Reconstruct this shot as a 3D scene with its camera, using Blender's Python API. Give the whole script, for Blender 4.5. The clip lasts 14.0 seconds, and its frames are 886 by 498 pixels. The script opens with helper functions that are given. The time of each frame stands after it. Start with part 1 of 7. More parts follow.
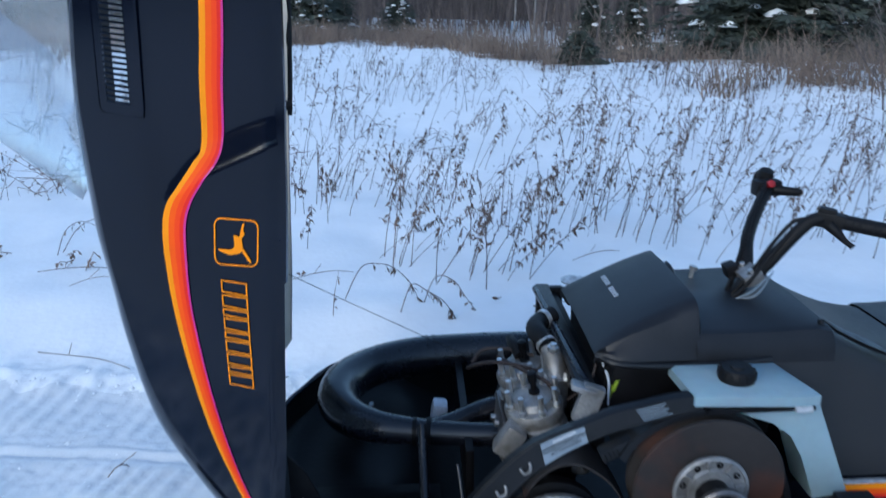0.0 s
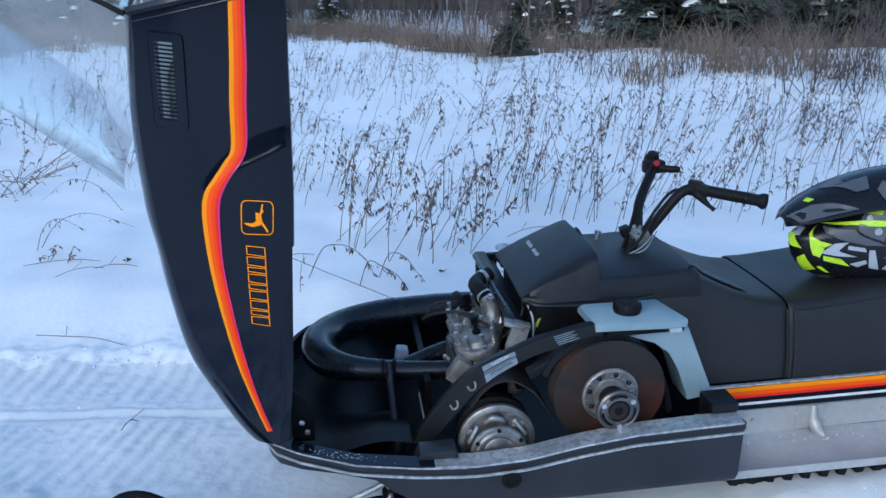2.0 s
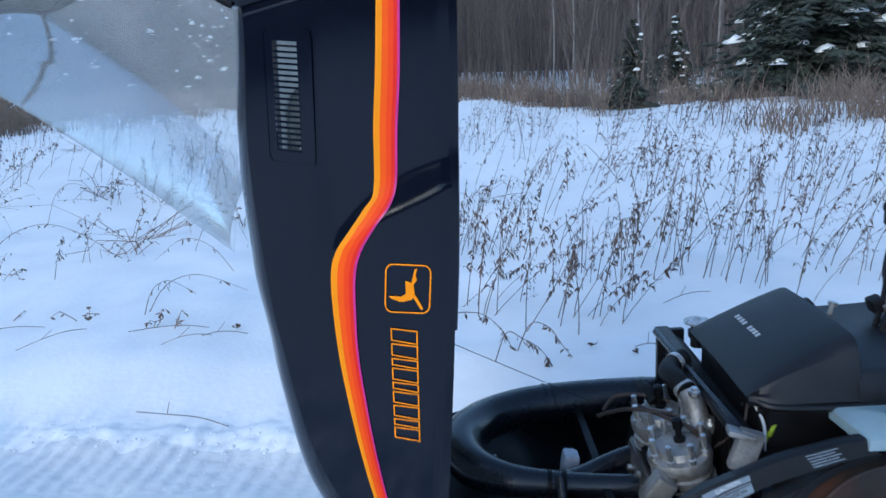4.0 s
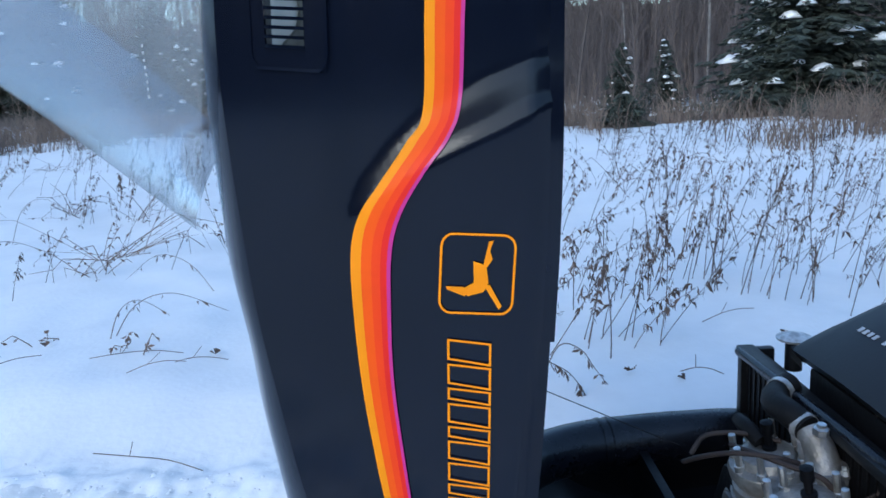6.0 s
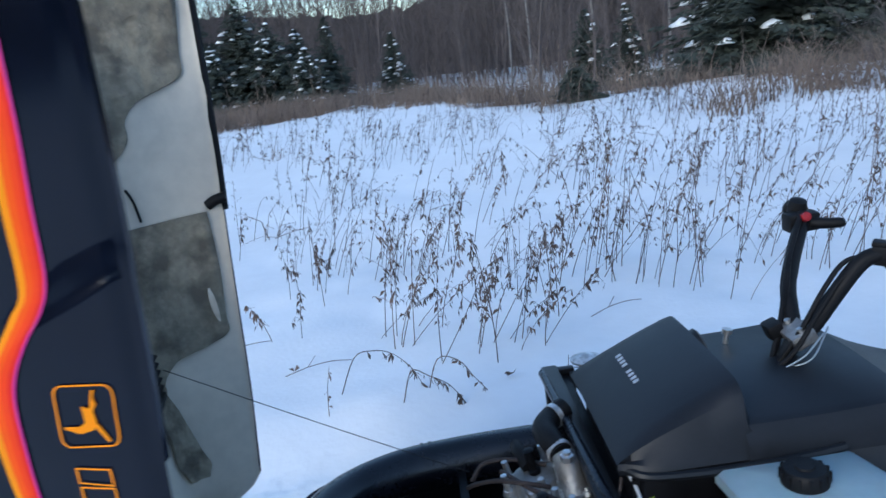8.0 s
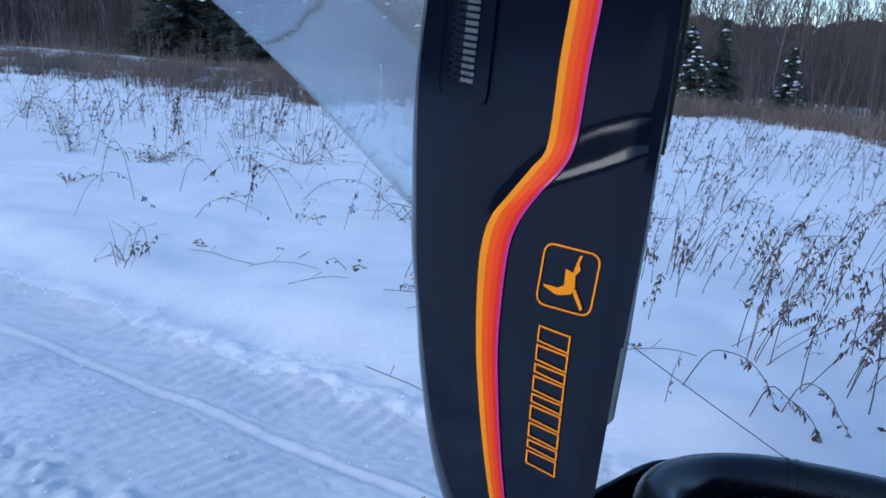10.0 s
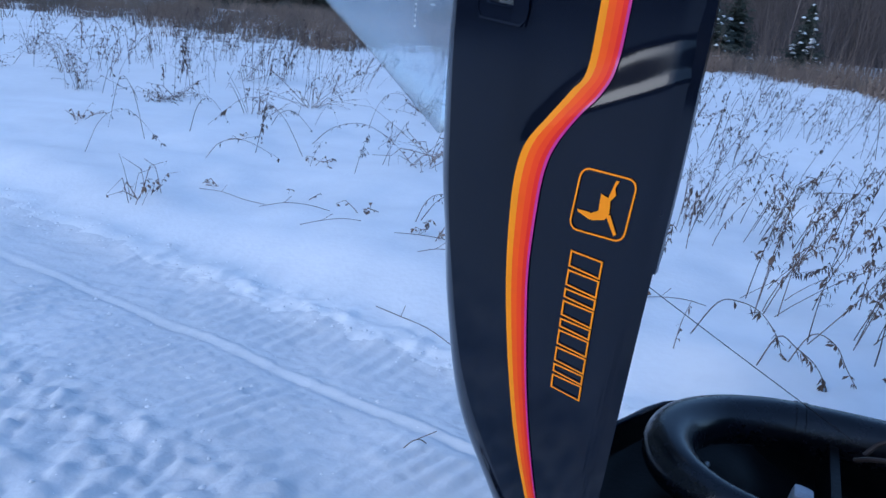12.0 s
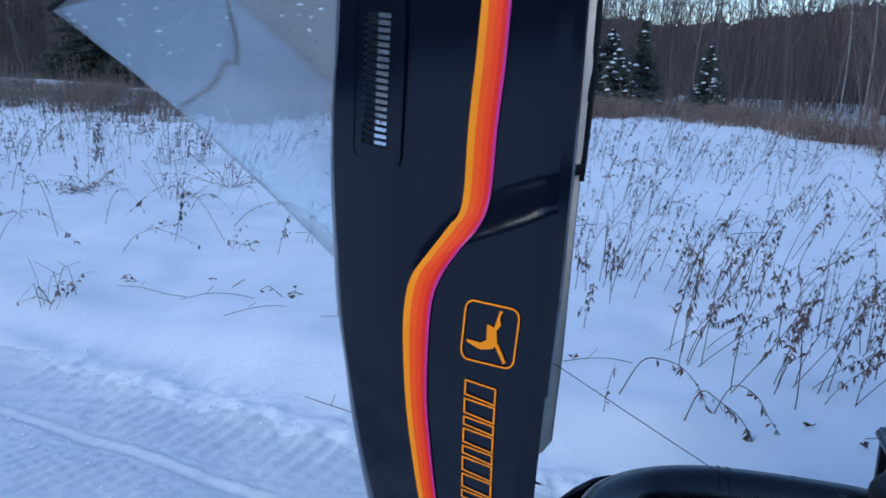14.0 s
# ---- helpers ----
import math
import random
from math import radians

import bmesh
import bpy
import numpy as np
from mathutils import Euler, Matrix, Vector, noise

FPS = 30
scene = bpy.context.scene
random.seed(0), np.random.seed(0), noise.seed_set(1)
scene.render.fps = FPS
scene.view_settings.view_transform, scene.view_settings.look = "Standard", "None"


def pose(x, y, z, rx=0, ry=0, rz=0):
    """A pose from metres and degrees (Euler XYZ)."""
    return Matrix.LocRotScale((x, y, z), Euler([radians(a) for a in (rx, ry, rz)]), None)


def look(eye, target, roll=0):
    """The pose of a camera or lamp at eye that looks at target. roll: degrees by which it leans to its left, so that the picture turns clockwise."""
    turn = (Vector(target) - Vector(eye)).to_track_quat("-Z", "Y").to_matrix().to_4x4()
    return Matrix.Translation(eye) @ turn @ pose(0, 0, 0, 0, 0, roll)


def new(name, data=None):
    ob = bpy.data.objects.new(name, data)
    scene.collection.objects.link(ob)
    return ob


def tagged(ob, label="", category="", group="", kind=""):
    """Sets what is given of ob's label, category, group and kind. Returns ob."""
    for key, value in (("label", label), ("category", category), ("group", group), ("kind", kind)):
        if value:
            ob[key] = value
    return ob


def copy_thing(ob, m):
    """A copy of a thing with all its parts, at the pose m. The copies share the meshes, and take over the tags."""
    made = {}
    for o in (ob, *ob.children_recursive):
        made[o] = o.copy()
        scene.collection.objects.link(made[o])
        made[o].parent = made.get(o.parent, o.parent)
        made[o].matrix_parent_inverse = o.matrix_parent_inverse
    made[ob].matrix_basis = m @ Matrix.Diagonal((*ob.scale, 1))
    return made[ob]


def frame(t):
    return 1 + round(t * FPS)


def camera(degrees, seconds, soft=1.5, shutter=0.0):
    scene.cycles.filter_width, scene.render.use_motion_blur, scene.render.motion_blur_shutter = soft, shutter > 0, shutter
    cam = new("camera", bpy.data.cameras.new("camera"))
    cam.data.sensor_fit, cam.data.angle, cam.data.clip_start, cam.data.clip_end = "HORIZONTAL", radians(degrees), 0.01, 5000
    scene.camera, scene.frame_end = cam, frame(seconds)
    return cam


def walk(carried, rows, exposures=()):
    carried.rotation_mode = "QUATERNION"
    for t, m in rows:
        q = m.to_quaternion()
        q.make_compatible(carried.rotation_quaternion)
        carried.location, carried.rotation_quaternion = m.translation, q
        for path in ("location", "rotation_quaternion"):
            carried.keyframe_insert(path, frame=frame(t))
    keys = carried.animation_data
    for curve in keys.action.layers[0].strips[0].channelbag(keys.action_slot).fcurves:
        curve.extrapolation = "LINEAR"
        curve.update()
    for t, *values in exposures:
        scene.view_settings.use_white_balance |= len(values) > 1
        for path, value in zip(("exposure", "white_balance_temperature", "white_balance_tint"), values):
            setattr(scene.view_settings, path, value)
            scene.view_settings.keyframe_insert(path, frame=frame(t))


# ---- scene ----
cam = camera(59.8, 14.0, shutter=0.3)
METRES, EYE, TILT, LEAN, TURN = 2.88, 1.35, -18.5, 0.5, -2.5
ROWS = [
    (0.0, 0.0, 0.0, 0.0, 0.0, 0.0, -0.0),
    (0.5, -0.0144, -0.0889, -0.0258, -3.81, -2.81, 1.23),
    (1.0, -0.0156, -0.1441, -0.0189, -6.11, -3.32, 3.13),
    (1.5, -0.0137, -0.1613, -0.0136, -5.29, -2.0, 3.33),
    (2.0, -0.0171, -0.1637, -0.0165, -4.37, -0.82, 2.26),
    (2.5, -0.019, -0.1592, -0.0183, -3.14, 0.14, 1.45),
    (3.0, -0.025, -0.1595, -0.0178, -0.83, 1.13, 1.21),
    (3.5, -0.0472, -0.1121, -0.0156, 1.94, 2.47, 1.61),
    (6.0, -0.1096, 0.1629, -0.0126, 2.22, 5.82, 2.23),
    (6.5, -0.1048, 0.1402, 0.0064, -0.3, 3.68, 4.5),
    (7.0, -0.0997, 0.1005, 0.0329, -2.25, 3.39, 6.3),
    (7.5, -0.0617, 0.0897, 0.0411, -1.75, 4.33, 7.45),
    (8.0, 0.0412, 0.1139, 0.0289, 2.16, 3.99, 7.15),
    (8.5, 0.0808, 0.1108, 0.041, 10.67, 3.64, 2.87),
    (9.0, 0.019, 0.0905, 0.0401, 18.71, 4.95, -2.59),
    (11.5, -0.0352, 0.1065, -0.0213, 25.39, -1.1, -13.33),
    (12.0, -0.0326, 0.1043, -0.0219, 25.1, -1.05, -12.88),
    (12.5, -0.0295, 0.1029, -0.0152, 24.71, -0.36, -12.29),
    (13.0, -0.0258, 0.1044, -0.0109, 24.0, 0.83, -11.41),
    (13.5, -0.0287, 0.108, 0.0044, 22.78, 2.31, -10.03),
    (14.0, -0.019, 0.1058, 0.0138, 20.44, 3.9, -7.68),
]
BASE = pose(0, 0, EYE, TILT, LEAN, TURN)
STEPS = [(t, BASE @ pose(METRES * x, METRES * y, METRES * z, 90 + pitch, roll, yaw)) for t, x, y, z, yaw, pitch, roll in ROWS]
# in-between poses where the walker starts, turns and stops
STEPS += [
    (3.7, pose(-0.1683, -0.1623, 1.3791, 74.57, 3.34, -0.03)),
    (5.8, pose(-0.2966, 0.4460, 1.1671, 77.77, 3.12, -0.39)),
    (7.3, pose(-0.2281, 0.3009, 1.3636, 75.51, 6.32, -7.03)),
    (8.2, pose(0.2347, 0.3443, 1.3233, 75.02, 7.89, 0.28)),
    (8.6, pose(0.2357, 0.3120, 1.3694, 75.97, 6.34, 9.09)),
    (9.2, pose(0.0078, 0.3072, 1.3426, 78.19, 2.18, 18.81)),
    (11.3, pose(-0.0869, 0.2698, 1.1939, 72.50, -4.67, 25.82)),
]
LIGHT = [(0.0, 0.88, 5700, 4), (6.0, 0.92, 5700, 4), (8.5, 0.90, 5800, 6), (9.0, 0.65, 5550, 9), (12.0, 0.60, 5250, 10), (13.3, 0.60, 5250, 10), (14.0, 0.51, 5250, 10)]
walk(cam, sorted(STEPS, key=lambda row: row[0]), LIGHT)

# ---- light ----
world = bpy.data.worlds.new("world")
scene.world = world
world.use_nodes = True
wn = world.node_tree.nodes
sky = wn.new("ShaderNodeTexSky")
sky.sky_type, sky.sun_disc = "NISHITA", False
SUN_UP, SUN_TURN = 24.0, 215.0
sky.sun_elevation, sky.sun_rotation = radians(SUN_UP), radians(SUN_TURN)
sky.air_density, sky.dust_density, sky.ozone_density = 1.0, 1.0, 2.0
wn["Background"].inputs["Strength"].default_value = 0.15
world.node_tree.links.new(sky.outputs["Color"], wn["Background"].inputs["Color"])
sun = new("sun", bpy.data.lights.new("sun", "SUN"))
sun.data.energy, sun.data.angle, sun.data.color = 0.5, radians(30), (1.0, 0.93, 0.84)
sun_way = Vector((math.sin(radians(SUN_TURN)) * math.cos(radians(SUN_UP)), math.cos(radians(SUN_TURN)) * math.cos(radians(SUN_UP)), math.sin(radians(SUN_UP))))
sun.matrix_basis = look(sun_way * 30, (0, 0, 0))

# ---- materials ----


def material(name, color, rough=0.5, metal=0.0, coat=0.0, vary=0.15, scale=8.0, bump=0.0, bump_scale=60.0, spread=0.0, spec=0.5, second=None, blotch=3.0):
    """A surface with colour variation at two scales, uneven gloss and fine relief."""
    m = bpy.data.materials.new(name)
    m.use_nodes = True
    n, l = m.node_tree.nodes, m.node_tree.links
    b = n["Principled BSDF"]
    b.inputs["Metallic"].default_value = metal
    b.inputs["Coat Weight"].default_value = coat
    b.inputs["Coat Roughness"].default_value = 0.08
    b.inputs["Specular IOR Level"].default_value = spec
    co = n.new("ShaderNodeTexCoord")
    big, small = n.new("ShaderNodeTexNoise"), n.new("ShaderNodeTexNoise")
    big.inputs["Scale"].default_value, small.inputs["Scale"].default_value = scale, scale * 9
    big.inputs["Detail"].default_value, small.inputs["Detail"].default_value = 5, 4
    for t in (big, small):
        l.new(co.outputs["Object"], t.inputs["Vector"])
    mix = n.new("ShaderNodeMath")
    mix.operation = "MULTIPLY_ADD"
    mix.inputs[1].default_value = 0.4
    l.new(small.outputs["Fac"], mix.inputs[0])
    l.new(big.outputs["Fac"], mix.inputs[2])
    ramp = n.new("ShaderNodeValToRGB")
    ramp.color_ramp.elements[0].position, ramp.color_ramp.elements[1].position = 0.45, 0.95
    lo = [max(0.0, c * (1 - vary)) for c in color]
    hi = [min(1.0, c * (1 + vary)) for c in color]
    ramp.color_ramp.elements[0].color, ramp.color_ramp.elements[1].color = (*lo, 1), (*hi, 1)
    l.new(mix.outputs[0], ramp.inputs[0])
    col = ramp.outputs[0]
    if spread:
        info, hsv, mr = n.new("ShaderNodeObjectInfo"), n.new("ShaderNodeHueSaturation"), n.new("ShaderNodeMapRange")
        mr.inputs["To Min"].default_value, mr.inputs["To Max"].default_value = 1 - spread, 1 + spread
        l.new(info.outputs["Random"], mr.inputs["Value"])
        l.new(mr.outputs[0], hsv.inputs["Value"])
        l.new(col, hsv.inputs["Color"])
        col = hsv.outputs[0]
    if second:
        spot, sr, mx = n.new("ShaderNodeTexNoise"), n.new("ShaderNodeValToRGB"), n.new("ShaderNodeMix")
        spot.inputs["Scale"].default_value, spot.inputs["Detail"].default_value = blotch, 6
        sr.color_ramp.elements[0].position, sr.color_ramp.elements[1].position = 0.47, 0.62
        mx.data_type = "RGBA"
        l.new(co.outputs["Object"], spot.inputs["Vector"])
        l.new(spot.outputs["Fac"], sr.inputs[0])
        l.new(sr.outputs[0], mx.inputs["Factor"])
        l.new(col, mx.inputs["A"])
        mx.inputs["B"].default_value = (*second, 1)
        col = mx.outputs["Result"]
    l.new(col, b.inputs["Base Color"])
    rr = n.new("ShaderNodeMapRange")
    rr.inputs["To Min"].default_value, rr.inputs["To Max"].default_value = max(0.03, rough * 0.8), min(1, rough * 1.25)
    l.new(mix.outputs[0], rr.inputs["Value"])
    l.new(rr.outputs[0], b.inputs["Roughness"])
    if bump:
        tex, bp = n.new("ShaderNodeTexNoise"), n.new("ShaderNodeBump")
        tex.inputs["Scale"].default_value, tex.inputs["Detail"].default_value = bump_scale, 6
        bp.inputs["Strength"].default_value, bp.inputs["Distance"].default_value = bump, 0.01
        l.new(co.outputs["Object"], tex.inputs["Vector"])
        l.new(tex.outputs["Fac"], bp.inputs["Height"])
        l.new(bp.outputs[0], b.inputs["Normal"])
    return m


SNOW = material("snow", (0.85, 0.87, 0.885), 0.75, vary=0.05, scale=1.5, bump=0.22, bump_scale=45)
PACKED = material("packed_snow", (0.70, 0.73, 0.76), 0.7, vary=0.08, scale=1.8, bump=0.28, bump_scale=45)
PAINT = material("black_paint", (0.004, 0.006, 0.013), 0.11, coat=0.0, spec=0.33, vary=0.3, scale=3, bump=0.010, bump_scale=9)
PLASTIC = material("black_plastic", (0.008, 0.009, 0.011), 0.36, spec=0.32, vary=0.3, scale=12, bump=0.05, bump_scale=220)
RUBBER = material("black_rubber", (0.008, 0.008, 0.009), 0.5, spec=0.18, vary=0.3, scale=20, bump=0.1, bump_scale=150)
VINYL = material("black_vinyl", (0.013, 0.013, 0.014), 0.42, spec=0.5, vary=0.2, scale=7, bump=0.12, bump_scale=320)
PIPE = material("black_steel_pipe", (0.006, 0.007, 0.011), 0.24, spec=0.5, vary=0.5, scale=9, bump=0.05, bump_scale=60)
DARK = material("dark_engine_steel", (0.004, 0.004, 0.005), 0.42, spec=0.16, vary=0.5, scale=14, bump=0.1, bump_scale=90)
CAST = material("cast_aluminium", (0.30, 0.30, 0.30), 0.42, metal=0.65, vary=0.4, scale=18, second=(0.22, 0.21, 0.20), blotch=22.0, bump=0.25, bump_scale=130)
STEEL = material("worn_dark_steel", (0.16, 0.15, 0.15), 0.38, metal=0.8, vary=0.4, scale=20, bump=0.1, bump_scale=120)
ALU = material("bare_aluminium", (0.50, 0.50, 0.49), 0.45, metal=0.4, vary=0.2, scale=5, bump=0.06, bump_scale=40)
CHROME = material("worn_bright_trim", (0.60, 0.61, 0.62), 0.35, metal=0.6, vary=0.3, scale=16, second=(0.40, 0.40, 0.40), blotch=60.0, bump=0.1, bump_scale=120)
MACHINED = material("machined_aluminium", (0.30, 0.29, 0.28), 0.36, metal=0.7, vary=0.4, scale=18, second=(0.15, 0.14, 0.13), blotch=20.0, bump=0.1, bump_scale=130)
MOULD = material("moulded_console_plastic", (0.010, 0.011, 0.014), 0.40, spec=0.32, vary=0.3, scale=12, bump=0.05, bump_scale=220)
DULL = material("dull_black_pan_plastic", (0.022, 0.024, 0.031), 0.38, spec=0.45, vary=0.3, scale=6, bump=0.04, bump_scale=160)
WIRE = material("aged_wire_rubber", (0.040, 0.030, 0.028), 0.6, spec=0.3, vary=0.3, scale=30, bump=0.1, bump_scale=150)
PALE = material("pale_grey_graphic", (0.42, 0.45, 0.50), 0.35, vary=0.1, scale=14)
BOLT = material("zinc_bolt", (0.66, 0.66, 0.65), 0.30, metal=0.9, vary=0.3, scale=40)
IRON = material("rusty_cast_iron", (0.022, 0.019, 0.018), 0.5, metal=0.0, spec=0.25, vary=0.4, scale=5, second=(0.085, 0.030, 0.018), blotch=3.6, bump=0.08, bump_scale=90)
CREAM = material("cream_fibreglass", (0.60, 0.535, 0.44), 0.6, vary=0.16, scale=4, bump=0.1, bump_scale=50)
FOAM = material("aged_grey_green_foam", (0.26, 0.225, 0.165), 0.9, vary=0.4, scale=9, second=(0.13, 0.112, 0.085), blotch=14.0, bump=0.6, bump_scale=55)
TANK = material("pale_blue_tank_plastic", (0.25, 0.35, 0.40), 0.35, vary=0.10, scale=6, bump=0.04, bump_scale=80)
TANK.node_tree.nodes["Principled BSDF"].inputs["Subsurface Weight"].default_value = 0.15
TANK.node_tree.nodes["Principled BSDF"].inputs["Subsurface Scale"].default_value = 0.02
YELLOW = material("yellow_decal", (0.95, 0.29, 0.001), 0.4, spec=0.15, vary=0.05, scale=10)
ORANGE = material("orange_decal", (0.93, 0.10, 0.003), 0.4, spec=0.15, vary=0.05, scale=10)
RED = material("red_decal", (0.80, 0.024, 0.016), 0.4, spec=0.15, vary=0.05, scale=10)
PURPLE = material("magenta_decal", (0.55, 0.02, 0.22), 0.3, vary=0.05, scale=10)
WHITE = material("white_decal", (0.75, 0.76, 0.78), 0.4, vary=0.08, scale=12)
LABEL = material("silver_label", (0.22, 0.27, 0.32), 0.4, metal=0.2, vary=0.15, scale=30)
NEON = material("neon_yellow_shell", (0.52, 0.80, 0.02), 0.25, coat=0.4, vary=0.06, scale=10)
SHELL = material("black_helmet_shell", (0.007, 0.007, 0.009), 0.25, coat=0.1, spec=0.35, vary=0.3, scale=9)
GREY = material("grey_helmet_graphic", (0.085, 0.092, 0.105), 0.35, vary=0.12, scale=14)
STEM = material("dry_weed_stem", (0.130, 0.092, 0.070), 0.85, vary=0.35, scale=9, spread=0.35)
LEAF = material("dry_weed_leaf", (0.122, 0.082, 0.062), 0.9, vary=0.4, scale=25, spread=0.35)
STRAW = material("dead_grass", (0.185, 0.140, 0.110), 0.9, vary=0.35, scale=1.3)
BARK = material("grey_brown_bark", (0.062, 0.050, 0.044), 0.9, vary=0.4, scale=2.5)
TWIG = material("bare_twig", (0.098, 0.080, 0.074), 0.9, vary=0.4, scale=0.7)
BIRCH = material("pale_birch_bark", (0.19, 0.175, 0.165), 0.8, vary=0.35, scale=5)
NEEDLE = material("spruce_needles", (0.046, 0.058, 0.046), 0.85, vary=0.45, scale=2.2)
FARWOOD = material("far_winter_wood", (0.058, 0.048, 0.046), 1.0, vary=0.35, scale=0.5)


def clear_plastic():
    m = bpy.data.materials.new("clear_windshield_plastic")
    m.use_nodes = True
    n, l = m.node_tree.nodes, m.node_tree.links
    n.remove(n["Principled BSDF"])
    tr, gl, df = n.new("ShaderNodeBsdfTransparent"), n.new("ShaderNodeBsdfGlossy"), n.new("ShaderNodeBsdfDiffuse")
    tr.inputs["Color"].default_value = (0.93, 0.95, 0.96, 1)
    gl.inputs["Roughness"].default_value = 0.07
    df.inputs["Color"].default_value = (0.75, 0.80, 0.84, 1)
    noi, mr = n.new("ShaderNodeTexNoise"), n.new("ShaderNodeMapRange")
    noi.inputs["Scale"].default_value, noi.inputs["Detail"].default_value = 6, 6
    mr.inputs["To Min"].default_value, mr.inputs["To Max"].default_value = 0.10, 0.25
    l.new(noi.outputs["Fac"], mr.inputs["Value"])
    haze, mix, fr = n.new("ShaderNodeMixShader"), n.new("ShaderNodeMixShader"), n.new("ShaderNodeFresnel")
    fr.inputs["IOR"].default_value = 1.17
    l.new(mr.outputs[0], haze.inputs[0])
    l.new(tr.outputs[0], haze.inputs[1])
    l.new(df.outputs[0], haze.inputs[2])
    less = n.new("ShaderNodeMath")
    less.operation = "MULTIPLY"
    less.inputs[1].default_value = 0.42
    l.new(fr.outputs[0], less.inputs[0])
    l.new(less.outputs[0], mix.inputs[0])
    l.new(haze.outputs[0], mix.inputs[1])
    l.new(gl.outputs[0], mix.inputs[2])
    l.new(mix.outputs[0], n["Material Output"].inputs["Surface"])
    return m


CLEAR = clear_plastic()

# ---- mesh helpers ----


def part(name, bm, mat, parent=None, label="", smooth=True, angle=38):
    """Links a bmesh, built in world coordinates, as one mesh object under a thing or a part."""
    bmesh.ops.recalc_face_normals(bm, faces=bm.faces)
    for f in bm.faces:
        f.smooth = smooth
    if smooth:
        lim = radians(angle)
        for e in bm.edges:
            if len(e.link_faces) == 2 and e.calc_face_angle(0) > lim:
                e.smooth = False
    me = bpy.data.meshes.new(name)
    bm.to_mesh(me)
    bm.free()
    me.materials.append(mat)
    ob = new(name, me)
    if parent:
        ob.parent = parent
        if parent.type == "EMPTY":
            ob.matrix_parent_inverse = parent.matrix_basis.inverted()
    if label:
        ob["label"] = label
    return ob


def thing(name, at, label, category, group="", kind=""):
    e = new(name)
    e.empty_display_size = 0.1
    e.matrix_basis = Matrix.Translation(at)
    return tagged(e, label, category, group, kind)


def box(c, size, turn=(0, 0, 0), bevel=0.004, bm=None):
    bm = bm or bmesh.new()
    m = Matrix.LocRotScale(c, Euler([radians(a) for a in turn]), size)
    made = bmesh.ops.create_cube(bm, size=1, matrix=m)
    if bevel:
        edges = list({e for v in made["verts"] for e in v.link_edges})
        bmesh.ops.bevel(bm, geom=edges, offset=bevel, segments=2, profile=0.6, affect="EDGES")
    return bm


def rings(loops, closed=True, caps=True, bm=None):
    """A skin over rings of equally many points."""
    bm = bm or bmesh.new()
    vs = [[bm.verts.new(p) for p in loop] for loop in loops]
    n = len(vs[0])
    for a, b in zip(vs, vs[1:]):
        for i in range(n if closed else n - 1):
            j = (i + 1) % n
            q = []
            for v in (a[i], a[j], b[j], b[i]):
                if v not in q:
                    q.append(v)
            if len(q) > 2:
                bm.faces.new(q)
    if caps and closed:
        bm.faces.new(vs[0][::-1])
        bm.faces.new(vs[-1])
    return bm


def spline(pts, steps=6):
    """Catmull-Rom through tuples of any length."""
    p = [np.array(q, float) for q in pts]
    p = [2 * p[0] - p[1]] + p + [2 * p[-1] - p[-2]]
    out = []
    for a, b, c, d in zip(p, p[1:], p[2:], p[3:]):
        for k in range(steps):
            t = k / steps
            out.append(0.5 * (2 * b + (c - a) * t + (2 * a - 5 * b + 4 * c - d) * t * t + (3 * b - a - 3 * c + d) * t ** 3))
    out.append(p[-2])
    return out


def tube(pts, r=0.01, seg=10, steps=5, caps=True, bm=None):
    """A tube along points (x, y, z) or (x, y, z, radius)."""
    pts = [tuple(q) + (r,) if len(q) == 3 else tuple(q) for q in pts]
    line = spline(pts, steps) if steps > 1 and len(pts) > 2 else [np.array(q, float) for q in pts]
    loops, side = [], None
    for i, q in enumerate(line):
        a, b = line[max(0, i - 1)][:3], line[min(len(line) - 1, i + 1)][:3]
        way = Vector(b - a).normalized()
        if side is None:
            side = way.orthogonal().normalized()
        side = (side - way * side.dot(way)).normalized()
        up = way.cross(side)
        loops.append([Vector(q[:3]) + (side * math.cos(u) + up * math.sin(u)) * q[3] for u in (2 * math.pi * k / seg for k in range(seg))])
    return rings(loops, True, caps, bm)


def lathe(profile, at, axis=(0, -1, 0), seg=32, bm=None):
    """Turns (radius, height) pairs round an axis through at."""
    ax = Vector(axis).normalized()
    s = ax.orthogonal().normalized()
    u = ax.cross(s)
    loops = [[Vector(at) + ax * h + (s * math.cos(a) + u * math.sin(a)) * max(r, 1e-5) for a in (2 * math.pi * k / seg for k in range(seg))] for r, h in profile]
    return rings(loops, True, True, bm)


def prism(poly, y0, y1, bm=None, bevel=0.0):
    """A plate whose outline is given in x and z, from y0 to y1."""
    bm = bm or bmesh.new()
    a = [bm.verts.new((x, y0, z)) for x, z in poly]
    b = [bm.verts.new((x, y1, z)) for x, z in poly]
    n = len(poly)
    caps = [bm.faces.new(a), bm.faces.new(b[::-1])]
    for i in range(n):
        bm.faces.new((a[(i + 1) % n], a[i], b[i], b[(i + 1) % n]))
    if bevel:
        edges = list({e for f in caps for e in f.edges})
        bmesh.ops.bevel(bm, geom=edges, offset=bevel, segments=2, profile=0.6, affect="EDGES")
    return bm


def smoothstep(a, b, x):
    t = min(1.0, max(0.0, (x - a) / (b - a)))
    return t * t * (3 - 2 * t)


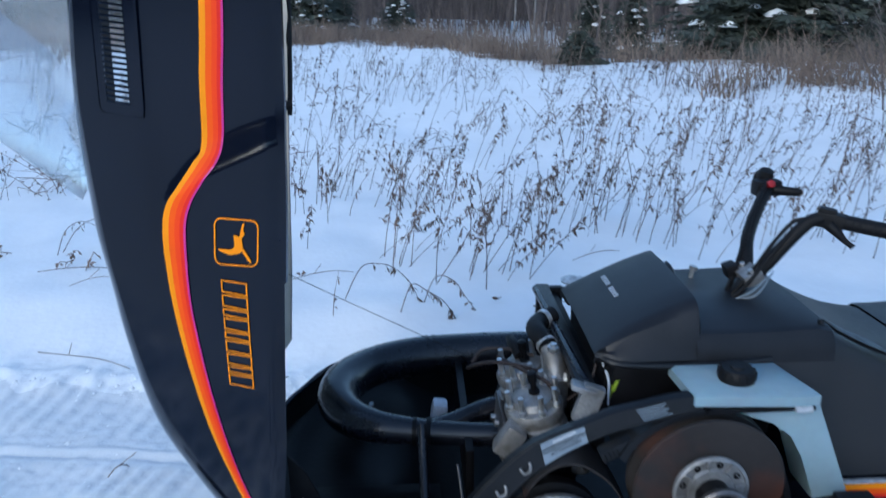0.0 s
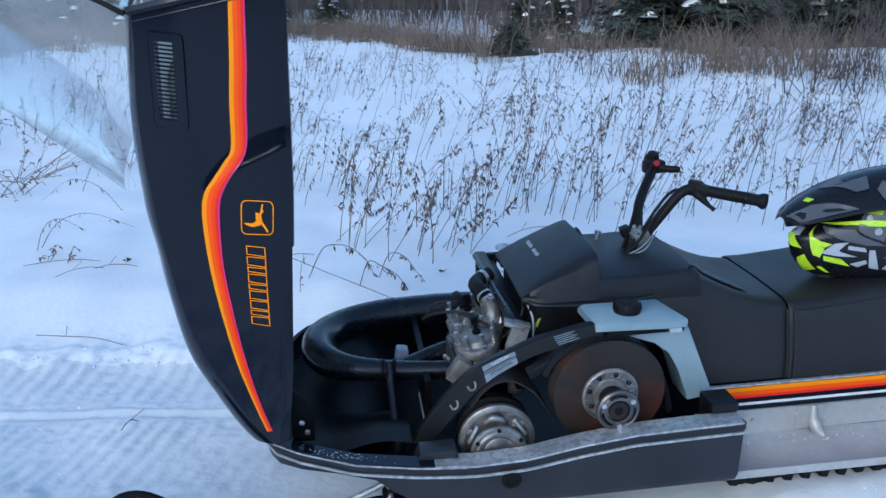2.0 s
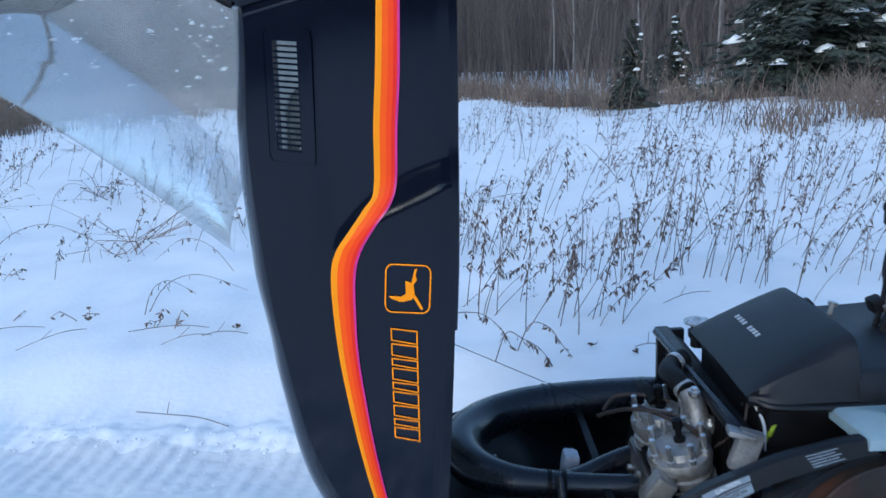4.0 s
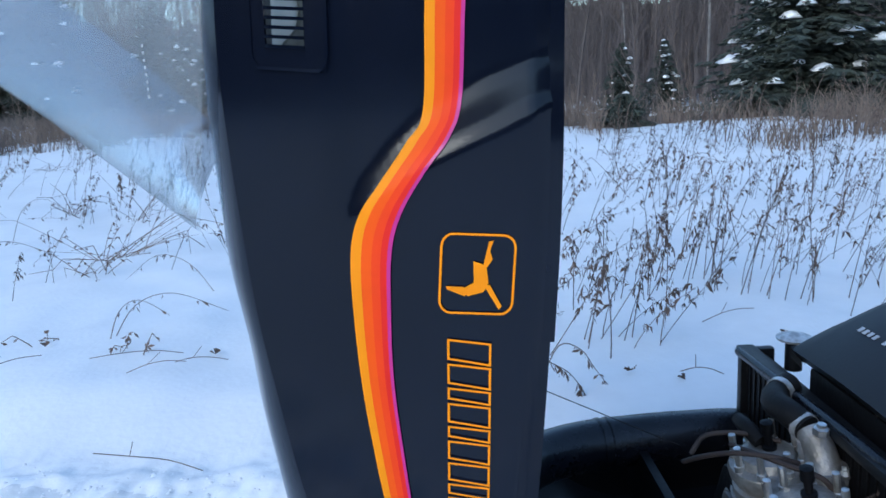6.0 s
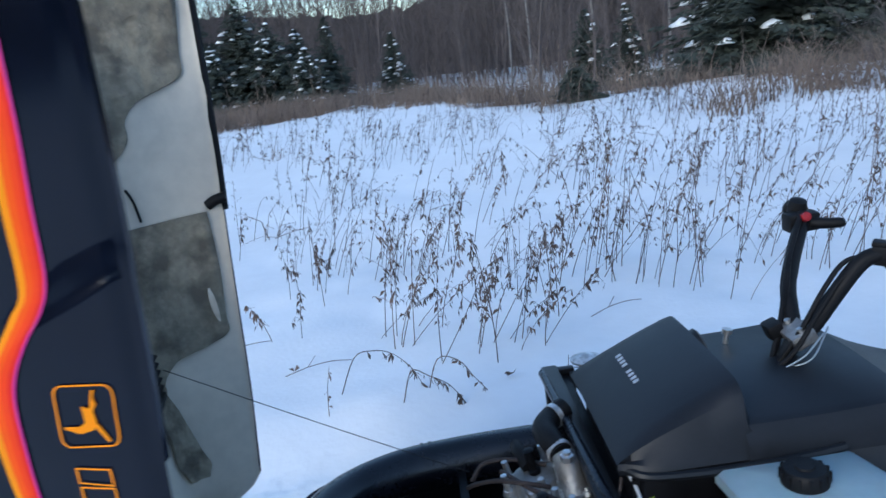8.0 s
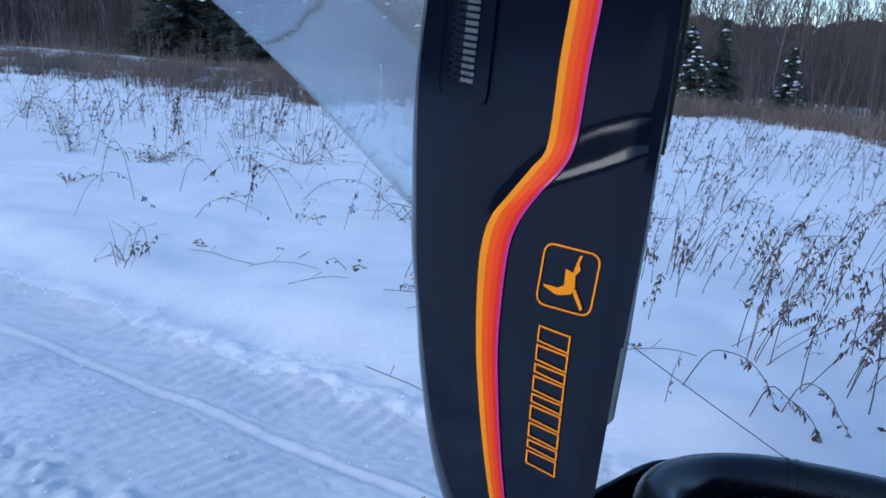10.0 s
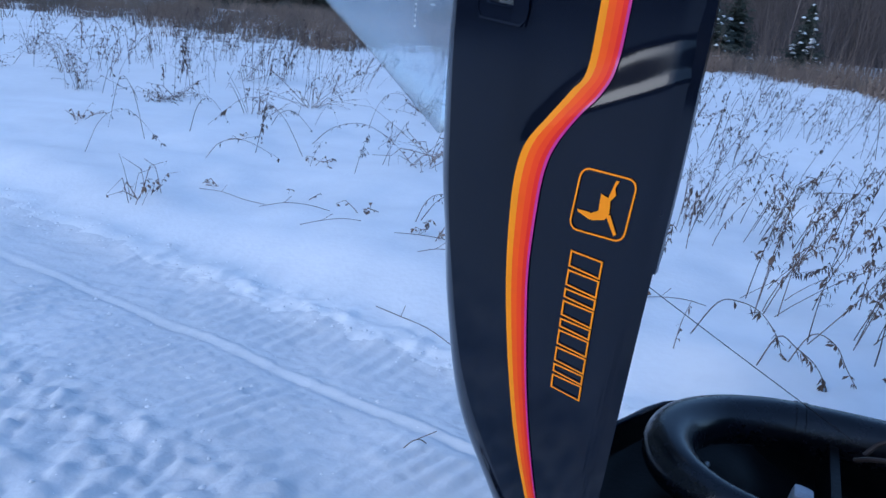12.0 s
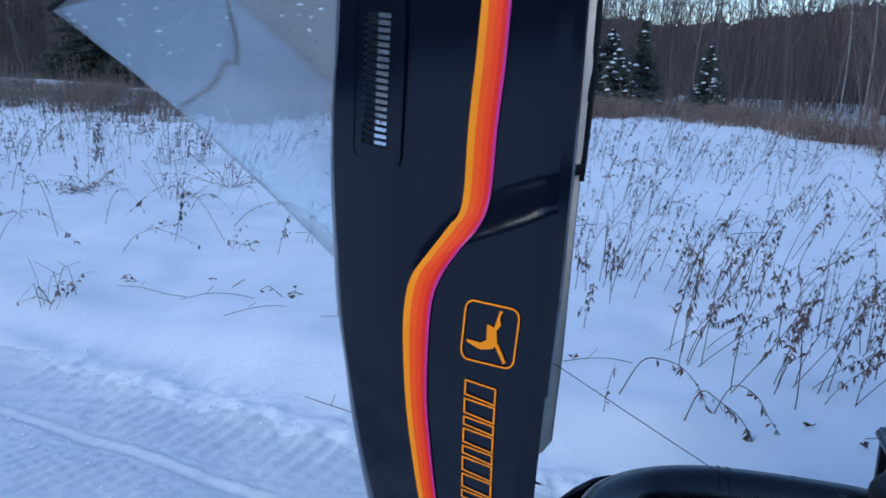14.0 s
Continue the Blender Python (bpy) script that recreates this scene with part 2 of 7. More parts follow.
def table(rows, x):
    return float(np.interp(x, [r[0] for r in rows], [r[1] for r in rows]))


# ---- snow ground ----


def trail_edge(x):
    """Far edge of the packed trail."""
    return 2.55 - 0.15 * min(0.0, x + 0.5) - 0.05 * max(0.0, x)


def crest(x):
    return 17.5 - 9.0 * smoothstep(-1.0, 4.0, x) + 1.2 * math.sin(x * 0.35)


def ground_z(x, y):
    e = trail_edge(x)
    field = smoothstep(e - 0.15, e + 0.45, y)
    z = 0.11 * field
    z += 0.16 * smoothstep(3.5, 13.0, y)
    c = crest(x)
    z -= 1.3 * smoothstep(c, c + 24.0, y)
    z -= 0.03 * max(-30.0, min(30.0, x)) * smoothstep(8.0, 30.0, y)
    if y < 40 and -30 < x < 30:
        n1 = noise.noise(Vector((x * 0.9, y * 0.9, 0.3)))
        n2 = noise.noise(Vector((x * 3.1, y * 3.1, 4.1)))
        z += field * (0.055 * n1 + 0.022 * n2)
        if y < 4.5:
            n3 = noise.noise(Vector((x * 14, y * 14, 7.7)))
            calm = smoothstep(-0.2, 0.6, y)
            near = smoothstep(1.45, 0.9, y) * calm
            n4 = noise.noise(Vector((x * 31, y * 31, 1.7)))
            n5 = noise.noise(Vector((x * 47, y * 47, 3.3)))
            z += calm * (1 - field) * (0.012 * n2 + 0.005 * n3 + 0.003 * n4 + 0.002 * n5) + near * (0.046 * n2 + 0.062 * abs(n3) + 0.022 * n4)
            # thrown-up edge and the ski ridge of the trail
            z += 0.036 * math.exp(-((y - e + 0.08) / 0.10) ** 2) * (0.75 + 0.35 * n3 + 0.5 * n2 + 0.12 * n4)
            ridge = e - 0.50
            z += 0.0055 * (0.8 + 0.5 * n2) * math.exp(-((y - ridge) / 0.011) ** 2) - 0.006 * math.exp(-((y - ridge + 0.034) / 0.016) ** 2)
            lug = smoothstep(ridge - 0.50, ridge - 0.36, y) * smoothstep(ridge - 0.05, ridge - 0.11, y)
            z += lug * 0.013 * (abs(math.sin((x - 0.35 * y) * math.pi / 0.062)) ** 0.7 - 0.6) * max(0.0, 0.65 + 0.9 * n2)
            z += smoothstep(ridge - 0.36, ridge - 0.55, y) * smoothstep(0.8, 1.0, y) * smoothstep(-0.45, -0.75, x) * (0.032 * abs(n3) + 0.016 * n2 + 0.009 * n4)
            z += 0.045 * smoothstep(0.95, 1.15, x) * smoothstep(1.14, 1.26, y) * smoothstep(2.15, 1.95, y)
            lug2 = smoothstep(ridge + 0.06, ridge + 0.1, y) * smoothstep(e - 0.06, e - 0.16, y)
            z += lug2 * 0.0055 * math.sin((x - 0.2 * y) * 2 * math.pi / 0.07) * (0.5 + 0.6 * n2)
    return z


def axis_steps(parts, lo, hi, grow=1.13):
    a = []
    for s, e, d in parts:
        a += list(np.arange(s, e - d * 0.5, d))
    a.append(parts[-1][1])
    step, x = parts[-1][2], parts[-1][1]
    while x < hi:
        step *= grow
        x += step
        a.append(x)
    step, x = parts[0][2], parts[0][0]
    while x > lo:
        step *= grow
        x -= step
        a.insert(0, x)
    return a


def build_ground():
    xs = axis_steps([(-4.6, -2.7, 0.035), (-2.7, -0.3, 0.0135), (-0.3, 2.0, 0.030)], -450, 450)
    ys = axis_steps([(0.75, 1.25, 0.025), (1.25, 1.85, 0.02), (1.85, 1.98, 0.010), (1.98, 2.30, 0.007), (2.30, 2.75, 0.0125), (2.75, 6.0, 0.05)], -450, 600)
    verts = [(x, y, ground_z(x, y)) for y in ys for x in xs]
    w = len(xs)
    faces = [(j * w + i, j * w + i + 1, (j + 1) * w + i + 1, (j + 1) * w + i) for j in range(len(ys) - 1) for i in range(w - 1)]
    me = bpy.data.meshes.new("ground")
    me.from_pydata(verts, [], faces)
    me.polygons.foreach_set("use_smooth", [True] * len(me.polygons))
    me.materials.append(SNOW)
    me.materials.append(PACKED)
    packed = []
    for f in faces:
        x, y, z = verts[f[0]]
        packed.append(1 if -60 < x < 60 and 0.5 + 0.3 * noise.noise(Vector((x, 0.0, 2.0))) < y < trail_edge(x) - 0.16 + 0.05 * noise.noise(Vector((x * 6, y * 6, 0))) else 0)
    me.polygons.foreach_set("material_index", packed)
    tagged(new("ground", me), "snow-covered field with a packed trail and track marks", "snow", kind="structure")


build_ground()

# ---- snowmobile ----
CY = 1.68
sled = thing("snowmobile", (0.5, CY, 0.0), "old black snowmobile with orange stripes, hood tipped open, on snow", "snowmobile")

# -- hood, tipped up on its nose --
LX, LY = -0.153, 0.988
RIM_X = [(0.34, -0.264), (0.41, -0.255), (0.48, -0.245), (0.60, -0.228), (0.75, -0.214), (0.92, -0.200), (1.05, -0.190), (1.2, -0.183), (1.47, -0.172)]
CREASE_X = [(0.34, -0.290), (0.41, -0.329), (0.55, -0.385), (0.70, -0.440), (0.87, -0.466), (1.0, -0.480), (1.2, -0.487), (1.40, -0.472), (1.47, -0.470)]
FRONT_D = [(0.34, 0.10), (0.41, 0.142), (0.51, 0.192), (0.63, 0.248), (0.80, 0.282), (0.90, 0.300), (1.02, 0.333), (1.2, 0.345), (1.47, 0.335)]


RIM_X, CREASE_X, FRONT_D = [[tuple(q) for q in spline(t, 6)] for t in (RIM_X, CREASE_X, FRONT_D)]


def band(x, z):
    """How far a point lies below the flared band that runs across the side of the hood."""
    up = table([(-0.395, 1.033), (-0.362, 1.079), (-0.331, 1.112), (-0.305, 1.134), (-0.251, 1.163), (-0.197, 1.180), (-0.15, 1.187)], x)
    low = table([(-0.395, 1.026), (-0.365, 1.054), (-0.323, 1.084), (-0.278, 1.104), (-0.239, 1.120), (-0.200, 1.139), (-0.15, 1.148)], x)
    t = min(1.0, max(0.0, (up + 0.004 - z) / (up + 0.004 - low)))
    return (0.08 * smoothstep(0.0, 0.25, t) + 0.74 * t + 0.18 * smoothstep(0.72, 1.0, t)) * smoothstep(-0.400, -0.345, x)


def side_y(x, z):
    return 1.112 + 0.62 * (x + 0.18) ** 2 + 0.33 * max(0.0, 1 - z) ** 2 + 0.0074 * (1 - band(x, z)) * smoothstep(-0.40, -0.36, x) * smoothstep(0.98, 1.03, z) * smoothstep(1.5, 1.15, z) - 0.004


FLANGE = 0.022
FAR = 0.75  # the far half is the narrower one, as the hood sits off centre when tipped


def hood_section(zr, inset=0.0, n_side=44, n_front=20):
    """Half a section of the hood at height zr, from the near rim to the middle, then mirrored to the far rim."""
    xr, xc = table(RIM_X, zr), table(CREASE_X, zr)
    slope = 0.19 * smoothstep(1.15, 1.45, zr)
    yr = side_y(xr, zr) + 0.55 * FLANGE
    hw = (1.65 - yr) / LY
    cx, cy = xr + LX * hw, 1.65
    pts = []
    for k in range(n_side):
        # the rim is a narrow flange, folded back along a tight bend
        in_from_rim = (0.0, 0.011, FLANGE - 0.002, FLANGE + 0.002)[k] if k < 4 else FLANGE + 0.002 + (xr - xc - FLANGE - 0.002) * (k - 3) / (n_side - 4)
        x = xr - in_from_rim
        z = zr - slope * (xr - x)
        y = side_y(x, z) + 0.55 * max(0.0, FLANGE - in_from_rim)
        v = (x - cx, y - cy)
        pts.append((-v[0] * LY + v[1] * LX, v[0] * LX + v[1] * LY, z))
    dc, sc, zc = pts[-1]
    df = max(table(FRONT_D, zr), dc + 0.012)
    dm = max(dc + 0.006, df - 0.011 - 0.017 * smoothstep(0.82, 1.08, zr))
    p = 13.0
    for k in range(1, n_front + 1):
        a = 1 - (k / n_front) ** 2.2
        s = sc * a
        d = dm - (dm - dc) * a ** p
        pts.append((d, s, zr - slope * d))
    if inset:
        pts = [(max(0.002, d - inset), s * (1 - inset / 0.5), z) for d, s, z in pts]
    both = pts + [(d, -s, z) for d, s, z in pts[-2::-1]]
    lift = 0.105 * smoothstep(0.36, 0.95, zr)
    both = [(d, s, z + lift * max(0.0, s + hw - 0.10) / (2 * hw - 0.10)) for d, s, z in both]
    tuck = 0.07 * smoothstep(0.65, 0.36, zr)
    both = [(d, FAR * s if s > 0 else s, z) for d, s, z in both]
    return [Vector((cx - d * LY + s * LX - tuck * max(0.0, s) / hw * min(1.0, max(0.0, d) / 0.10) + (0.024 - 0.075 * smoothstep(0.43, 0.36, zr)) * max(0.0, s) / (FAR * hw), cy + d * LX + s * LY, z)) for d, s, z in both]


HOOD_Z = sorted(set([round(z, 3) for z in np.linspace(0.36, 0.96, 26)] + [round(z, 3) for z in np.linspace(0.98, 1.22, 64)] + [round(z, 3) for z in np.linspace(1.24, 1.462, 12)]))
hood = part("hood", rings([hood_section(z) for z in HOOD_Z], closed=False), PAINT, sled, "glossy black fibreglass hood with orange striping", angle=60)
ring_n = len(hood_section(1.0))
for e in hood.data.edges:
    a, b = e.vertices
    if a % ring_n == b % ring_n and a % ring_n in (43, ring_n - 44):
        e.use_edge_sharp = True
inner = [hood_section(z, 0.012) for z in HOOD_Z]
lining = part("hood_lining", rings(inner, closed=False), CREAM, hood, "bare cream fibreglass inside of the hood", angle=60)
# folded rims: along both sides, the top and the nose
bm = bmesh.new()
for k in (0, -1):
    rings([[hood_section(z)[k], hood_section(z, 0.012)[k]] for z in HOOD_Z], closed=False, bm=bm)
rings([hood_section(HOOD_Z[-1]), hood_section(HOOD_Z[-1], 0.012)], closed=False, bm=bm)
part("hood_edge", bm, PAINT, hood)
bm = rings([hood_section(HOOD_Z[0]), [Vector((p.x * 0.55 + q.x * 0.45, p.y * 0.9 + CY * 0.1, 0.345)) for p, q in zip(hood_section(HOOD_Z[0]), [hood_section(HOOD_Z[0])[0]] * 999)]], closed=False)
part("hood_nose", bm, PAINT, hood)
# raised lip that borders the top of the side
tops = hood_section(1.462)
part("hood_lip", tube([p + Vector((0, -0.0005, -0.016)) for p in tops[4:44]], 0.0026, 8, 1), PAINT, hood)
part("hood_lip", tube([p + Vector((0, 0, 0.004)) for p in tops], 0.010, 8, 1), PAINT, hood)


def on_side(x, z, off):
    return Vector((x, side_y(x, z) - off, z))


def side_ribbon(left, right, off=0.002):
    return rings([[on_side(a[0], a[1], off), on_side((a[0] + b[0]) / 2, (a[1] + b[1]) / 2, off), on_side(b[0], b[1], off)] for a, b in zip(left, right)], closed=False)


STRIPE_L = [(-0.277, 1.427), (-0.288, 1.310), (-0.297, 1.232), (-0.304, 1.142), (-0.321, 1.114), (-0.346, 1.081), (-0.368, 1.051), (-0.378, 1.017), (-0.380, 0.960), (-0.378, 0.885), (-0.372, 0.809), (-0.363, 0.722), (-0.351, 0.628), (-0.331, 0.515), (-0.311, 0.410)]
STRIPE_R = [(-0.245, 1.434), (-0.254, 1.309), (-0.263, 1.230), (-0.270, 1.151), (-0.282, 1.118), (-0.305, 1.089), (-0.328, 1.054), (-0.340, 1.018), (-0.345, 0.957), (-0.347, 0.890), (-0.343, 0.810), (-0.337, 0.723), (-0.328, 0.629), (-0.314, 0.516), (-0.296, 0.412)]
sl, sr = spline(STRIPE_L, 8), spline(STRIPE_R, 8)
cuts = [0.0, 0.26, 0.52, 0.74, 0.90, 1.0]
for i, (mat, lab) in enumerate(((YELLOW, "yellow stripe"), (ORANGE, "orange stripe"), (ORANGE, "orange stripe"), (RED, "red stripe"), (PURPLE, "magenta stripe"))):
    if i == 2:
        mat = material("red_orange_decal", (0.90, 0.058, 0.008), 0.4, spec=0.15, vary=0.05, scale=10)
    a = [l + (r - l) * cuts[i] for l, r in zip(sl, sr)]
    b = [l + (r - l) * cuts[i + 1] for l, r in zip(sl, sr)]
    part("stripe", side_ribbon(a, b), mat, hood, lab)

# emblem: a plain outlined square with an angular running shape, and a row of outlined slanted bars
QUAD = [(-0.294, 1.034), (-0.229, 1.029), (-0.236, 0.957), (-0.301, 0.961)]


def square_at(u, v):
    """A place in the emblem's square; u and v from 0 to 1."""
    a, b, c, d = [np.array(q) for q in QUAD]
    return (1 - v) * ((1 - u) * a + u * b) + v * ((1 - u) * d + u * c)


def outline(path, width, off, closed=True):
    """A flat line of even width on the side of the hood."""
    p = [np.array(q) for q in path]
    n = len(p)
    left, right = [], []
    for i in range(n):
        a, b, c = p[i - 1] if (closed or i) else p[i], p[i], p[(i + 1) % n] if (closed or i < n - 1) else p[i]
        t1 = (b - a) / max(1e-9, np.linalg.norm(b - a))
        t2 = (c - b) / max(1e-9, np.linalg.norm(c - b))
        t = t1 + t2
        t = t / max(1e-9, np.linalg.norm(t))
        nrm = np.array((-t[1], t[0])) * (width / 2) / max(0.5, abs(float(np.dot(t, t1))) or 1)
        left.append(b + nrm)
        right.append(b - nrm)
    if closed:
        left.append(left[0])
        right.append(right[0])
    return side_ribbon(left, right, off)


def rounded(r=0.16, k=5):
    pts = []
    for cx, cy, a0 in ((1 - r, r, -90), (1 - r, 1 - r, 0), (r, 1 - r, 90), (r, r, 180)):
        for i in range(k + 1):
            a = radians(a0 + 90 * i / k)
            pts.append(square_at(cx + r * math.cos(a), cy + r * math.sin(a)))
    return pts


emblem = part("emblem", outline(rounded(), 0.0022, 0.0022), YELLOW, hood, "yellow outlined emblem on the side of the hood")
for poly in ([(0.44, 0.33), (0.62, 0.38), (0.66, 0.60), (0.60, 0.72), (0.38, 0.78), (0.32, 0.68), (0.46, 0.60)], [(0.58, 0.36), (0.64, 0.08), (0.70, 0.07), (0.66, 0.20), (0.70, 0.30), (0.62, 0.42)], [(0.60, 0.64), (0.68, 0.62), (0.86, 0.90), (0.82, 0.94)], [(0.08, 0.66), (0.32, 0.66), (0.40, 0.74), (0.34, 0.78), (0.10, 0.70)]):
    bm = bmesh.new()
    bm.faces.new([bm.verts.new(on_side(*square_at(u, v), 0.0024)) for u, v in poly])
    part("emblem_shape", bm, YELLOW, emblem)
top_l, top_r, bot_l, bot_r = np.array((-0.294, 0.934)), np.array((-0.256, 0.932)), np.array((-0.303, 0.746)), np.array((-0.265, 0.744))
widths = [1.0, 0.55, 1.0, 1.0, 0.55, 1.0, 0.55, 1.0, 1.0]
total = sum(widths) + 0.32 * 8
v = 0.0
for wd in widths:
    a, b = v / total, (v + wd) / total
    v += wd + 0.32
    lean = -0.03
    q = [bot_l + (top_l - bot_l) * (a - 0.0), bot_r + (top_r - bot_r) * (a + lean), bot_r + (top_r - bot_r) * (b + lean * 0.6), bot_l + (top_l - bot_l) * b]
    part("lettering_bar", outline(q, 0.0022, 0.0022), YELLOW, hood, "yellow outlined bar in place of lettering")

# louvred vent, cut dark into the side
VENT = [(-0.437, 1.362), (-0.386, 1.356), (-0.396, 1.190), (-0.447, 1.196)]
vq = [np.array(q) for q in VENT]


def vent_at(u, v):
    return (1 - v) * ((1 - u) * vq[0] + u * vq[1]) + v * ((1 - u) * vq[3] + u * vq[2])


vent = part("vent", outline([vent_at(*q) for q in ((0.0, -0.06), (1.08, -0.06), (1.2, -0.02), (1.22, 0.02), (1.22, 0.98), (1.2, 1.02), (1.08, 1.06), (0.0, 1.06), (-0.1, 1.02), (-0.12, 0.98), (-0.12, 0.02), (-0.1, -0.02))], 0.003, 0.0042), PAINT, hood, "black louvred vent in the hood")
slots = 19
cut = bmesh.new()
cut.from_mesh(hood.data)
inside_vent = [f for f in cut.faces if f.calc_center_median().y < 1.2 and -0.440 < f.calc_center_median().x < -0.392 and 1.195 < f.calc_center_median().z < 1.356]
bmesh.ops.delete(cut, geom=inside_vent, context="FACES")
cut.to_mesh(hood.data)
cut.free()
cut = bmesh.new()
cut.from_mesh(lining.data)
inside_vent = [f for f in cut.faces if f.calc_center_median().y < 1.22 and -0.450 < f.calc_center_median().x < -0.380 and 1.18 < f.calc_center_median().z < 1.37]
bmesh.ops.delete(cut, geom=inside_vent, context="FACES")
cut.to_mesh(lining.data)
cut.free()
# the cowl opening under the windshield, through the front of the hood and its lining
for ob in (hood, lining):
    cut = bmesh.new()
    cut.from_mesh(ob.data)
    opening = []
    for f in cut.faces:
        c = f.calc_center_median()
        if 1.36 < c.y < 1.74 and 1.05 < c.z < 1.38 and c.x < -0.44:
            opening.append(f)
    bmesh.ops.delete(cut, geom=opening, context="FACES")
    cut.to_mesh(ob.data)
    cut.free()


def vent_plate(u0, u1, v0, v1, lift=0.0, tip=0.0):
    """A small plate of the vent between u and v; tip turns its lower edge outwards."""
    f = [on_side(*vent_at(u, w), 0.003 + lift + (tip if w == v1 else 0)) for u, w in ((u0, v0), (u1, v0), (u1, v1), (u0, v1))]
    b = [p + Vector((0, 0.004, 0)) for p in f]
    return rings([f, b])


for u0, u1, v0, v1 in ((-0.12, 0.15, -0.06, 1.06), (0.85, 1.22, -0.06, 1.06), (0.15, 0.85, -0.06, 0.04), (0.15, 0.85, 0.955, 1.06)):
    part("vent_frame", vent_plate(u0, u1, v0, v1), PAINT, vent)
for k in range(slots):
    a, b = 0.04 + 0.915 * (k + 0.62) / slots, 0.04 + 0.915 * (k + 1) / slots
    part("louvre", vent_plate(0.15, 0.85, a, b, 0.0, 0.003), PAINT, vent)

# added black plate that keeps the slots dark when seen slantwise
part("vent_view_block", rings([[on_side(*vent_at(0.13, v), -0.006 - 0.030 * k) for v in (-0.05, 1.05)] + [on_side(*vent_at(0.08, v), -0.006 - 0.030 * k) for v in (1.05, -0.05)] for k in (0, 1)]), DARK, vent, "added black plate that blocks the slanting view through the vent")

# rubber edge trims on both rims
far = [hood_section(z)[-1] for z in np.linspace(0.94, 1.462, 10)]
part("rim_trim", tube(far, 0.008, 8, 1), RUBBER, hood, "black rubber edging on the rim")
fb = hood_section(0.965)[-1]
part("rim_bumper", tube([fb + Vector((-0.035, -0.012, -0.01)), fb + Vector((-0.015, -0.012, 0.0)), fb + Vector((0.008, -0.008, 0.004))], 0.012, 10, 2), RUBBER, hood, "black rubber bumper on the rim")
near = [hood_section(z)[0] for z in np.linspace(0.925, 1.462, 14)]
part("rim_trim", rings([[p + Vector((0.004, 0.006, 0)), p + Vector((0.003, -0.005, 0)), p + Vector((-0.011, -0.0045, 0)), p + Vector((-0.012, 0.0, 0))] for p in near]), PAINT, hood, "black rubber edging on the rim")


# foam pads glued inside the far half
def inside(zr, k):
    """A point on the lining: k counts from the far rim inwards, 0 to 1."""
    loop = hood_section(zr, 0.016)[::-1]
    f = k * (len(loop) // 2)
    i = min(int(f), len(loop) - 2)
    return loop[i].lerp(loop[i + 1], f - i)


def pad(rows, thick=0.010):
    """A pad on the lining; rows of (height, from, to)."""
    n = 30
    loops = []
    for zr, a, b in spline(rows, 5):
        top, low = [], []
        for i in range(n):
            p = inside(zr, a + (b - a) * i / (n - 1))
            mid = Vector((-0.24, 1.65, p.z))
            bulge = thick * (0.7 + 0.55 * noise.noise(Vector((p.x * 60, p.y * 60, p.z * 16))) + 0.4 * noise.noise(p * 45)) * (0.25 if i in (0, n - 1) else 1)
            top.append(p + (mid - p).normalized() * bulge)
            low.append(p)
        loops.append(top + low[::-1])
    return rings(loops)


part("foam_pad", pad([(1.456, 0.10, 0.80), (1.40, 0.10, 0.79), (1.385, 0.10, 0.67), (1.30, 0.12, 0.63), (1.245, 0.13, 0.60), (1.225, 0.22, 0.59), (1.205, 0.35, 0.59), (1.17, 0.42, 0.62), (1.12, 0.44, 0.74), (1.05, 0.62, 0.77), (1.00, 0.70, 0.78), (0.955, 0.75, 0.78)]), FOAM, lining, "peeling grey-green foam pad")
pad_low = part("foam_pad", pad([(0.945, 0.12, 0.84), (0.90, 0.11, 0.87), (0.82, 0.10, 0.86), (0.74, 0.11, 0.83), (0.705, 0.12, 0.82), (0.69, 0.30, 0.81), (0.68, 0.52, 0.80), (0.65, 0.67, 0.79), (0.63, 0.72, 0.77)]), FOAM, lining, "worn grey-green foam pad")
part("foam_pad", pad([(0.63, 0.72, 0.78), (0.55, 0.66, 0.79), (0.50, 0.61, 0.80), (0.475, 0.59, 0.79), (0.455, 0.70, 0.78)]), FOAM, lining, "torn strip of foam")
for rows in ([(0.825, 0.745, 0.765), (0.79, 0.735, 0.785), (0.755, 0.745, 0.795), (0.73, 0.765, 0.785)], [(0.795, 0.185, 0.200), (0.775, 0.165, 0.205), (0.75, 0.155, 0.195), (0.732, 0.155, 0.170)], [(0.945, 0.73, 0.76), (0.925, 0.71, 0.77), (0.905, 0.73, 0.75)]):
    part("bare_patch", pad(rows, 0.019), CREAM, pad_low, "bare cream patch where the foam has torn away")
duct = part("air_duct", box((-0.492, 1.745, 0.745), (0.05, 0.25, 0.10), (0, 0, 8), 0.008), PLASTIC, lining, "black air intake duct inside the hood")
for k in range(6):
    part("duct_slat", box((-0.462, 1.745, 0.705 + 0.017 * k), (0.012, 0.24, 0.005), (0, 25, 8), 0.001), RUBBER, duct)
part("duct_edge", tube([inside(0.635, 0.76) + Vector((0.014, 0, 0)), inside(0.60, 0.85) + Vector((0.014, 0, 0)), inside(0.56, 0.95) + Vector((0.012, 0, 0))], 0.012, 8, 3), PLASTIC, lining, "black edge of the intake duct")
part("lining_slit", tube([inside(1.03, 0.50) + Vector((0.001, 0, 0)), inside(1.00, 0.475) + Vector((0.001, 0, 0)), inside(0.955, 0.465) + Vector((0.001, 0, 0))], 0.003, 6, 2), RUBBER, lining, "dark slit in the lining")

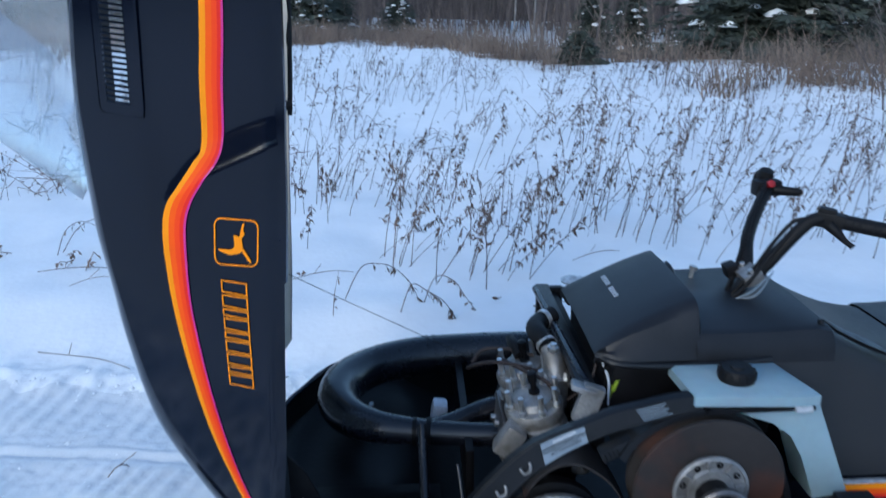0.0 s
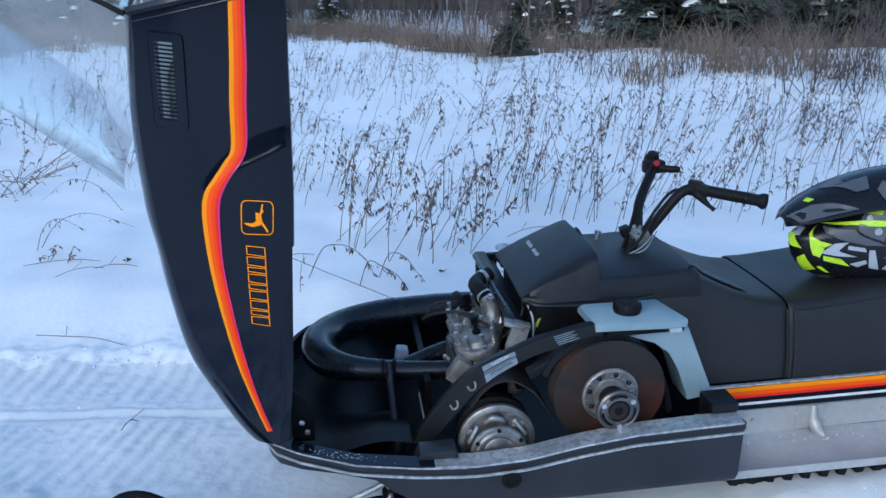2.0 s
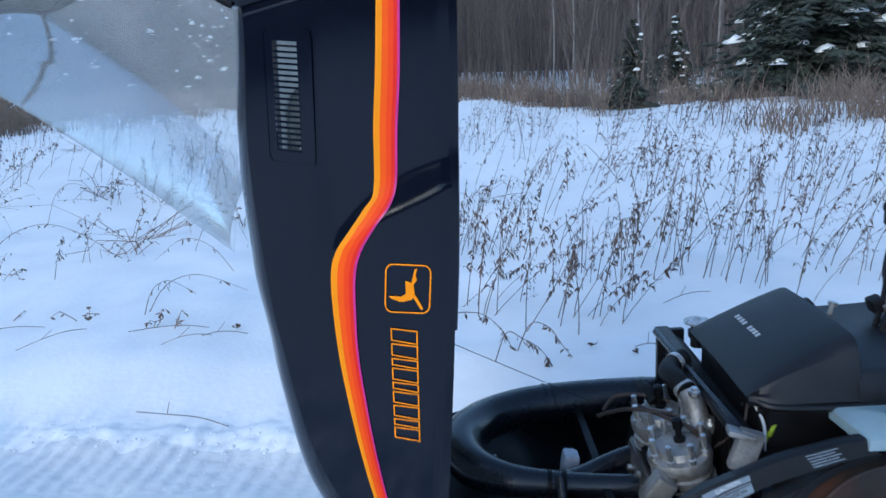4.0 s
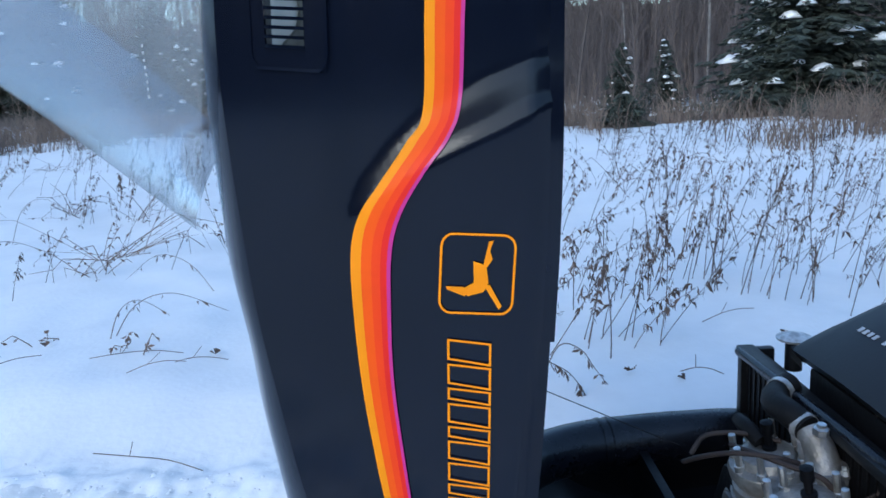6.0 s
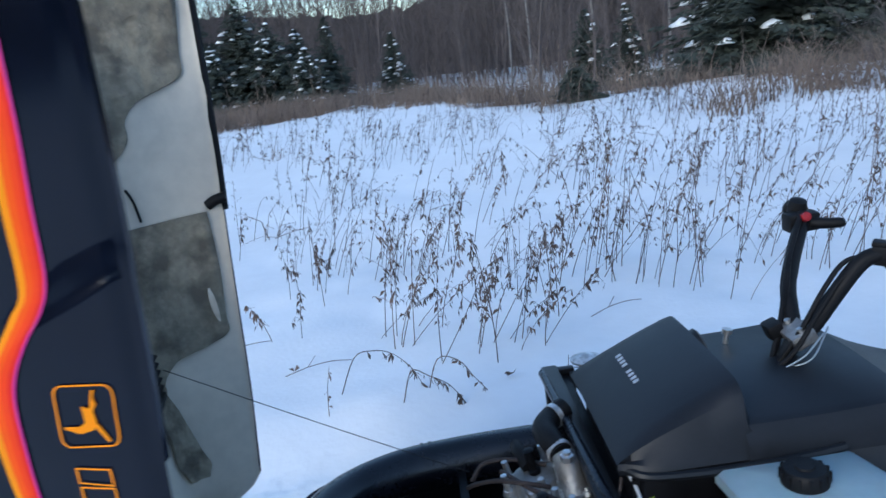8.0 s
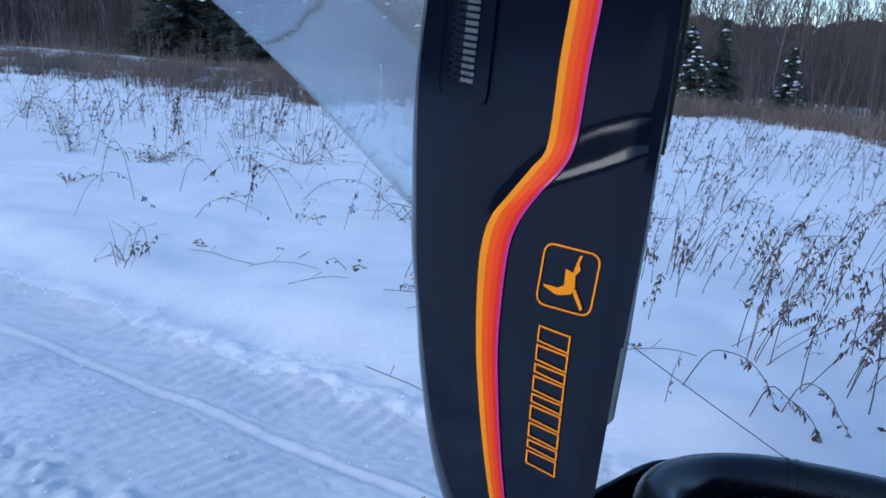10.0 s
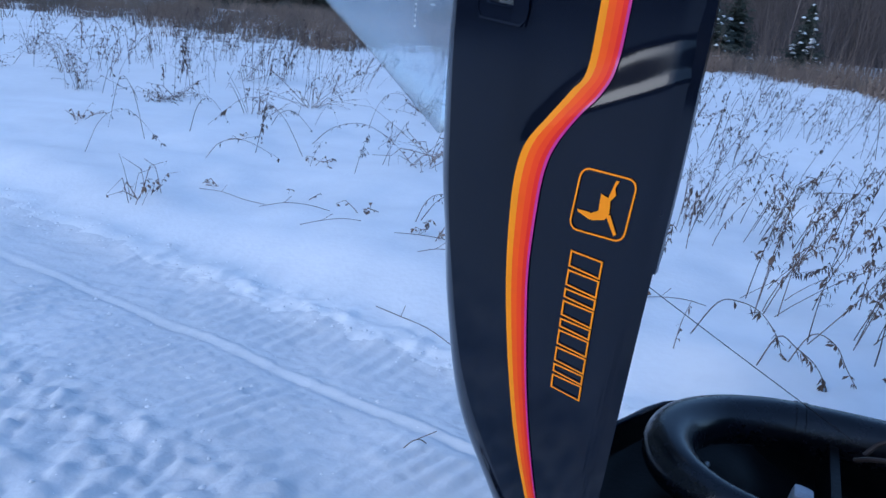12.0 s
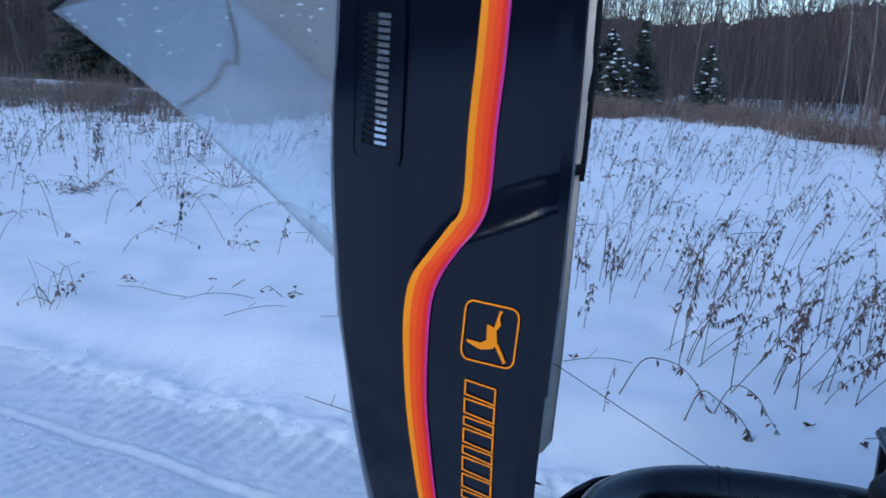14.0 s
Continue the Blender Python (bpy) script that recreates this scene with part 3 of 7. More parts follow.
# bits above the hood's top edge
part("windshield_mount", tube([(-0.475, 1.23, 1.418), (-0.45, 1.22, 1.450), (-0.36, 1.20, 1.468), (-0.30, 1.19, 1.478)], 0.006, 8), CHROME, hood, "bright windshield mounting rail")
part("windshield_mount", tube([(-0.475, 1.28, 1.418), (-0.44, 1.27, 1.455), (-0.34, 1.25, 1.475)], 0.005, 8), CHROME, hood)
part("rubber_knob", lathe([(0.004, -0.012), (0.020, -0.012), (0.026, 0.0), (0.022, 0.020), (0.012, 0.032), (0.002, 0.034)], (-0.385, 1.19, 1.440), (0.15, -0.25, 1), 20), RUBBER, hood, "black rubber knob")
part("hood_latch_cable", tube([(-0.38, 1.19, 1.465), (-0.33, 1.20, 1.50), (-0.25, 1.24, 1.52)], 0.006, 8), RUBBER, hood)

# -- windshield, hanging to the front of the tipped hood --


def hood_place(d, s, z):
    s = 0.80 * s if s > 0 else s
    cx = table(RIM_X, z) + LX * 0.54
    return Vector((cx - d * LY + s * LX, 1.65 + d * LX + s * LY, z))


def shield_surface():
    base, top = [], []
    for u in np.linspace(-1, 1, 61):
        a = abs(u)
        s = math.copysign(1, u)
        lift = 0.10 * smoothstep(-0.6, 0.9, u)
        if a > 0.5:
            f = (1 - a) / 0.5
            # wing: base runs down from the hood's corner, the edge arches out to the tip
            zb = 1.40 - 0.39 * f
            b = Vector((0, 0, lift)) + hood_place(0.29 + 0.052 * f ** 1.2, s * (0.446 - 0.165 * f ** 1.4), zb)
            e = Vector((0.29 + 0.472 * f ** 0.92, s * (0.446 - 0.129 * f), 1.405 + 0.082 * math.sin(math.pi * min(1, f * 1.02) ** 0.85) - 0.035 * f + lift * f))
        else:
            f = 1.0
            w = u / 0.5
            b = Vector((0, 0, lift)) + hood_place(0.342 + 0.03 * (1 - w * w), 0.281 * w, 1.01 - 0.03 * (1 - w * w))
            e = Vector((0.762 + 0.02 * (1 - w * w), 0.317 * w, 1.37 + 0.03 * (1 - w * w) + lift))
        base.append(b)
        cx = -0.183 + LX * 0.54
        e.y = 0.80 * e.y if e.y > 0 else e.y
        top.append(Vector((cx - e.x * LY + e.y * LX, 1.65 + e.x * LX + e.y * LY, e.z)))
    n = 14
    return [[b.lerp(t, k / n) + Vector((0, 0, 0.018 * math.sin(math.pi * k / n))) for b, t in zip(base, top)] for k in range(n + 1)]


grid = shield_surface()
shield = part("windshield", rings(grid, closed=False), CLEAR, sled, "scuffed clear plastic windshield with black edging", angle=80)
shield.visible_shadow = False
part("windshield_edging", tube([p for p in grid[-1]], 0.0055, 8, 1), RUBBER, shield, "black rubber edging of the windshield")
for k in range(8):
    p = grid[2][9] + Vector((-0.012, -0.004, -0.007 * k))
    part("lettering_bar", box(p, (0.0022, 0.0004, 0.0030), (0, 0, -25), 0), CHROME, shield, "tiny pale bar in place of lettering")

# tether from hood to engine
part("tether", tube([(-0.492, 1.927, 0.732), (-0.178, 1.855, 0.594), (0.137, 1.783, 0.460)], 0.0010, 5, 3), RUBBER, sled, "thin dark cord holding the hood")

# -- belly pan --
PAN_Y = [(-0.345, 0.25), (-0.335, 0.320), (-0.31, 0.370), (-0.24, 0.415), (-0.10, 0.468), (0.1, 0.488), (0.3, 0.500), (0.5, 0.510), (0.912, 0.515)]
PAN_TOP = [(-0.345, 0.330), (-0.30, 0.326), (-0.09, 0.305), (0.05, 0.291), (0.2, 0.285), (0.34, 0.296), (0.48, 0.326), (0.62, 0.344), (0.78, 0.350), (0.912, 0.354)]
PAN_LOW = [(-0.345, 0.262), (-0.335, 0.250), (-0.30, 0.244), (-0.14, 0.246), (-0.06, 0.240), (-0.03, 0.210), (0.02, 0.176), (0.06, 0.154), (0.10, 0.137), (0.19, 0.134), (0.30, 0.140), (0.49, 0.146), (0.912, 0.154)]
PAN_FAR = [(-0.345, 0.10), (-0.33, 0.15), (-0.30, 0.22), (-0.28, 0.275), (-0.25, 0.335), (-0.22, 0.37), (-0.10, 0.44), (0.1, 0.488), (0.3, 0.500), (0.5, 0.510), (0.912, 0.515)]


def pan_section(x, inset=0.0):
    w, t, b = table(PAN_Y, x) - inset, table(PAN_TOP, x), table(PAN_LOW, x) + inset * 0.8
    half = [(-w, t), (-w + 0.002, t - 0.022), (-w + 0.008, t - 0.030), (-w + 0.014, b + 0.03), (-w + 0.026, b + 0.006), (-w + 0.06, b), (-w * 0.4, b - 0.004), (0, b - 0.004)]
    k = (table(PAN_FAR, x) - inset) / w
    return [Vector((x, CY + y, z)) for y, z in half + [(-y * k, z) for y, z in half[-2::-1]]]


pan_x = [-0.345, -0.338, -0.325, -0.30, -0.27, -0.24, -0.2, -0.15, -0.1, -0.05, 0, 0.03, 0.06, 0.09, 0.15, 0.2, 0.26, 0.34, 0.42, 0.5, 0.6, 0.7, 0.8, 0.88, 0.912]
pan = part("belly_pan", rings([pan_section(x) for x in pan_x], closed=False), DULL, sled, "black belly pan with a worn bright rim strip")
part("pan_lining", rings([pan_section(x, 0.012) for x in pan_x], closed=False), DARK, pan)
bm = rings([pan_section(0.912), [p.lerp(Vector((0.912, CY, 0.26)), 0.999) for p in pan_section(0.912)]], closed=False)
part("pan_back", bm, DULL, pan)
bm = rings([pan_section(-0.345), [p.lerp(Vector((-0.352, CY, 0.315)), 0.999) for p in pan_section(-0.345)]], closed=False)
part("pan_front", bm, DULL, pan)


def rim_strip(x0, x1, y_in, z_off, h, w, mat, lab):
    xs = [x for x in np.linspace(x0, x1, 40)]
    loops = []
    for x in xs:
        yy, zz = CY - table(PAN_Y, x) + y_in, table(PAN_TOP, x) + z_off
        loops.append([Vector((x, yy - w, zz)), Vector((x, yy - w, zz + h)), Vector((x, yy, zz + h)), Vector((x, yy, zz))])
    return part("rim_strip", rings(loops), mat, pan, lab)


rim_strip(-0.335, 0.905, 0.0, -0.034, 0.007, 0.004, CHROME, "bright trim strip along the pan")
rim_strip(-0.335, 0.18, 0.0, -0.006, 0.004, 0.003, CHROME, "bright trim strip along the pan")
rim_strip(0.10, 0.905, 0.055, -0.004, 0.006, 0.058, CHROME, "worn bare metal ledge on the rim")
rim_strip(-0.335, 0.10, 0.045, -0.004, 0.006, 0.045, PAINT, "black ledge on the rim")
part("drain_hole", lathe([(0.005, -0.006), (0.018, -0.006), (0.026, 0.001), (0.026, 0.005), (0.018, 0.006), (0.016, 0.0), (0.002, -0.004)], (0.295, CY - 0.497, 0.235), (0, -1, -0.15), 20), RUBBER, pan, "black rubber plug")

# engine bay fittings: front bulkhead, cross bar, upright
hinge = part("hinge_bracket", prism([(-0.262, 0.30), (-0.205, 0.30), (-0.200, 0.365), (-0.225, 0.425), (-0.262, 0.470)], 1.345, 1.352, bevel=0.002), DARK, sled, "dark steel hinge bracket")
for x, z in ((-0.235, 0.36), (-0.222, 0.33)):
    part("hinge_bolt", lathe([(0.008, 0), (0.008, 0.006), (0.001, 0.007)], (x, 1.344, z), (0, -1, 0), 6), BOLT, hinge)
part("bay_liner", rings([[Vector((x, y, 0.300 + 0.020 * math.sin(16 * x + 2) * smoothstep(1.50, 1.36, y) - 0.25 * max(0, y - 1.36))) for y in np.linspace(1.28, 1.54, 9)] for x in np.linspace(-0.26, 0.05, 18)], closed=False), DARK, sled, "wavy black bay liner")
far_lip = [Vector((x, CY + table(PAN_FAR, x) - 0.006, table(PAN_TOP, x) + 0.004)) for x in np.linspace(-0.345, 0.3, 40)]
part("far_rim", tube(far_lip, 0.007, 8, 1), PAINT, pan, "glossy black far rim of the pan")
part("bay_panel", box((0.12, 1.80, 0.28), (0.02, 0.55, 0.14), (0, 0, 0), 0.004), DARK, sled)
part("bay_upright", tube([(0.015, 1.40, 0.25), (0.012, 1.50, 0.33), (0.010, 1.56, 0.40)], 0.011, 10), PIPE, sled, "black upright bar")
part("bay_upright", tube([(0.10, 1.42, 0.26), (0.09, 1.50, 0.33)], 0.003, 8, 1), STEEL, sled)
part("fluid_bottle", box((0.055, 1.72, 0.332), (0.040, 0.05, 0.075), (0, 8, 0), 0.012), material("cloudy_bottle_plastic", (0.34, 0.37, 0.43), 0.4, vary=0.3, scale=20), sled, "small translucent white bottle")
part("step_block", prism([(0.052, 0.279), (0.168, 0.279), (0.158, 0.312), (0.066, 0.312)], 1.222, 1.278, bevel=0.004), DULL, sled, "black plastic block")
part("step_block", box((0.875, 1.25, 0.370), (0.075, 0.08, 0.028), (0, 0, 0), 0.006), PLASTIC, sled, "black plastic block")

# -- exhaust --
exhaust = part("exhaust_pipe", tube([(0.30, 1.60, 0.345, 0.026), (0.19, 1.605, 0.340, 0.028), (0.08, 1.615, 0.342, 0.029), (-0.02, 1.625, 0.347, 0.033), (-0.10, 1.64, 0.352, 0.040), (-0.165, 1.685, 0.355, 0.048), (-0.200, 1.765, 0.355, 0.054), (-0.19, 1.865, 0.353, 0.057), (-0.125, 1.955, 0.350, 0.055), (-0.02, 2.010, 0.349, 0.056), (0.10, 2.030, 0.349, 0.056), (0.24, 2.035, 0.350, 0.056), (0.36, 2.035, 0.350, 0.052), (0.44, 2.03, 0.345, 0.03)], seg=24, steps=7), PIPE, sled, "fat black tuned exhaust pipe with a U bend")
part("exhaust_branch", tube([(0.27, 1.72, 0.365, 0.024), (0.18, 1.70, 0.358, 0.025), (0.08, 1.65, 0.347, 0.026), (0.02, 1.625, 0.345, 0.026)], seg=16), PIPE, exhaust)
for p, r in (((0.035, 2.022, 0.349), 0.0585), ((0.055, 2.024, 0.349), 0.0585)):
    part("pipe_clamp", lathe([(r - 0.004, -0.004), (r, -0.003), (r, 0.003), (r - 0.004, 0.004)], p, (1, 0.13, 0), 28), PIPE, exhaust)
for x, y, r in ((-0.005, 1.622, 0.034), (0.028, 1.620, 0.033)):
    part("pipe_clamp", lathe([(r - 0.004, -0.006), (r, -0.005), (r, 0.005), (r - 0.004, 0.006)], (x, y, 0.346), (1, -0.1, 0), 24), DARK, exhaust, "steel clamp band")
part("pipe_spring", tube([(-0.15, 1.74, 0.305), (-0.12, 1.84, 0.300)], 0.006, 8, 1), BOLT, exhaust)

# -- engine --
engine = part("engine_block", box((0.29, 1.64, 0.345), (0.17, 0.30, 0.11), (0, 14, 0), 0.012), DARK, sled, "grimy cast aluminium two-stroke engine")
TILT_M = pose(0.268, 1.62, 0.452, 4, -10, 0)


def eng(x, y, z):
    return TILT_M @ Vector((x, y, z))


UP = TILT_M.to_3x3() @ Vector((0, 0, 1))
for cyy in (-0.072, 0.072):
    part("cylinder", lathe([(0.058, -0.11), (0.060, -0.05), (0.066, -0.045), (0.066, -0.030), (0.060, -0.026), (0.060, -0.010)], eng(0, cyy, 0), UP, 26), CAST, engine)
    head = part("cylinder_head", lathe([(0.060, -0.012), (0.068, -0.010), (0.070, 0.004), (0.066, 0.012), (0.052, 0.016), (0.046, 0.030), (0.030, 0.036), (0.002, 0.038)], eng(0, cyy, 0), UP, 30), CAST, engine, "ribbed cast cylinder head with studs")
    part("spark_plug", lathe([(0.013, 0), (0.013, 0.012), (0.007, 0.014), (0.007, 0.034), (0.011, 0.036), (0.011, 0.058), (0.002, 0.060)], eng(0.005, cyy, 0.032), UP, 12), DARK, head)
    for k in range(8):
        a = radians(45 * k + 12)
        p = eng(0.057 * math.cos(a), cyy + 0.057 * math.sin(a), 0.010)
        part("head_stud", lathe([(0.0090, 0), (0.0090, 0.014), (0.0065, 0.015), (0.0065, 0.050), (0.001, 0.052)], p, UP, 8), BOLT, head)
    for k in range(4):
        part("cooling_fin", lathe([(0.058, -0.0022), (0.071, -0.0018), (0.071, 0.0018), (0.058, 0.0022)], eng(0, cyy, -0.050 - 0.014 * k), UP, 26), CAST, engine)
part("head_bridge", box(eng(0.0, 0.0, 0.004), (0.075, 0.05, 0.020), (4, -10, 0), 0.005), CAST, engine)
for dy in (-0.10, -0.02, 0.05, 0.12):
    part("crankcase_rib", box((0.225, 1.62 + dy, 0.350), (0.05, 0.014, 0.07), (0, 14, 0), 0.004), CAST, engine)
part("exhaust_flange", box((0.200, 1.615, 0.365), (0.014, 0.22, 0.060), (0, 14, 0), 0.004), STEEL, engine)
for dy in (-0.09, -0.03, 0.05, 0.1):
    part("flange_bolt", lathe([(0.008, 0), (0.008, 0.010), (0.001, 0.011)], (0.191, 1.61 + dy, 0.385 - 0.03 * (dy > 0)), (-1, 0, 0.2), 6), BOLT, engine)
thermo = part("thermostat_housing", tube([(0.322, 1.600, 0.42, 0.034), (0.330, 1.620, 0.475, 0.030), (0.328, 1.640, 0.515, 0.026), (0.322, 1.665, 0.538, 0.024)], seg=16), CAST, engine, "cast coolant outlet")
part("coolant_plug", lathe([(0.013, 0), (0.013, 0.012), (0.008, 0.014), (0.008, 0.02), (0.001, 0.02)], (0.322, 1.625, 0.548), (0, -0.1, 1), 6), BOLT, thermo)
part("side_outlet", tube([(0.322, 1.64, 0.50, 0.018), (0.35, 1.62, 0.485, 0.018), (0.375, 1.61, 0.47, 0.017)], seg=12), CAST, thermo)
flange = part("outlet_flange", lathe([(0.024, -0.004), (0.040, -0.004), (0.041, 0.004), (0.024, 0.006)], (0.330, 1.620, 0.475), (-0.05, 0.35, 1), 18), CAST, thermo)
for k in range(4):
    a = radians(90 * k + 30)
    part("flange_bolt", lathe([(0.0065, 0), (0.0065, 0.009), (0.004, 0.010), (0.004, 0.016), (0.001, 0.017)], (0.330 + 0.034 * math.cos(a), 1.618 + 0.034 * math.sin(a), 0.479 - 0.012 * math.sin(a)), (0, 0.3, 1), 6), BOLT, flange)
for pts, mat in (([(0.345, 1.55, 0.46), (0.365, 1.52, 0.50), (0.385, 1.50, 0.54), (0.40, 1.52, 0.575)], WIRE), ([(0.25, 1.545, 0.47), (0.235, 1.53, 0.43), (0.245, 1.50, 0.39)], WIRE), ([(0.405, 1.50, 0.585), (0.415, 1.47, 0.55), (0.412, 1.455, 0.50)], PALE), ([(0.415, 1.53, 0.59), (0.425, 1.49, 0.565), (0.43, 1.47, 0.52)], PALE)):
    part("engine_line", tube(pts, 0.0032, 7), mat, engine, "thin line in the engine bay")
hose = part("coolant_hose", tube([(0.318, 1.665, 0.540, 0.024), (0.305, 1.70, 0.552, 0.024), (0.300, 1.745, 0.552, 0.025), (0.318, 1.785, 0.552, 0.024), (0.355, 1.81, 0.560, 0.024)], seg=16), RUBBER, engine, "thick grey-black coolant hose")
for p, d in (((0.316, 1.672, 0.541), (-0.3, 1, 0.2)), ((0.330, 1.795, 0.554), (1, 0.7, 0.15))):
    part("hose_clamp", lathe([(0.0235, -0.006), (0.026, -0.006), (0.026, 0.006), (0.0235, 0.006)], p, d, 20), CHROME, hose)
for pts in ([(0.285, 1.62, 0.50), (0.24, 1.62, 0.515), (0.19, 1.66, 0.505), (0.15, 1.70, 0.48), (0.13, 1.74, 0.45)], [(0.29, 1.70, 0.50), (0.23, 1.72, 0.510), (0.17, 1.74, 0.50), (0.14, 1.73, 0.47)], [(0.33, 1.58, 0.44), (0.30, 1.56, 0.50), (0.25, 1.60, 0.512), (0.20, 1.70, 0.50)]):
    part("plug_wire", tube(pts, 0.0048, 8), WIRE, engine, "dull brown-black ignition wire")
part("plug_boot", tube([(0.255, 1.70, 0.50, 0.014), (0.245, 1.735, 0.512, 0.015), (0.24, 1.77, 0.515, 0.012)], seg=10), RUBBER, engine)
carb = part("carburettor", box((0.385, 1.60, 0.36), (0.07, 0.22, 0.08), (0, 10, 0), 0.012), DARK, engine, "dark carburettor body")
part("carb_bowl", lathe([(0.02, 0), (0.024, 0.01), (0.024, 0.05), (0.012, 0.055)], (0.37, 1.50, 0.36), (0, 0, -1), 16), CAST, carb)
part("mount_bracket", box((0.362, 1.425, 0.522), (0.048, 0.026, 0.088), (0, 17, -8), 0.006), CAST, engine, "cast aluminium bracket")
part("mount_bracket", box((0.349, 1.420, 0.562), (0.054, 0.034, 0.012), (0, 17, -8), 0.003), CAST, engine)
part("mount_bracket", box((0.206, 1.49, 0.400), (0.048, 0.05, 0.075), (0, 32, -8), 0.008), CAST, engine, "cast aluminium bracket")
part("pull_cord", tube([(0.425, 1.475, 0.50), (0.428, 1.465, 0.540), (0.442, 1.468, 0.560), (0.456, 1.475, 0.530)], 0.006, 8), material("yellow_green_tubing", (0.24, 0.34, 0.015), 0.4), engine, "yellow-green tubing")

# -- radiator --
radiator = part("radiator", box((0.385, 1.74, 0.44), (0.045, 0.60, 0.19), (0, 0, 0), 0.006), DARK, sled, "black radiator standing across the engine bay")
part("radiator_tank", box((0.364, 1.74, 0.543), (0.040, 0.62, 0.022), (0, 0, 0), 0.007), PLASTIC, radiator)
part("radiator_tank", box((0.385, 2.035, 0.45), (0.075, 0.022, 0.20), (0, 0, 0), 0.006), PLASTIC, radiator)
for k in range(22):
    part("radiator_fin", box((0.361, 1.50 + 0.024 * k, 0.44), (0.004, 0.004, 0.17), (0, 0, 0), 0), DARK, radiator)
part("radiator_tube", tube([(0.345, 2.03, 0.545), (0.35, 1.80, 0.550), (0.36, 1.52, 0.552), (0.375, 1.46, 0.53), (0.385, 1.45, 0.46)], 0.010, 10), PIPE, radiator)
neck = part("filler_neck", lathe([(0.018, -0.06), (0.018, 0.0), (0.022, 0.004)], (0.444, 1.985, 0.575), (0, 0, 1), 18), PLASTIC, radiator)
part("radiator_cap", lathe([(0.024, 0.0), (0.036, 0.004), (0.037, 0.009), (0.026, 0.014), (0.014, 0.018), (0.002, 0.019)], (0.444, 1.985, 0.578), (0, 0, 1), 24), CHROME, neck, "dull metal radiator cap")
for pts in ([(0.40, 1.55, 0.56), (0.43, 1.56, 0.53), (0.42, 1.54, 0.46)], [(0.41, 1.62, 0.58), (0.44, 1.58, 0.55), (0.46, 1.55, 0.48)], [(0.43, 1.66, 0.60), (0.45, 1.60, 0.57), (0.44, 1.53, 0.50), (0.45, 1.50, 0.43)], [(0.40, 1.90, 0.58), (0.43, 1.75, 0.60), (0.45, 1.62, 0.58)]):
    part("wiring", tube(pts, 0.004, 6), RUBBER, sled, "loose dark wiring")
part("wiring", tube([(0.425, 1.56, 0.575), (0.44, 1.53, 0.56), (0.445, 1.51, 0.52)], 0.003, 6), WHITE, sled, "pale wire")

# -- drive guard: a black strap that arches over both clutches --
STRAP_TOP = [(0.055, 0.275), (0.082, 0.319), (0.119, 0.371), (0.157, 0.415), (0.195, 0.455), (0.233, 0.485), (0.282, 0.509), (0.332, 0.528), (0.369, 0.544), (0.406, 0.557), (0.455, 0.568), (0.505, 0.580), (0.555, 0.586)]
STRAP_LOW = [(0.093, 0.250), (0.120, 0.284), (0.152, 0.323), (0.198, 0.377), (0.223, 0.406), (0.248, 0.428), (0.292, 0.460), (0.342, 0.488), (0.385, 0.507), (0.428, 0.520), (0.478, 0.534), (0.528, 0.547), (0.572, 0.553)]
st, sw = spline(STRAP_TOP, 4), spline(STRAP_LOW, 4)


def strap_at(k, v, y=0.0):
    """A place on the guard's face: k along it, v from its upper to its lower edge."""
    i = min(int(k), len(st) - 2)
    a, b = st[i] + (st[i + 1] - st[i]) * (k - i), sw[i] + (sw[i + 1] - sw[i]) * (k - i)
    q = a + (b - a) * v
    return Vector((q[0], 1.335 - 0.010 * v + y, q[1]))


loops = []
for k in range(len(st)):
    loops.append([strap_at(k, 0, 0.026) + Vector((0, 0, -0.003)), strap_at(k, 0, 0.004), strap_at(k, 0.08, -0.001), strap_at(k, 0.92, -0.001), strap_at(k, 1, 0.003), strap_at(k, 1, 0.012), strap_at(k, 0.1, 0.012), strap_at(k, 0.1, 0.026)])
guard = part("clutch_guard", rings(loops), PLASTIC, sled, "black arched clutch guard with warning labels")


def guard_label(k0, k1, v0, v1, mat, lab, off=-0.0022):
    rows = [[strap_at(k, v, off) for v in (v0, v1)] for k in np.linspace(k0, k1, 8)]
    return part("label", rings(rows, closed=False), mat, guard, lab)


def nearest(x):
    return min(range(len(st)), key=lambda k: abs((st[k][0] + sw[k][0]) / 2 - x))


k0, k1 = nearest(0.246), nearest(0.336)
tag = guard_label(k0, k1, 0.10, 0.88, LABEL, "silver warning label")
for v0, v1 in ((0.34, 0.40), (0.46, 0.50)):
    part("label_line", rings([[strap_at(k, v, -0.003) for v in (v0, v1)] for k in np.linspace(k0, k1, 8)], closed=False), DARK, tag)
k2, k3 = nearest(0.435), nearest(0.505)
tag2 = guard_label(k2, k3, 0.05, 0.80, PLASTIC, "faded warning label")
for r in range(5):
    v = 0.14 + 0.14 * r
    part("lettering_bar", rings([[strap_at(k, w, -0.003) for w in (v, v + 0.05)] for k in np.linspace(k2 + 0.2, k3 - 0.2 - (r % 2) * 0.6, 5)], closed=False), LABEL, tag2, "pale bar in place of small print")


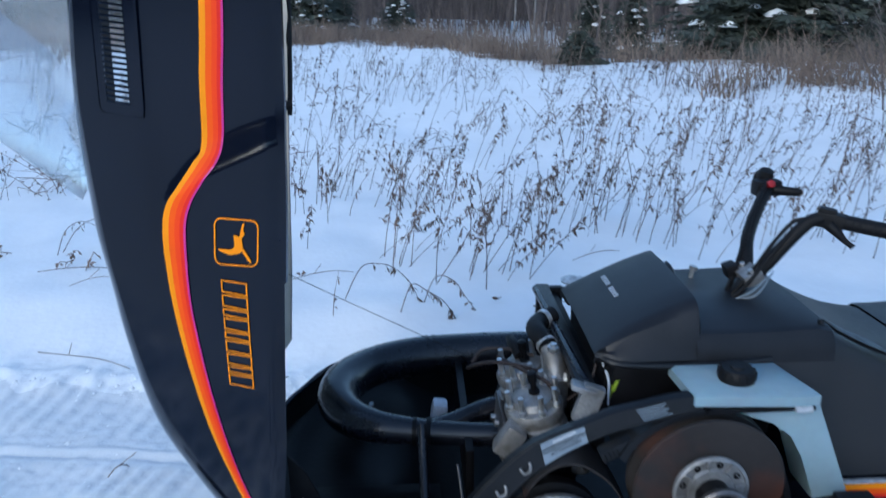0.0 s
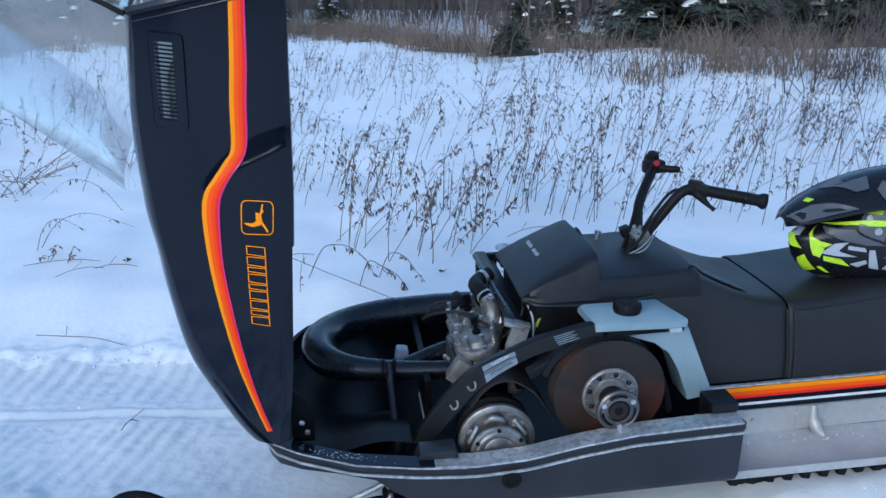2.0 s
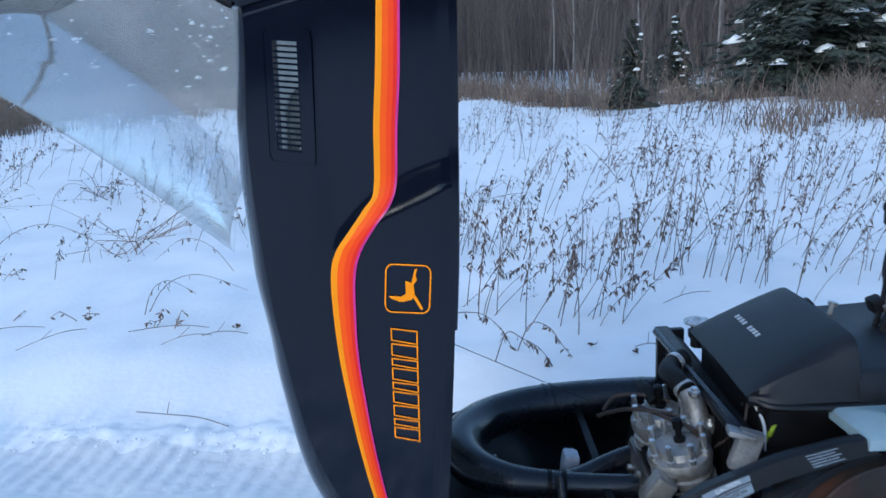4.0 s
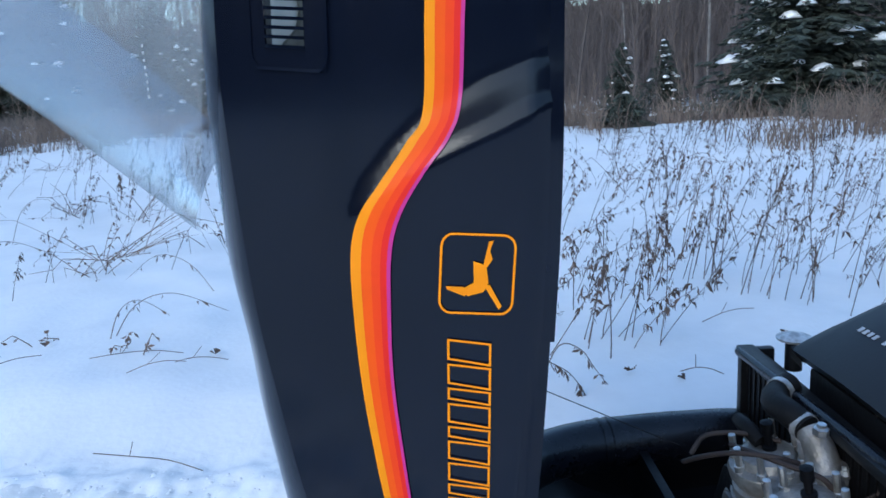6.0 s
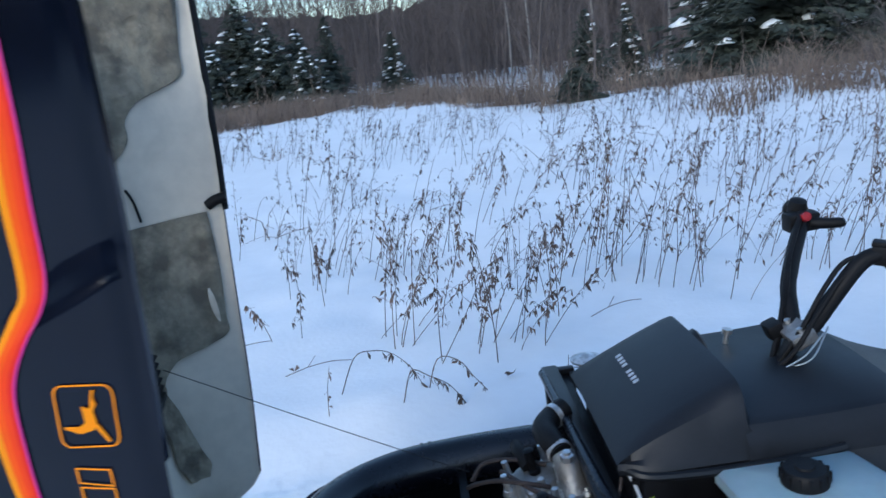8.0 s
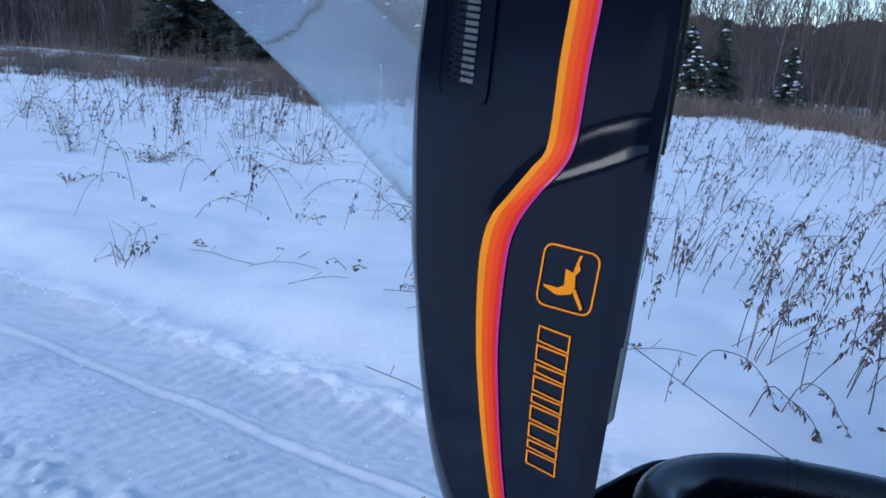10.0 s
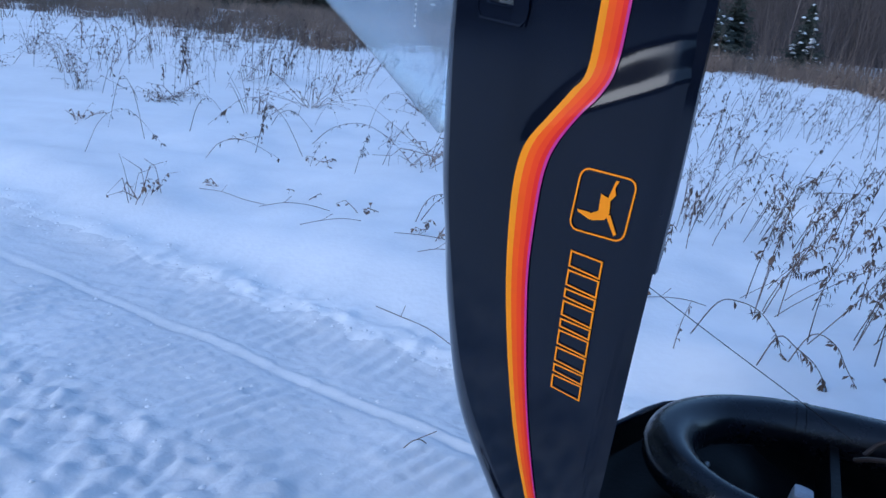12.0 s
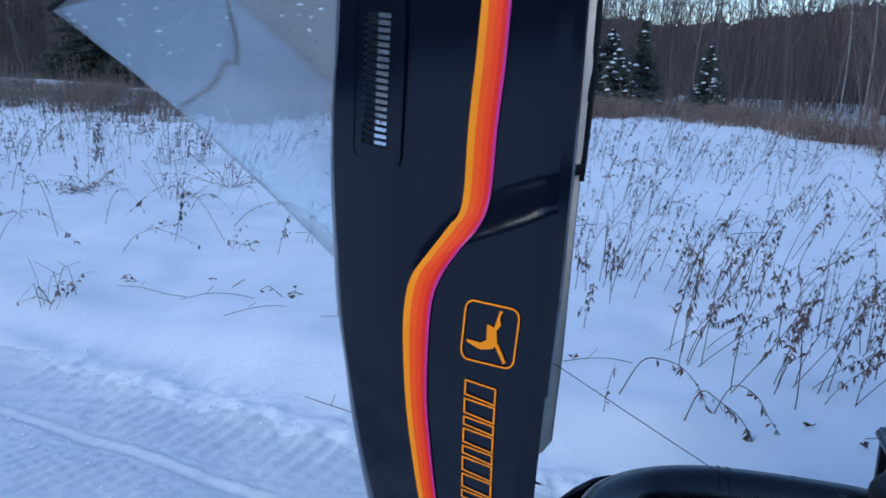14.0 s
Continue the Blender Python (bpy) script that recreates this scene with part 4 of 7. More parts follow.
def words(text, size, m, mat, parent, label=""):
    cu = bpy.data.curves.new("words", "FONT")
    cu.body, cu.size, cu.align_x, cu.align_y, cu.extrude = text, size, "CENTER", "CENTER", 0.0003
    tmp = bpy.data.objects.new("words", cu)
    scene.collection.objects.link(tmp)
    deps = bpy.context.evaluated_depsgraph_get()
    deps.update()
    me = bpy.data.meshes.new_from_object(tmp.evaluated_get(deps))
    bpy.data.objects.remove(tmp)
    me.transform(m)
    me.materials.clear()
    me.materials.append(mat)
    ob = new("lettering", me)
    ob.parent = parent
    if label:
        ob["label"] = label
    return ob


a, b = strap_at(k0, 0.5), strap_at(k1, 0.5)
ang = math.degrees(math.atan2(b.z - a.z, b.x - a.x))
for text, v, size in (("CAUTION", 0.22, 0.011), ("ATTENTION", 0.66, 0.012)):
    p = strap_at((k0 + k1) / 2 + 0.2, v, -0.0035)
    words(text, size, pose(p.x, p.y, p.z, 90, -ang, 0), WHITE if v < 0.5 else DARK, tag, "warning words")
for k, v in ((nearest(0.165), 0.55), (nearest(0.215), 0.55)):
    p = strap_at(k, v)
    part("hook", tube([p + Vector((-0.012, -0.002, 0.0)), p + Vector((-0.004, -0.008, -0.010)), p + Vector((0.007, -0.009, -0.004)), p + Vector((0.008, -0.007, 0.008)), p + Vector((0.006, -0.002, 0.012))], 0.0034, 8), CAST, guard, "small worn hook")
part("guard_joint", box((0.405, 1.342, 0.466), (0.075, 0.03, 0.028), (0, -27, 0), 0.005), PLASTIC, guard)
for k in range(4):
    part("joint_slot", box((0.380 + 0.008 * k, 1.3262, 0.452 + 0.004 * k), (0.003, 0.004, 0.018), (0, -27, 0), 0.001), DARK, guard)
# arch over the rear clutch
over = spline([(0.405, 0.455), (0.43, 0.495), (0.467, 0.524), (0.504, 0.543), (0.548, 0.554), (0.592, 0.556), (0.644, 0.541), (0.690, 0.508), (0.735, 0.445), (0.765, 0.375), (0.780, 0.310)], 4)
part("clutch_arch", rings([[Vector((q[0], 1.322, q[1])), Vector((q[0], 1.40, q[1])), Vector((q[0] + (0.60 - q[0]) * 0.07, 1.40, q[1] - 0.012)), Vector((q[0] + (0.60 - q[0]) * 0.07, 1.322, q[1] - 0.012))] for q in over]), PLASTIC, guard, "black arch over the rear clutch")
# curved shroud over the front clutch
inner_arc = spline([(0.215, 0.375), (0.246, 0.417), (0.274, 0.438), (0.299, 0.446), (0.330, 0.442), (0.361, 0.424), (0.393, 0.395), (0.422, 0.348), (0.445, 0.303)], 5)
part("belt_shroud", rings([[Vector((q[0], 1.322, q[1])), Vector((q[0], 1.44, q[1])), Vector((q[0], 1.44, q[1] - 0.006)), Vector((q[0], 1.322, q[1] - 0.006))] for q in inner_arc]), IRON, guard, "dark curved belt shroud")

# -- clutches --
DC = (0.278, 1.30, 0.285)
drive = part("drive_clutch", lathe([(0.01, -0.075), (0.098, -0.075), (0.104, -0.062), (0.104, -0.040), (0.080, -0.030), (0.030, -0.030)], DC, (0, -1, 0), 40), DARK, sled, "bare aluminium drive clutch with open spider")
part("clutch_ring", lathe([(0.082, -0.012), (0.098, -0.012), (0.104, -0.006), (0.104, 0.006), (0.098, 0.010), (0.088, 0.010), (0.084, 0.004)], DC, (0, -1, 0), 44), MACHINED, drive)
part("clutch_spider", lathe([(0.012, -0.02), (0.040, -0.02), (0.040, 0.040), (0.012, 0.040)], DC, (0, -1, 0), 24), STEEL, drive)
for k in range(3):
    a = radians(35 + 120 * k)
    part("clutch_arm", box((DC[0] + 0.066 * math.cos(a), 1.296, DC[2] + 0.066 * math.sin(a)), (0.050, 0.022, 0.020), (0, -math.degrees(a), 0), 0.005), MACHINED, drive)
    part("arm_pin", tube([(DC[0] + 0.078 * math.cos(a - 0.35), 1.279, DC[2] + 0.078 * math.sin(a - 0.35)), (DC[0] + 0.078 * math.cos(a + 0.35), 1.279, DC[2] + 0.078 * math.sin(a + 0.35))], 0.006, 10, 1), BOLT, drive)
    a = radians(95 + 120 * k)
    part("clutch_weight", tube([(DC[0] + 0.044 * math.cos(a - 0.5), 1.295, DC[2] + 0.044 * math.sin(a - 0.5)), (DC[0] + 0.068 * math.cos(a - 0.25), 1.280, DC[2] + 0.068 * math.sin(a - 0.25)), (DC[0] + 0.078 * math.cos(a + 0.1), 1.280, DC[2] + 0.078 * math.sin(a + 0.1)), (DC[0] + 0.066 * math.cos(a + 0.4), 1.290, DC[2] + 0.066 * math.sin(a + 0.4))], 0.0085, 10), MACHINED, drive)
FC = (0.277, 1.262, 0.270)
part("clutch_cover", lathe([(0.006, 0.004), (0.012, 0.010), (0.040, 0.010), (0.044, 0.007), (0.048, 0.010), (0.058, 0.010), (0.062, 0.006), (0.072, 0.006), (0.075, 0.002), (0.074, -0.008), (0.060, -0.014), (0.02, -0.014)], FC, (0, -1, 0), 48), MACHINED, drive, "machined aluminium clutch cover")
for k in range(6):
    a = radians(60 * k + 90)
    part("clutch_bolt", lathe([(0.0055, 0), (0.0055, 0.005), (0.001, 0.006)], (FC[0] + 0.067 * math.cos(a), 1.256, FC[2] + 0.067 * math.sin(a)), (0, -1, 0), 6), DARK, drive)
part("centre_bolt", lathe([(0.012, 0), (0.012, 0.010), (0.002, 0.012)], (FC[0], 1.255, FC[2]), (0, -1, 0), 6), STEEL, drive)

driven = part("driven_clutch", lathe([(0.02, -0.07), (0.15, -0.062), (0.155, -0.056), (0.152, -0.050), (0.10, -0.030), (0.10, -0.020), (0.153, -0.004), (0.156, 0.002), (0.153, 0.006), (0.11, 0.010), (0.070, 0.014), (0.02, 0.014)], (0.588, 1.305, 0.392), (0, -1, 0), 56), IRON, sled, "large rust-tinged driven clutch disc")
hub = part("clutch_hub", lathe([(0.030, 0.010), (0.074, 0.010), (0.078, 0.014), (0.077, 0.019), (0.071, 0.022), (0.069, 0.017), (0.048, 0.015), (0.045, 0.020), (0.040, 0.020)], (0.584, 1.302, 0.398), (0, -1, 0), 40), CAST, driven, "cast aluminium hub")
for k in range(8):
    a = radians(45 * k + 10)
    part("hub_rib", box((0.584 + 0.059 * math.cos(a), 1.284, 0.398 + 0.059 * math.sin(a)), (0.020, 0.008, 0.006), (0, -math.degrees(a), 0), 0.002), CAST, hub)
    a += radians(22)
    part("hub_hole", lathe([(0.007, 0), (0.007, 0.003), (0.004, 0.003), (0.003, 0.001)], (0.584 + 0.059 * math.cos(a), 1.287, 0.398 + 0.059 * math.sin(a)), (0, -1, 0), 10), DARK, hub)
part("clutch_shaft", lathe([(0.034, 0.0), (0.034, 0.030), (0.029, 0.034), (0.029, 0.075), (0.02, 0.075)], (0.586, 1.285, 0.392), (0, -1, 0), 28), DARK, hub)
collar = part("clutch_collar", lathe([(0.030, 0.0), (0.054, 0.0), (0.057, 0.004), (0.057, 0.012), (0.052, 0.016), (0.046, 0.013), (0.040, 0.016), (0.031, 0.016), (0.029, 0.008), (0.002, 0.008)], (0.582, 1.225, 0.392), (0, -1, 0), 36), STEEL, hub, "worn steel collar with bolts")
for k in range(3):
    a = radians(120 * k + 95)
    part("collar_slot", tube([(0.582 + 0.043 * math.cos(a + u), 1.2095, 0.392 + 0.043 * math.sin(a + u)) for u in (-0.55, -0.2, 0.2, 0.55)], 0.0036, 6), DARK, collar)
part("shaft_end", lathe([(0.025, 0), (0.025, 0.006), (0.012, 0.007), (0.010, 0.002), (0.001, 0.002)], (0.582, 1.216, 0.392), (0, -1, 0), 24), IRON, collar)
for k in range(3):
    a = radians(120 * k + 35)
    part("collar_bolt", lathe([(0.007, 0), (0.007, 0.006), (0.001, 0.007)], (0.582 + 0.044 * math.cos(a), 1.211, 0.392 + 0.044 * math.sin(a)), (0, -1, 0), 6), BOLT, collar)

# -- reservoir --
body = [(0.566, 0.548), (0.70, 0.551), (0.805, 0.553), (0.820, 0.545), (0.905, 0.342), (0.898, 0.332), (0.835, 0.322), (0.826, 0.330), (0.800, 0.430), (0.770, 0.482), (0.725, 0.516), (0.66, 0.532), (0.580, 0.538)]
tank = part("reservoir", prism(body, 1.345, 1.44, bevel=0.006), TANK, sled, "pale blue translucent plastic reservoir with a black cap")
bm = rings([[Vector((0.550, 1.325, z)), Vector((0.770, 1.312, z)), Vector((0.800, 1.318, z)), Vector((0.770, 1.455, z)), Vector((0.735, 1.475, z)), Vector((0.552, 1.475, z)), Vector((0.540, 1.46, z))] for z in (0.565, 0.570, 0.586)] + [[Vector((0.558, 1.335, 0.592)), Vector((0.768, 1.322, 0.592)), Vector((0.790, 1.328, 0.592)), Vector((0.762, 1.450, 0.592)), Vector((0.732, 1.465, 0.592)), Vector((0.558, 1.465, 0.592)), Vector((0.550, 1.455, 0.592))]])
part("reservoir_top", bm, TANK, tank)
part("reservoir_strap", prism([(0.60, 0.553), (0.79, 0.556), (0.79, 0.565), (0.58, 0.563), (0.57, 0.552)], 1.314, 1.46), DARK, tank)
part("strap_end", box((0.765, 1.312, 0.560), (0.035, 0.008, 0.012), (0, 0, 0), 0.002), CHROME, tank)
cap = part("reservoir_cap", lathe([(0.036, 0.0), (0.037, 0.006), (0.035, 0.022), (0.031, 0.026), (0.016, 0.027), (0.014, 0.030), (0.002, 0.030)], (0.655, 1.385, 0.592), (0, 0, 1), 28), RUBBER, tank, "black ribbed cap")
for k in range(14):
    a = 2 * math.pi * k / 14
    part("cap_rib", box((0.655 + 0.0365 * math.cos(a), 1.385 + 0.0365 * math.sin(a), 0.606), (0.004, 0.005, 0.018), (0, 0, math.degrees(a)), 0.001), RUBBER, cap)

# -- console (instrument cowl) --
TOPZ = [(0.385, 0.606), (0.40, 0.620), (0.45, 0.652), (0.53, 0.690), (0.590, 0.714), (0.605, 0.718)]


def cowl_section(x):
    zt = table(TOPZ, x)
    k = smoothstep(0.385, 0.45, x)
    zl = 0.600 - 0.002 * k
    prof = [(-0.215 + 0.02 * (1 - k), zl - 0.012), (-0.220 + 0.02 * (1 - k), zl), (-0.216 + 0.02 * (1 - k), zl + 0.010), (-0.205 + 0.02 * (1 - k), zl + 0.4 * (zt - zl)), (-0.19, zl + 0.82 * (zt - zl)), (-0.175, zl + 0.95 * (zt - zl)), (-0.155, zt), (-0.08, zt + 0.003), (0, zt + 0.004)]
    return [Vector((x, CY + y, z)) for y, z in prof + [(-y, z) for y, z in prof[-2::-1]]]


xs = [0.385, 0.388, 0.395, 0.41, 0.43, 0.46, 0.50, 0.54, 0.57, 0.59, 0.60, 0.606]
loops = [cowl_section(x) for x in xs]
loops.append([Vector((0.618 if p.z > 0.64 else 0.612, p.y, min(p.z, 0.64))) for p in loops[-1]])
console = part("console", rings(loops, closed=False), MOULD, sled, "black moulded plastic instrument console", angle=30)
bm = rings([loops[0], [Vector((0.40, p.y * 0.9 + CY * 0.1, p.z - 0.02)) for p in loops[0]]], closed=False)
part("console_front", bm, PLASTIC, console)
for k in range(9):
    if k != 4:
        yy = 1.790 - 0.0155 * k
        x = 0.474
        z = table(TOPZ, x) + 0.0045
        part("lettering_bar", box((x, yy, z), (0.012, 0.0085, 0.0012), (0, -28, 0), 0), PALE, console, "pale bar in place of lettering")
# lower edge of the console with its folded flange
part("console_flange", tube([(0.40, 1.485, 0.598), (0.43, 1.462, 0.592), (0.52, 1.456, 0.588), (0.62, 1.456, 0.588), (0.70, 1.456, 0.592), (0.76, 1.456, 0.598)], 0.008, 8), PLASTIC, console)


def deck_section(x):
    zt = table([(0.60, 0.655), (0.75, 0.655), (0.86, 0.660), (0.93, 0.648)], x)
    prof = [(-0.222, 0.588), (-0.222, 0.600), (-0.216, 0.625), (-0.200, zt - 0.006), (-0.185, zt), (0, zt + 0.004)]
    return [Vector((x, CY + y, z)) for y, z in prof + [(-y, z) for y, z in prof[-2::-1]]]


part("deck", rings([deck_section(x) for x in (0.60, 0.62, 0.68, 0.74, 0.80, 0.86, 0.90)], closed=False), MOULD, console, "black plastic deck behind the console", angle=30)
part("gauge", lathe([(0.040, 0), (0.042, 0.012), (0.036, 0.016), (0.002, 0.014)], (0.618, 1.74, 0.678), (1, 0, 0.3), 24), PLASTIC, console)
part("choke_knob", lathe([(0.006, 0), (0.006, 0.02), (0.011, 0.022), (0.011, 0.032), (0.002, 0.034)], (0.70, 1.80, 0.656), (0.2, 0, 1), 14), BOLT, console)
# near-black boxes for the shaded void under the console, and black skirt behind the reservoir
part("void_filler", box((0.60, 1.60, 0.50), (0.36, 0.28, 0.18), (0, 0, 0), 0.012), DARK, sled, "near-black box standing in for the shaded void under the console")
part("void_filler", box((0.43, 1.66, 0.50), (0.05, 0.36, 0.16), (0, 0, 0), 0.01), DARK, sled)

# -- handlebar --
bar = part("handlebar", tube([(0.80, 1.705, 0.690), (0.812, 1.74, 0.715), (0.835, 1.80, 0.760), (0.877, 1.86, 0.806), (0.915, 1.91, 0.838), (0.939, 1.95, 0.854), (0.956, 2.01, 0.860)], 0.0160, 12), RUBBER, sled, "black handlebar with rubber grips and levers")
part("handlebar_tube", tube([(0.80, 1.695, 0.690), (0.825, 1.69, 0.712), (0.873, 1.69, 0.772), (0.910, 1.69, 0.816), (0.935, 1.688, 0.836), (0.968, 1.680, 0.841), (0.995, 1.660, 0.838)], 0.0160, 12), RUBBER, bar)
grip = part("grip", tube([(0.985, 1.668, 0.838, 0.017), (1.01, 1.645, 0.836, 0.0175), (1.06, 1.597, 0.833, 0.0175), (1.098, 1.560, 0.830, 0.0175), (1.104, 1.554, 0.830, 0.022), (1.115, 1.544, 0.829, 0.022), (1.117, 1.542, 0.829, 0.004)], seg=16, steps=3), RUBBER, bar, "black ribbed rubber grip")
for k in range(9):
    p = Vector((1.01, 1.645, 0.836)).lerp(Vector((1.09, 1.568, 0.831)), k / 8)
    part("grip_rib", lathe([(0.0165, -0.003), (0.0185, 0), (0.0165, 0.003)], p, (0.77, -0.64, 0), 16), RUBBER, grip)
part("brake_perch", box((0.970, 1.676, 0.838), (0.062, 0.034, 0.038), (0, 6, -38), 0.006), RUBBER, bar)
part("switch_box", box((0.962, 1.682, 0.860), (0.040, 0.026, 0.012), (0, 6, -38), 0.004), RUBBER, bar)
part("brake_lever", tube([(0.958, 1.662, 0.832, 0.013), (0.972, 1.650, 0.818, 0.011), (0.988, 1.640, 0.800, 0.007), (1.000, 1.632, 0.790, 0.006), (1.004, 1.629, 0.786, 0.008)], seg=10), RUBBER, bar, "black brake lever")
part("grip", lathe([(0.014, -0.10), (0.0165, -0.10), (0.0165, -0.012), (0.022, -0.008), (0.022, 0.004), (0.016, 0.010), (0.002, 0.011)], (0.956, 2.02, 0.860), (0.2, 0.9, 0.05), 18), RUBBER, bar)
part("grip_end", lathe([(0.002, -0.02), (0.018, -0.016), (0.0215, 0.0), (0.018, 0.016), (0.002, 0.021)], (0.939, 1.965, 0.878), (0.1, -0.3, 1), 18), RUBBER, bar)
part("throttle_block", box((0.934, 1.940, 0.852), (0.070, 0.044, 0.042), (0, 0, 0), 0.009), RUBBER, bar)
part("throttle_lever", tube([(0.949, 1.925, 0.850, 0.013), (0.974, 1.910, 0.848, 0.012), (0.998, 1.900, 0.848, 0.011), (1.008, 1.897, 0.849, 0.008)], seg=10), RUBBER, bar, "black throttle thumb lever")
part("kill_switch", lathe([(0.006, 0), (0.010, 0.002), (0.010, 0.012), (0.002, 0.014)], (0.929, 1.915, 0.866), (0.1, -0.9, 0.4), 14), material("red_switch", (0.35, 0.012, 0.015), 0.4), bar, "red stop switch")
clamp = part("handlebar_clamp", box((0.802, 1.700, 0.700), (0.046, 0.075, 0.030), (0, -28, 0), 0.005), CAST, bar, "grey clamp block")
for dy in (-0.025, 0.025):
    part("clamp_bolt", lathe([(0.006, 0), (0.006, 0.008), (0.001, 0.009)], (0.797, 1.70 + dy, 0.714), (-0.4, 0, 1), 8), BOLT, clamp)
part("steering_post", tube([(0.76, 1.70, 0.62), (0.785, 1.70, 0.67), (0.80, 1.70, 0.695)], 0.016, 12), PLASTIC, bar)
part("switch_box", box((0.772, 1.735, 0.700), (0.030, 0.040, 0.034), (0, -20, 0), 0.006), RUBBER, bar)
for pts in ([(0.955, 1.69, 0.835), (0.90, 1.70, 0.832), (0.85, 1.69, 0.785), (0.80, 1.675, 0.72), (0.755, 1.68, 0.655)], [(0.94, 1.68, 0.830), (0.89, 1.685, 0.812), (0.83, 1.67, 0.75), (0.78, 1.66, 0.685), (0.745, 1.665, 0.65)], [(0.93, 1.93, 0.875), (0.86, 1.84, 0.815), (0.81, 1.76, 0.74), (0.765, 1.715, 0.655)], [(0.925, 1.92, 0.87), (0.845, 1.82, 0.80), (0.79, 1.74, 0.72), (0.75, 1.70, 0.652)]):
    part("cable", tube(pts, 0.005, 8), RUBBER, bar, "black control cable")
for pts in ([(0.83, 1.655, 0.712), (0.79, 1.645, 0.678), (0.75, 1.65, 0.655)], [(0.845, 1.665, 0.720), (0.80, 1.64, 0.672), (0.755, 1.655, 0.653)]):
    part("cable", tube(pts, 0.0018, 6), LABEL, bar, "pale wire")

# -- tunnel, running board and track --
tunnel = part("tunnel", prism([(0.80, 0.312), (2.35, 0.322), (2.35, 0.155), (0.88, 0.140), (0.80, 0.20)], 1.425, 1.935), PAINT, sled, "black tunnel with orange, red and white stripes")


def tunnel_line(z0, z1, x0, x1, mat, lab, y=1.4225):
    bm = bmesh.new()
    bm.faces.new([bm.verts.new(p) for p in ((x0, y, z0), (x1, y, z0 + 0.006), (x1, y, z1 + 0.006), (x0 - 0.014, y, z1))])
    part("stripe", bm, mat, tunnel, lab)


tunnel_line(0.285, 0.299, 0.925, 2.3, YELLOW, "yellow stripe")
tunnel_line(0.271, 0.285, 0.935, 2.3, ORANGE, "orange stripe")
tunnel_line(0.262, 0.271, 0.942, 2.3, RED, "red stripe")
tunnel_line(0.238, 0.247, 0.965, 2.3, WHITE, "white stripe")
part("trim_strip", prism([(0.90, 0.306), (2.3, 0.312), (2.3, 0.318), (0.90, 0.312)], 1.414, 1.424), CHROME, tunnel, "bright strip under the seat")
part("tunnel_plate", prism([(0.90, 0.140), (2.35, 0.150), (2.35, 0.226), (0.90, 0.222)], 1.417, 1.4235), ALU, tunnel, "bare aluminium side plate")
board = part("running_board", rings([[Vector((x, 1.418, 0.142)), Vector((x, 1.30, 0.136)), Vector((x, 1.235, 0.140)), Vector((x, 1.218, 0.164)), Vector((x, 1.206, 0.172)), Vector((x, 1.203, 0.150)), Vector((x, 1.235, 0.124)), Vector((x, 1.418, 0.130))] for x in np.linspace(0.89, 2.35, 12)]), ALU, sled, "bare aluminium running board dusted with snow")
part("gusset", box((1.265, 1.4145, 0.185), (0.095, 0.004, 0.076), (0, 0, 0), 0.001), ALU, board)
part("gusset", tube([(1.270, 1.413, 0.224, 0.008), (1.270, 1.411, 0.205, 0.013), (1.271, 1.408, 0.180, 0.016), (1.276, 1.398, 0.160, 0.019), (1.283, 1.388, 0.147, 0.015), (1.290, 1.372, 0.139, 0.006)], seg=14, steps=4), ALU, board, "pressed aluminium rib")
for x, z in ((1.22, 0.20), (1.31, 0.18), (1.245, 0.17), (1.50, 0.19), (1.08, 0.19)):
    part("rivet", lathe([(0.006, 0), (0.005, 0.003), (0.001, 0.004)], (x, 1.416, z), (0, -1, 0), 8), BOLT, board)
track = part("track_belt", prism([(0.95, 0.110), (2.3, 0.110), (2.42, 0.07), (2.40, 0.04), (2.30, 0.030), (1.05, 0.030), (0.95, 0.05)], 1.33, 1.99), RUBBER, sled, "black rubber drive track with lugs")
for k in range(26):
    x = 0.98 + 0.056 * k
    part("lug", box((x, 1.320, 0.072), (0.026, 0.04, 0.045), (0, 12, 0), 0.004), RUBBER, track)
for x in (1.0, 1.45, 1.9):
    part("idler_wheel", lathe([(0.005, -0.02), (0.035, -0.02), (0.04, 0), (0.035, 0.02), (0.005, 0.02)], (x, 1.325, 0.085), (0, -1, 0), 20), RUBBER, track)

# -- seat --


def seat_section(x, lift=0.0, grow=0.0):
    zt = table([(0.74, 0.640), (0.86, 0.660), (0.90, 0.648), (0.98, 0.604), (1.06, 0.568), (1.15, 0.546), (1.25, 0.544), (1.40, 0.557), (1.60, 0.578), (2.3, 0.63)], x) + lift
    zb = 0.316
    w = 0.250 + grow
    top = 0.186 + grow + 0.008 * smoothstep(1.0, 1.3, x)
    prof = [(-w, zb), (-w - 0.002, zb + 0.012), (-w + 0.004, zb + 0.08), (-top - 0.036, zt - 0.066), (-top - 0.024, zt - 0.026), (-top - 0.008, zt - 0.010), (-top + 0.024, zt - 0.002), (-0.08, zt), (0, zt + 0.001)]
    return [Vector((x, CY + y, z)) for y, z in prof + [(-y, z) for y, z in prof[-2::-1]]]


front_x = [0.745, 0.76, 0.82, 0.88, 0.93, 0.98, 1.03, 1.08, 1.13, 1.165, 1.176]
loops = [seat_section(x) for x in front_x]
loops[-1] = [p.lerp(Vector((1.176, CY, 0.44)), 0.008) for p in loops[-1]]
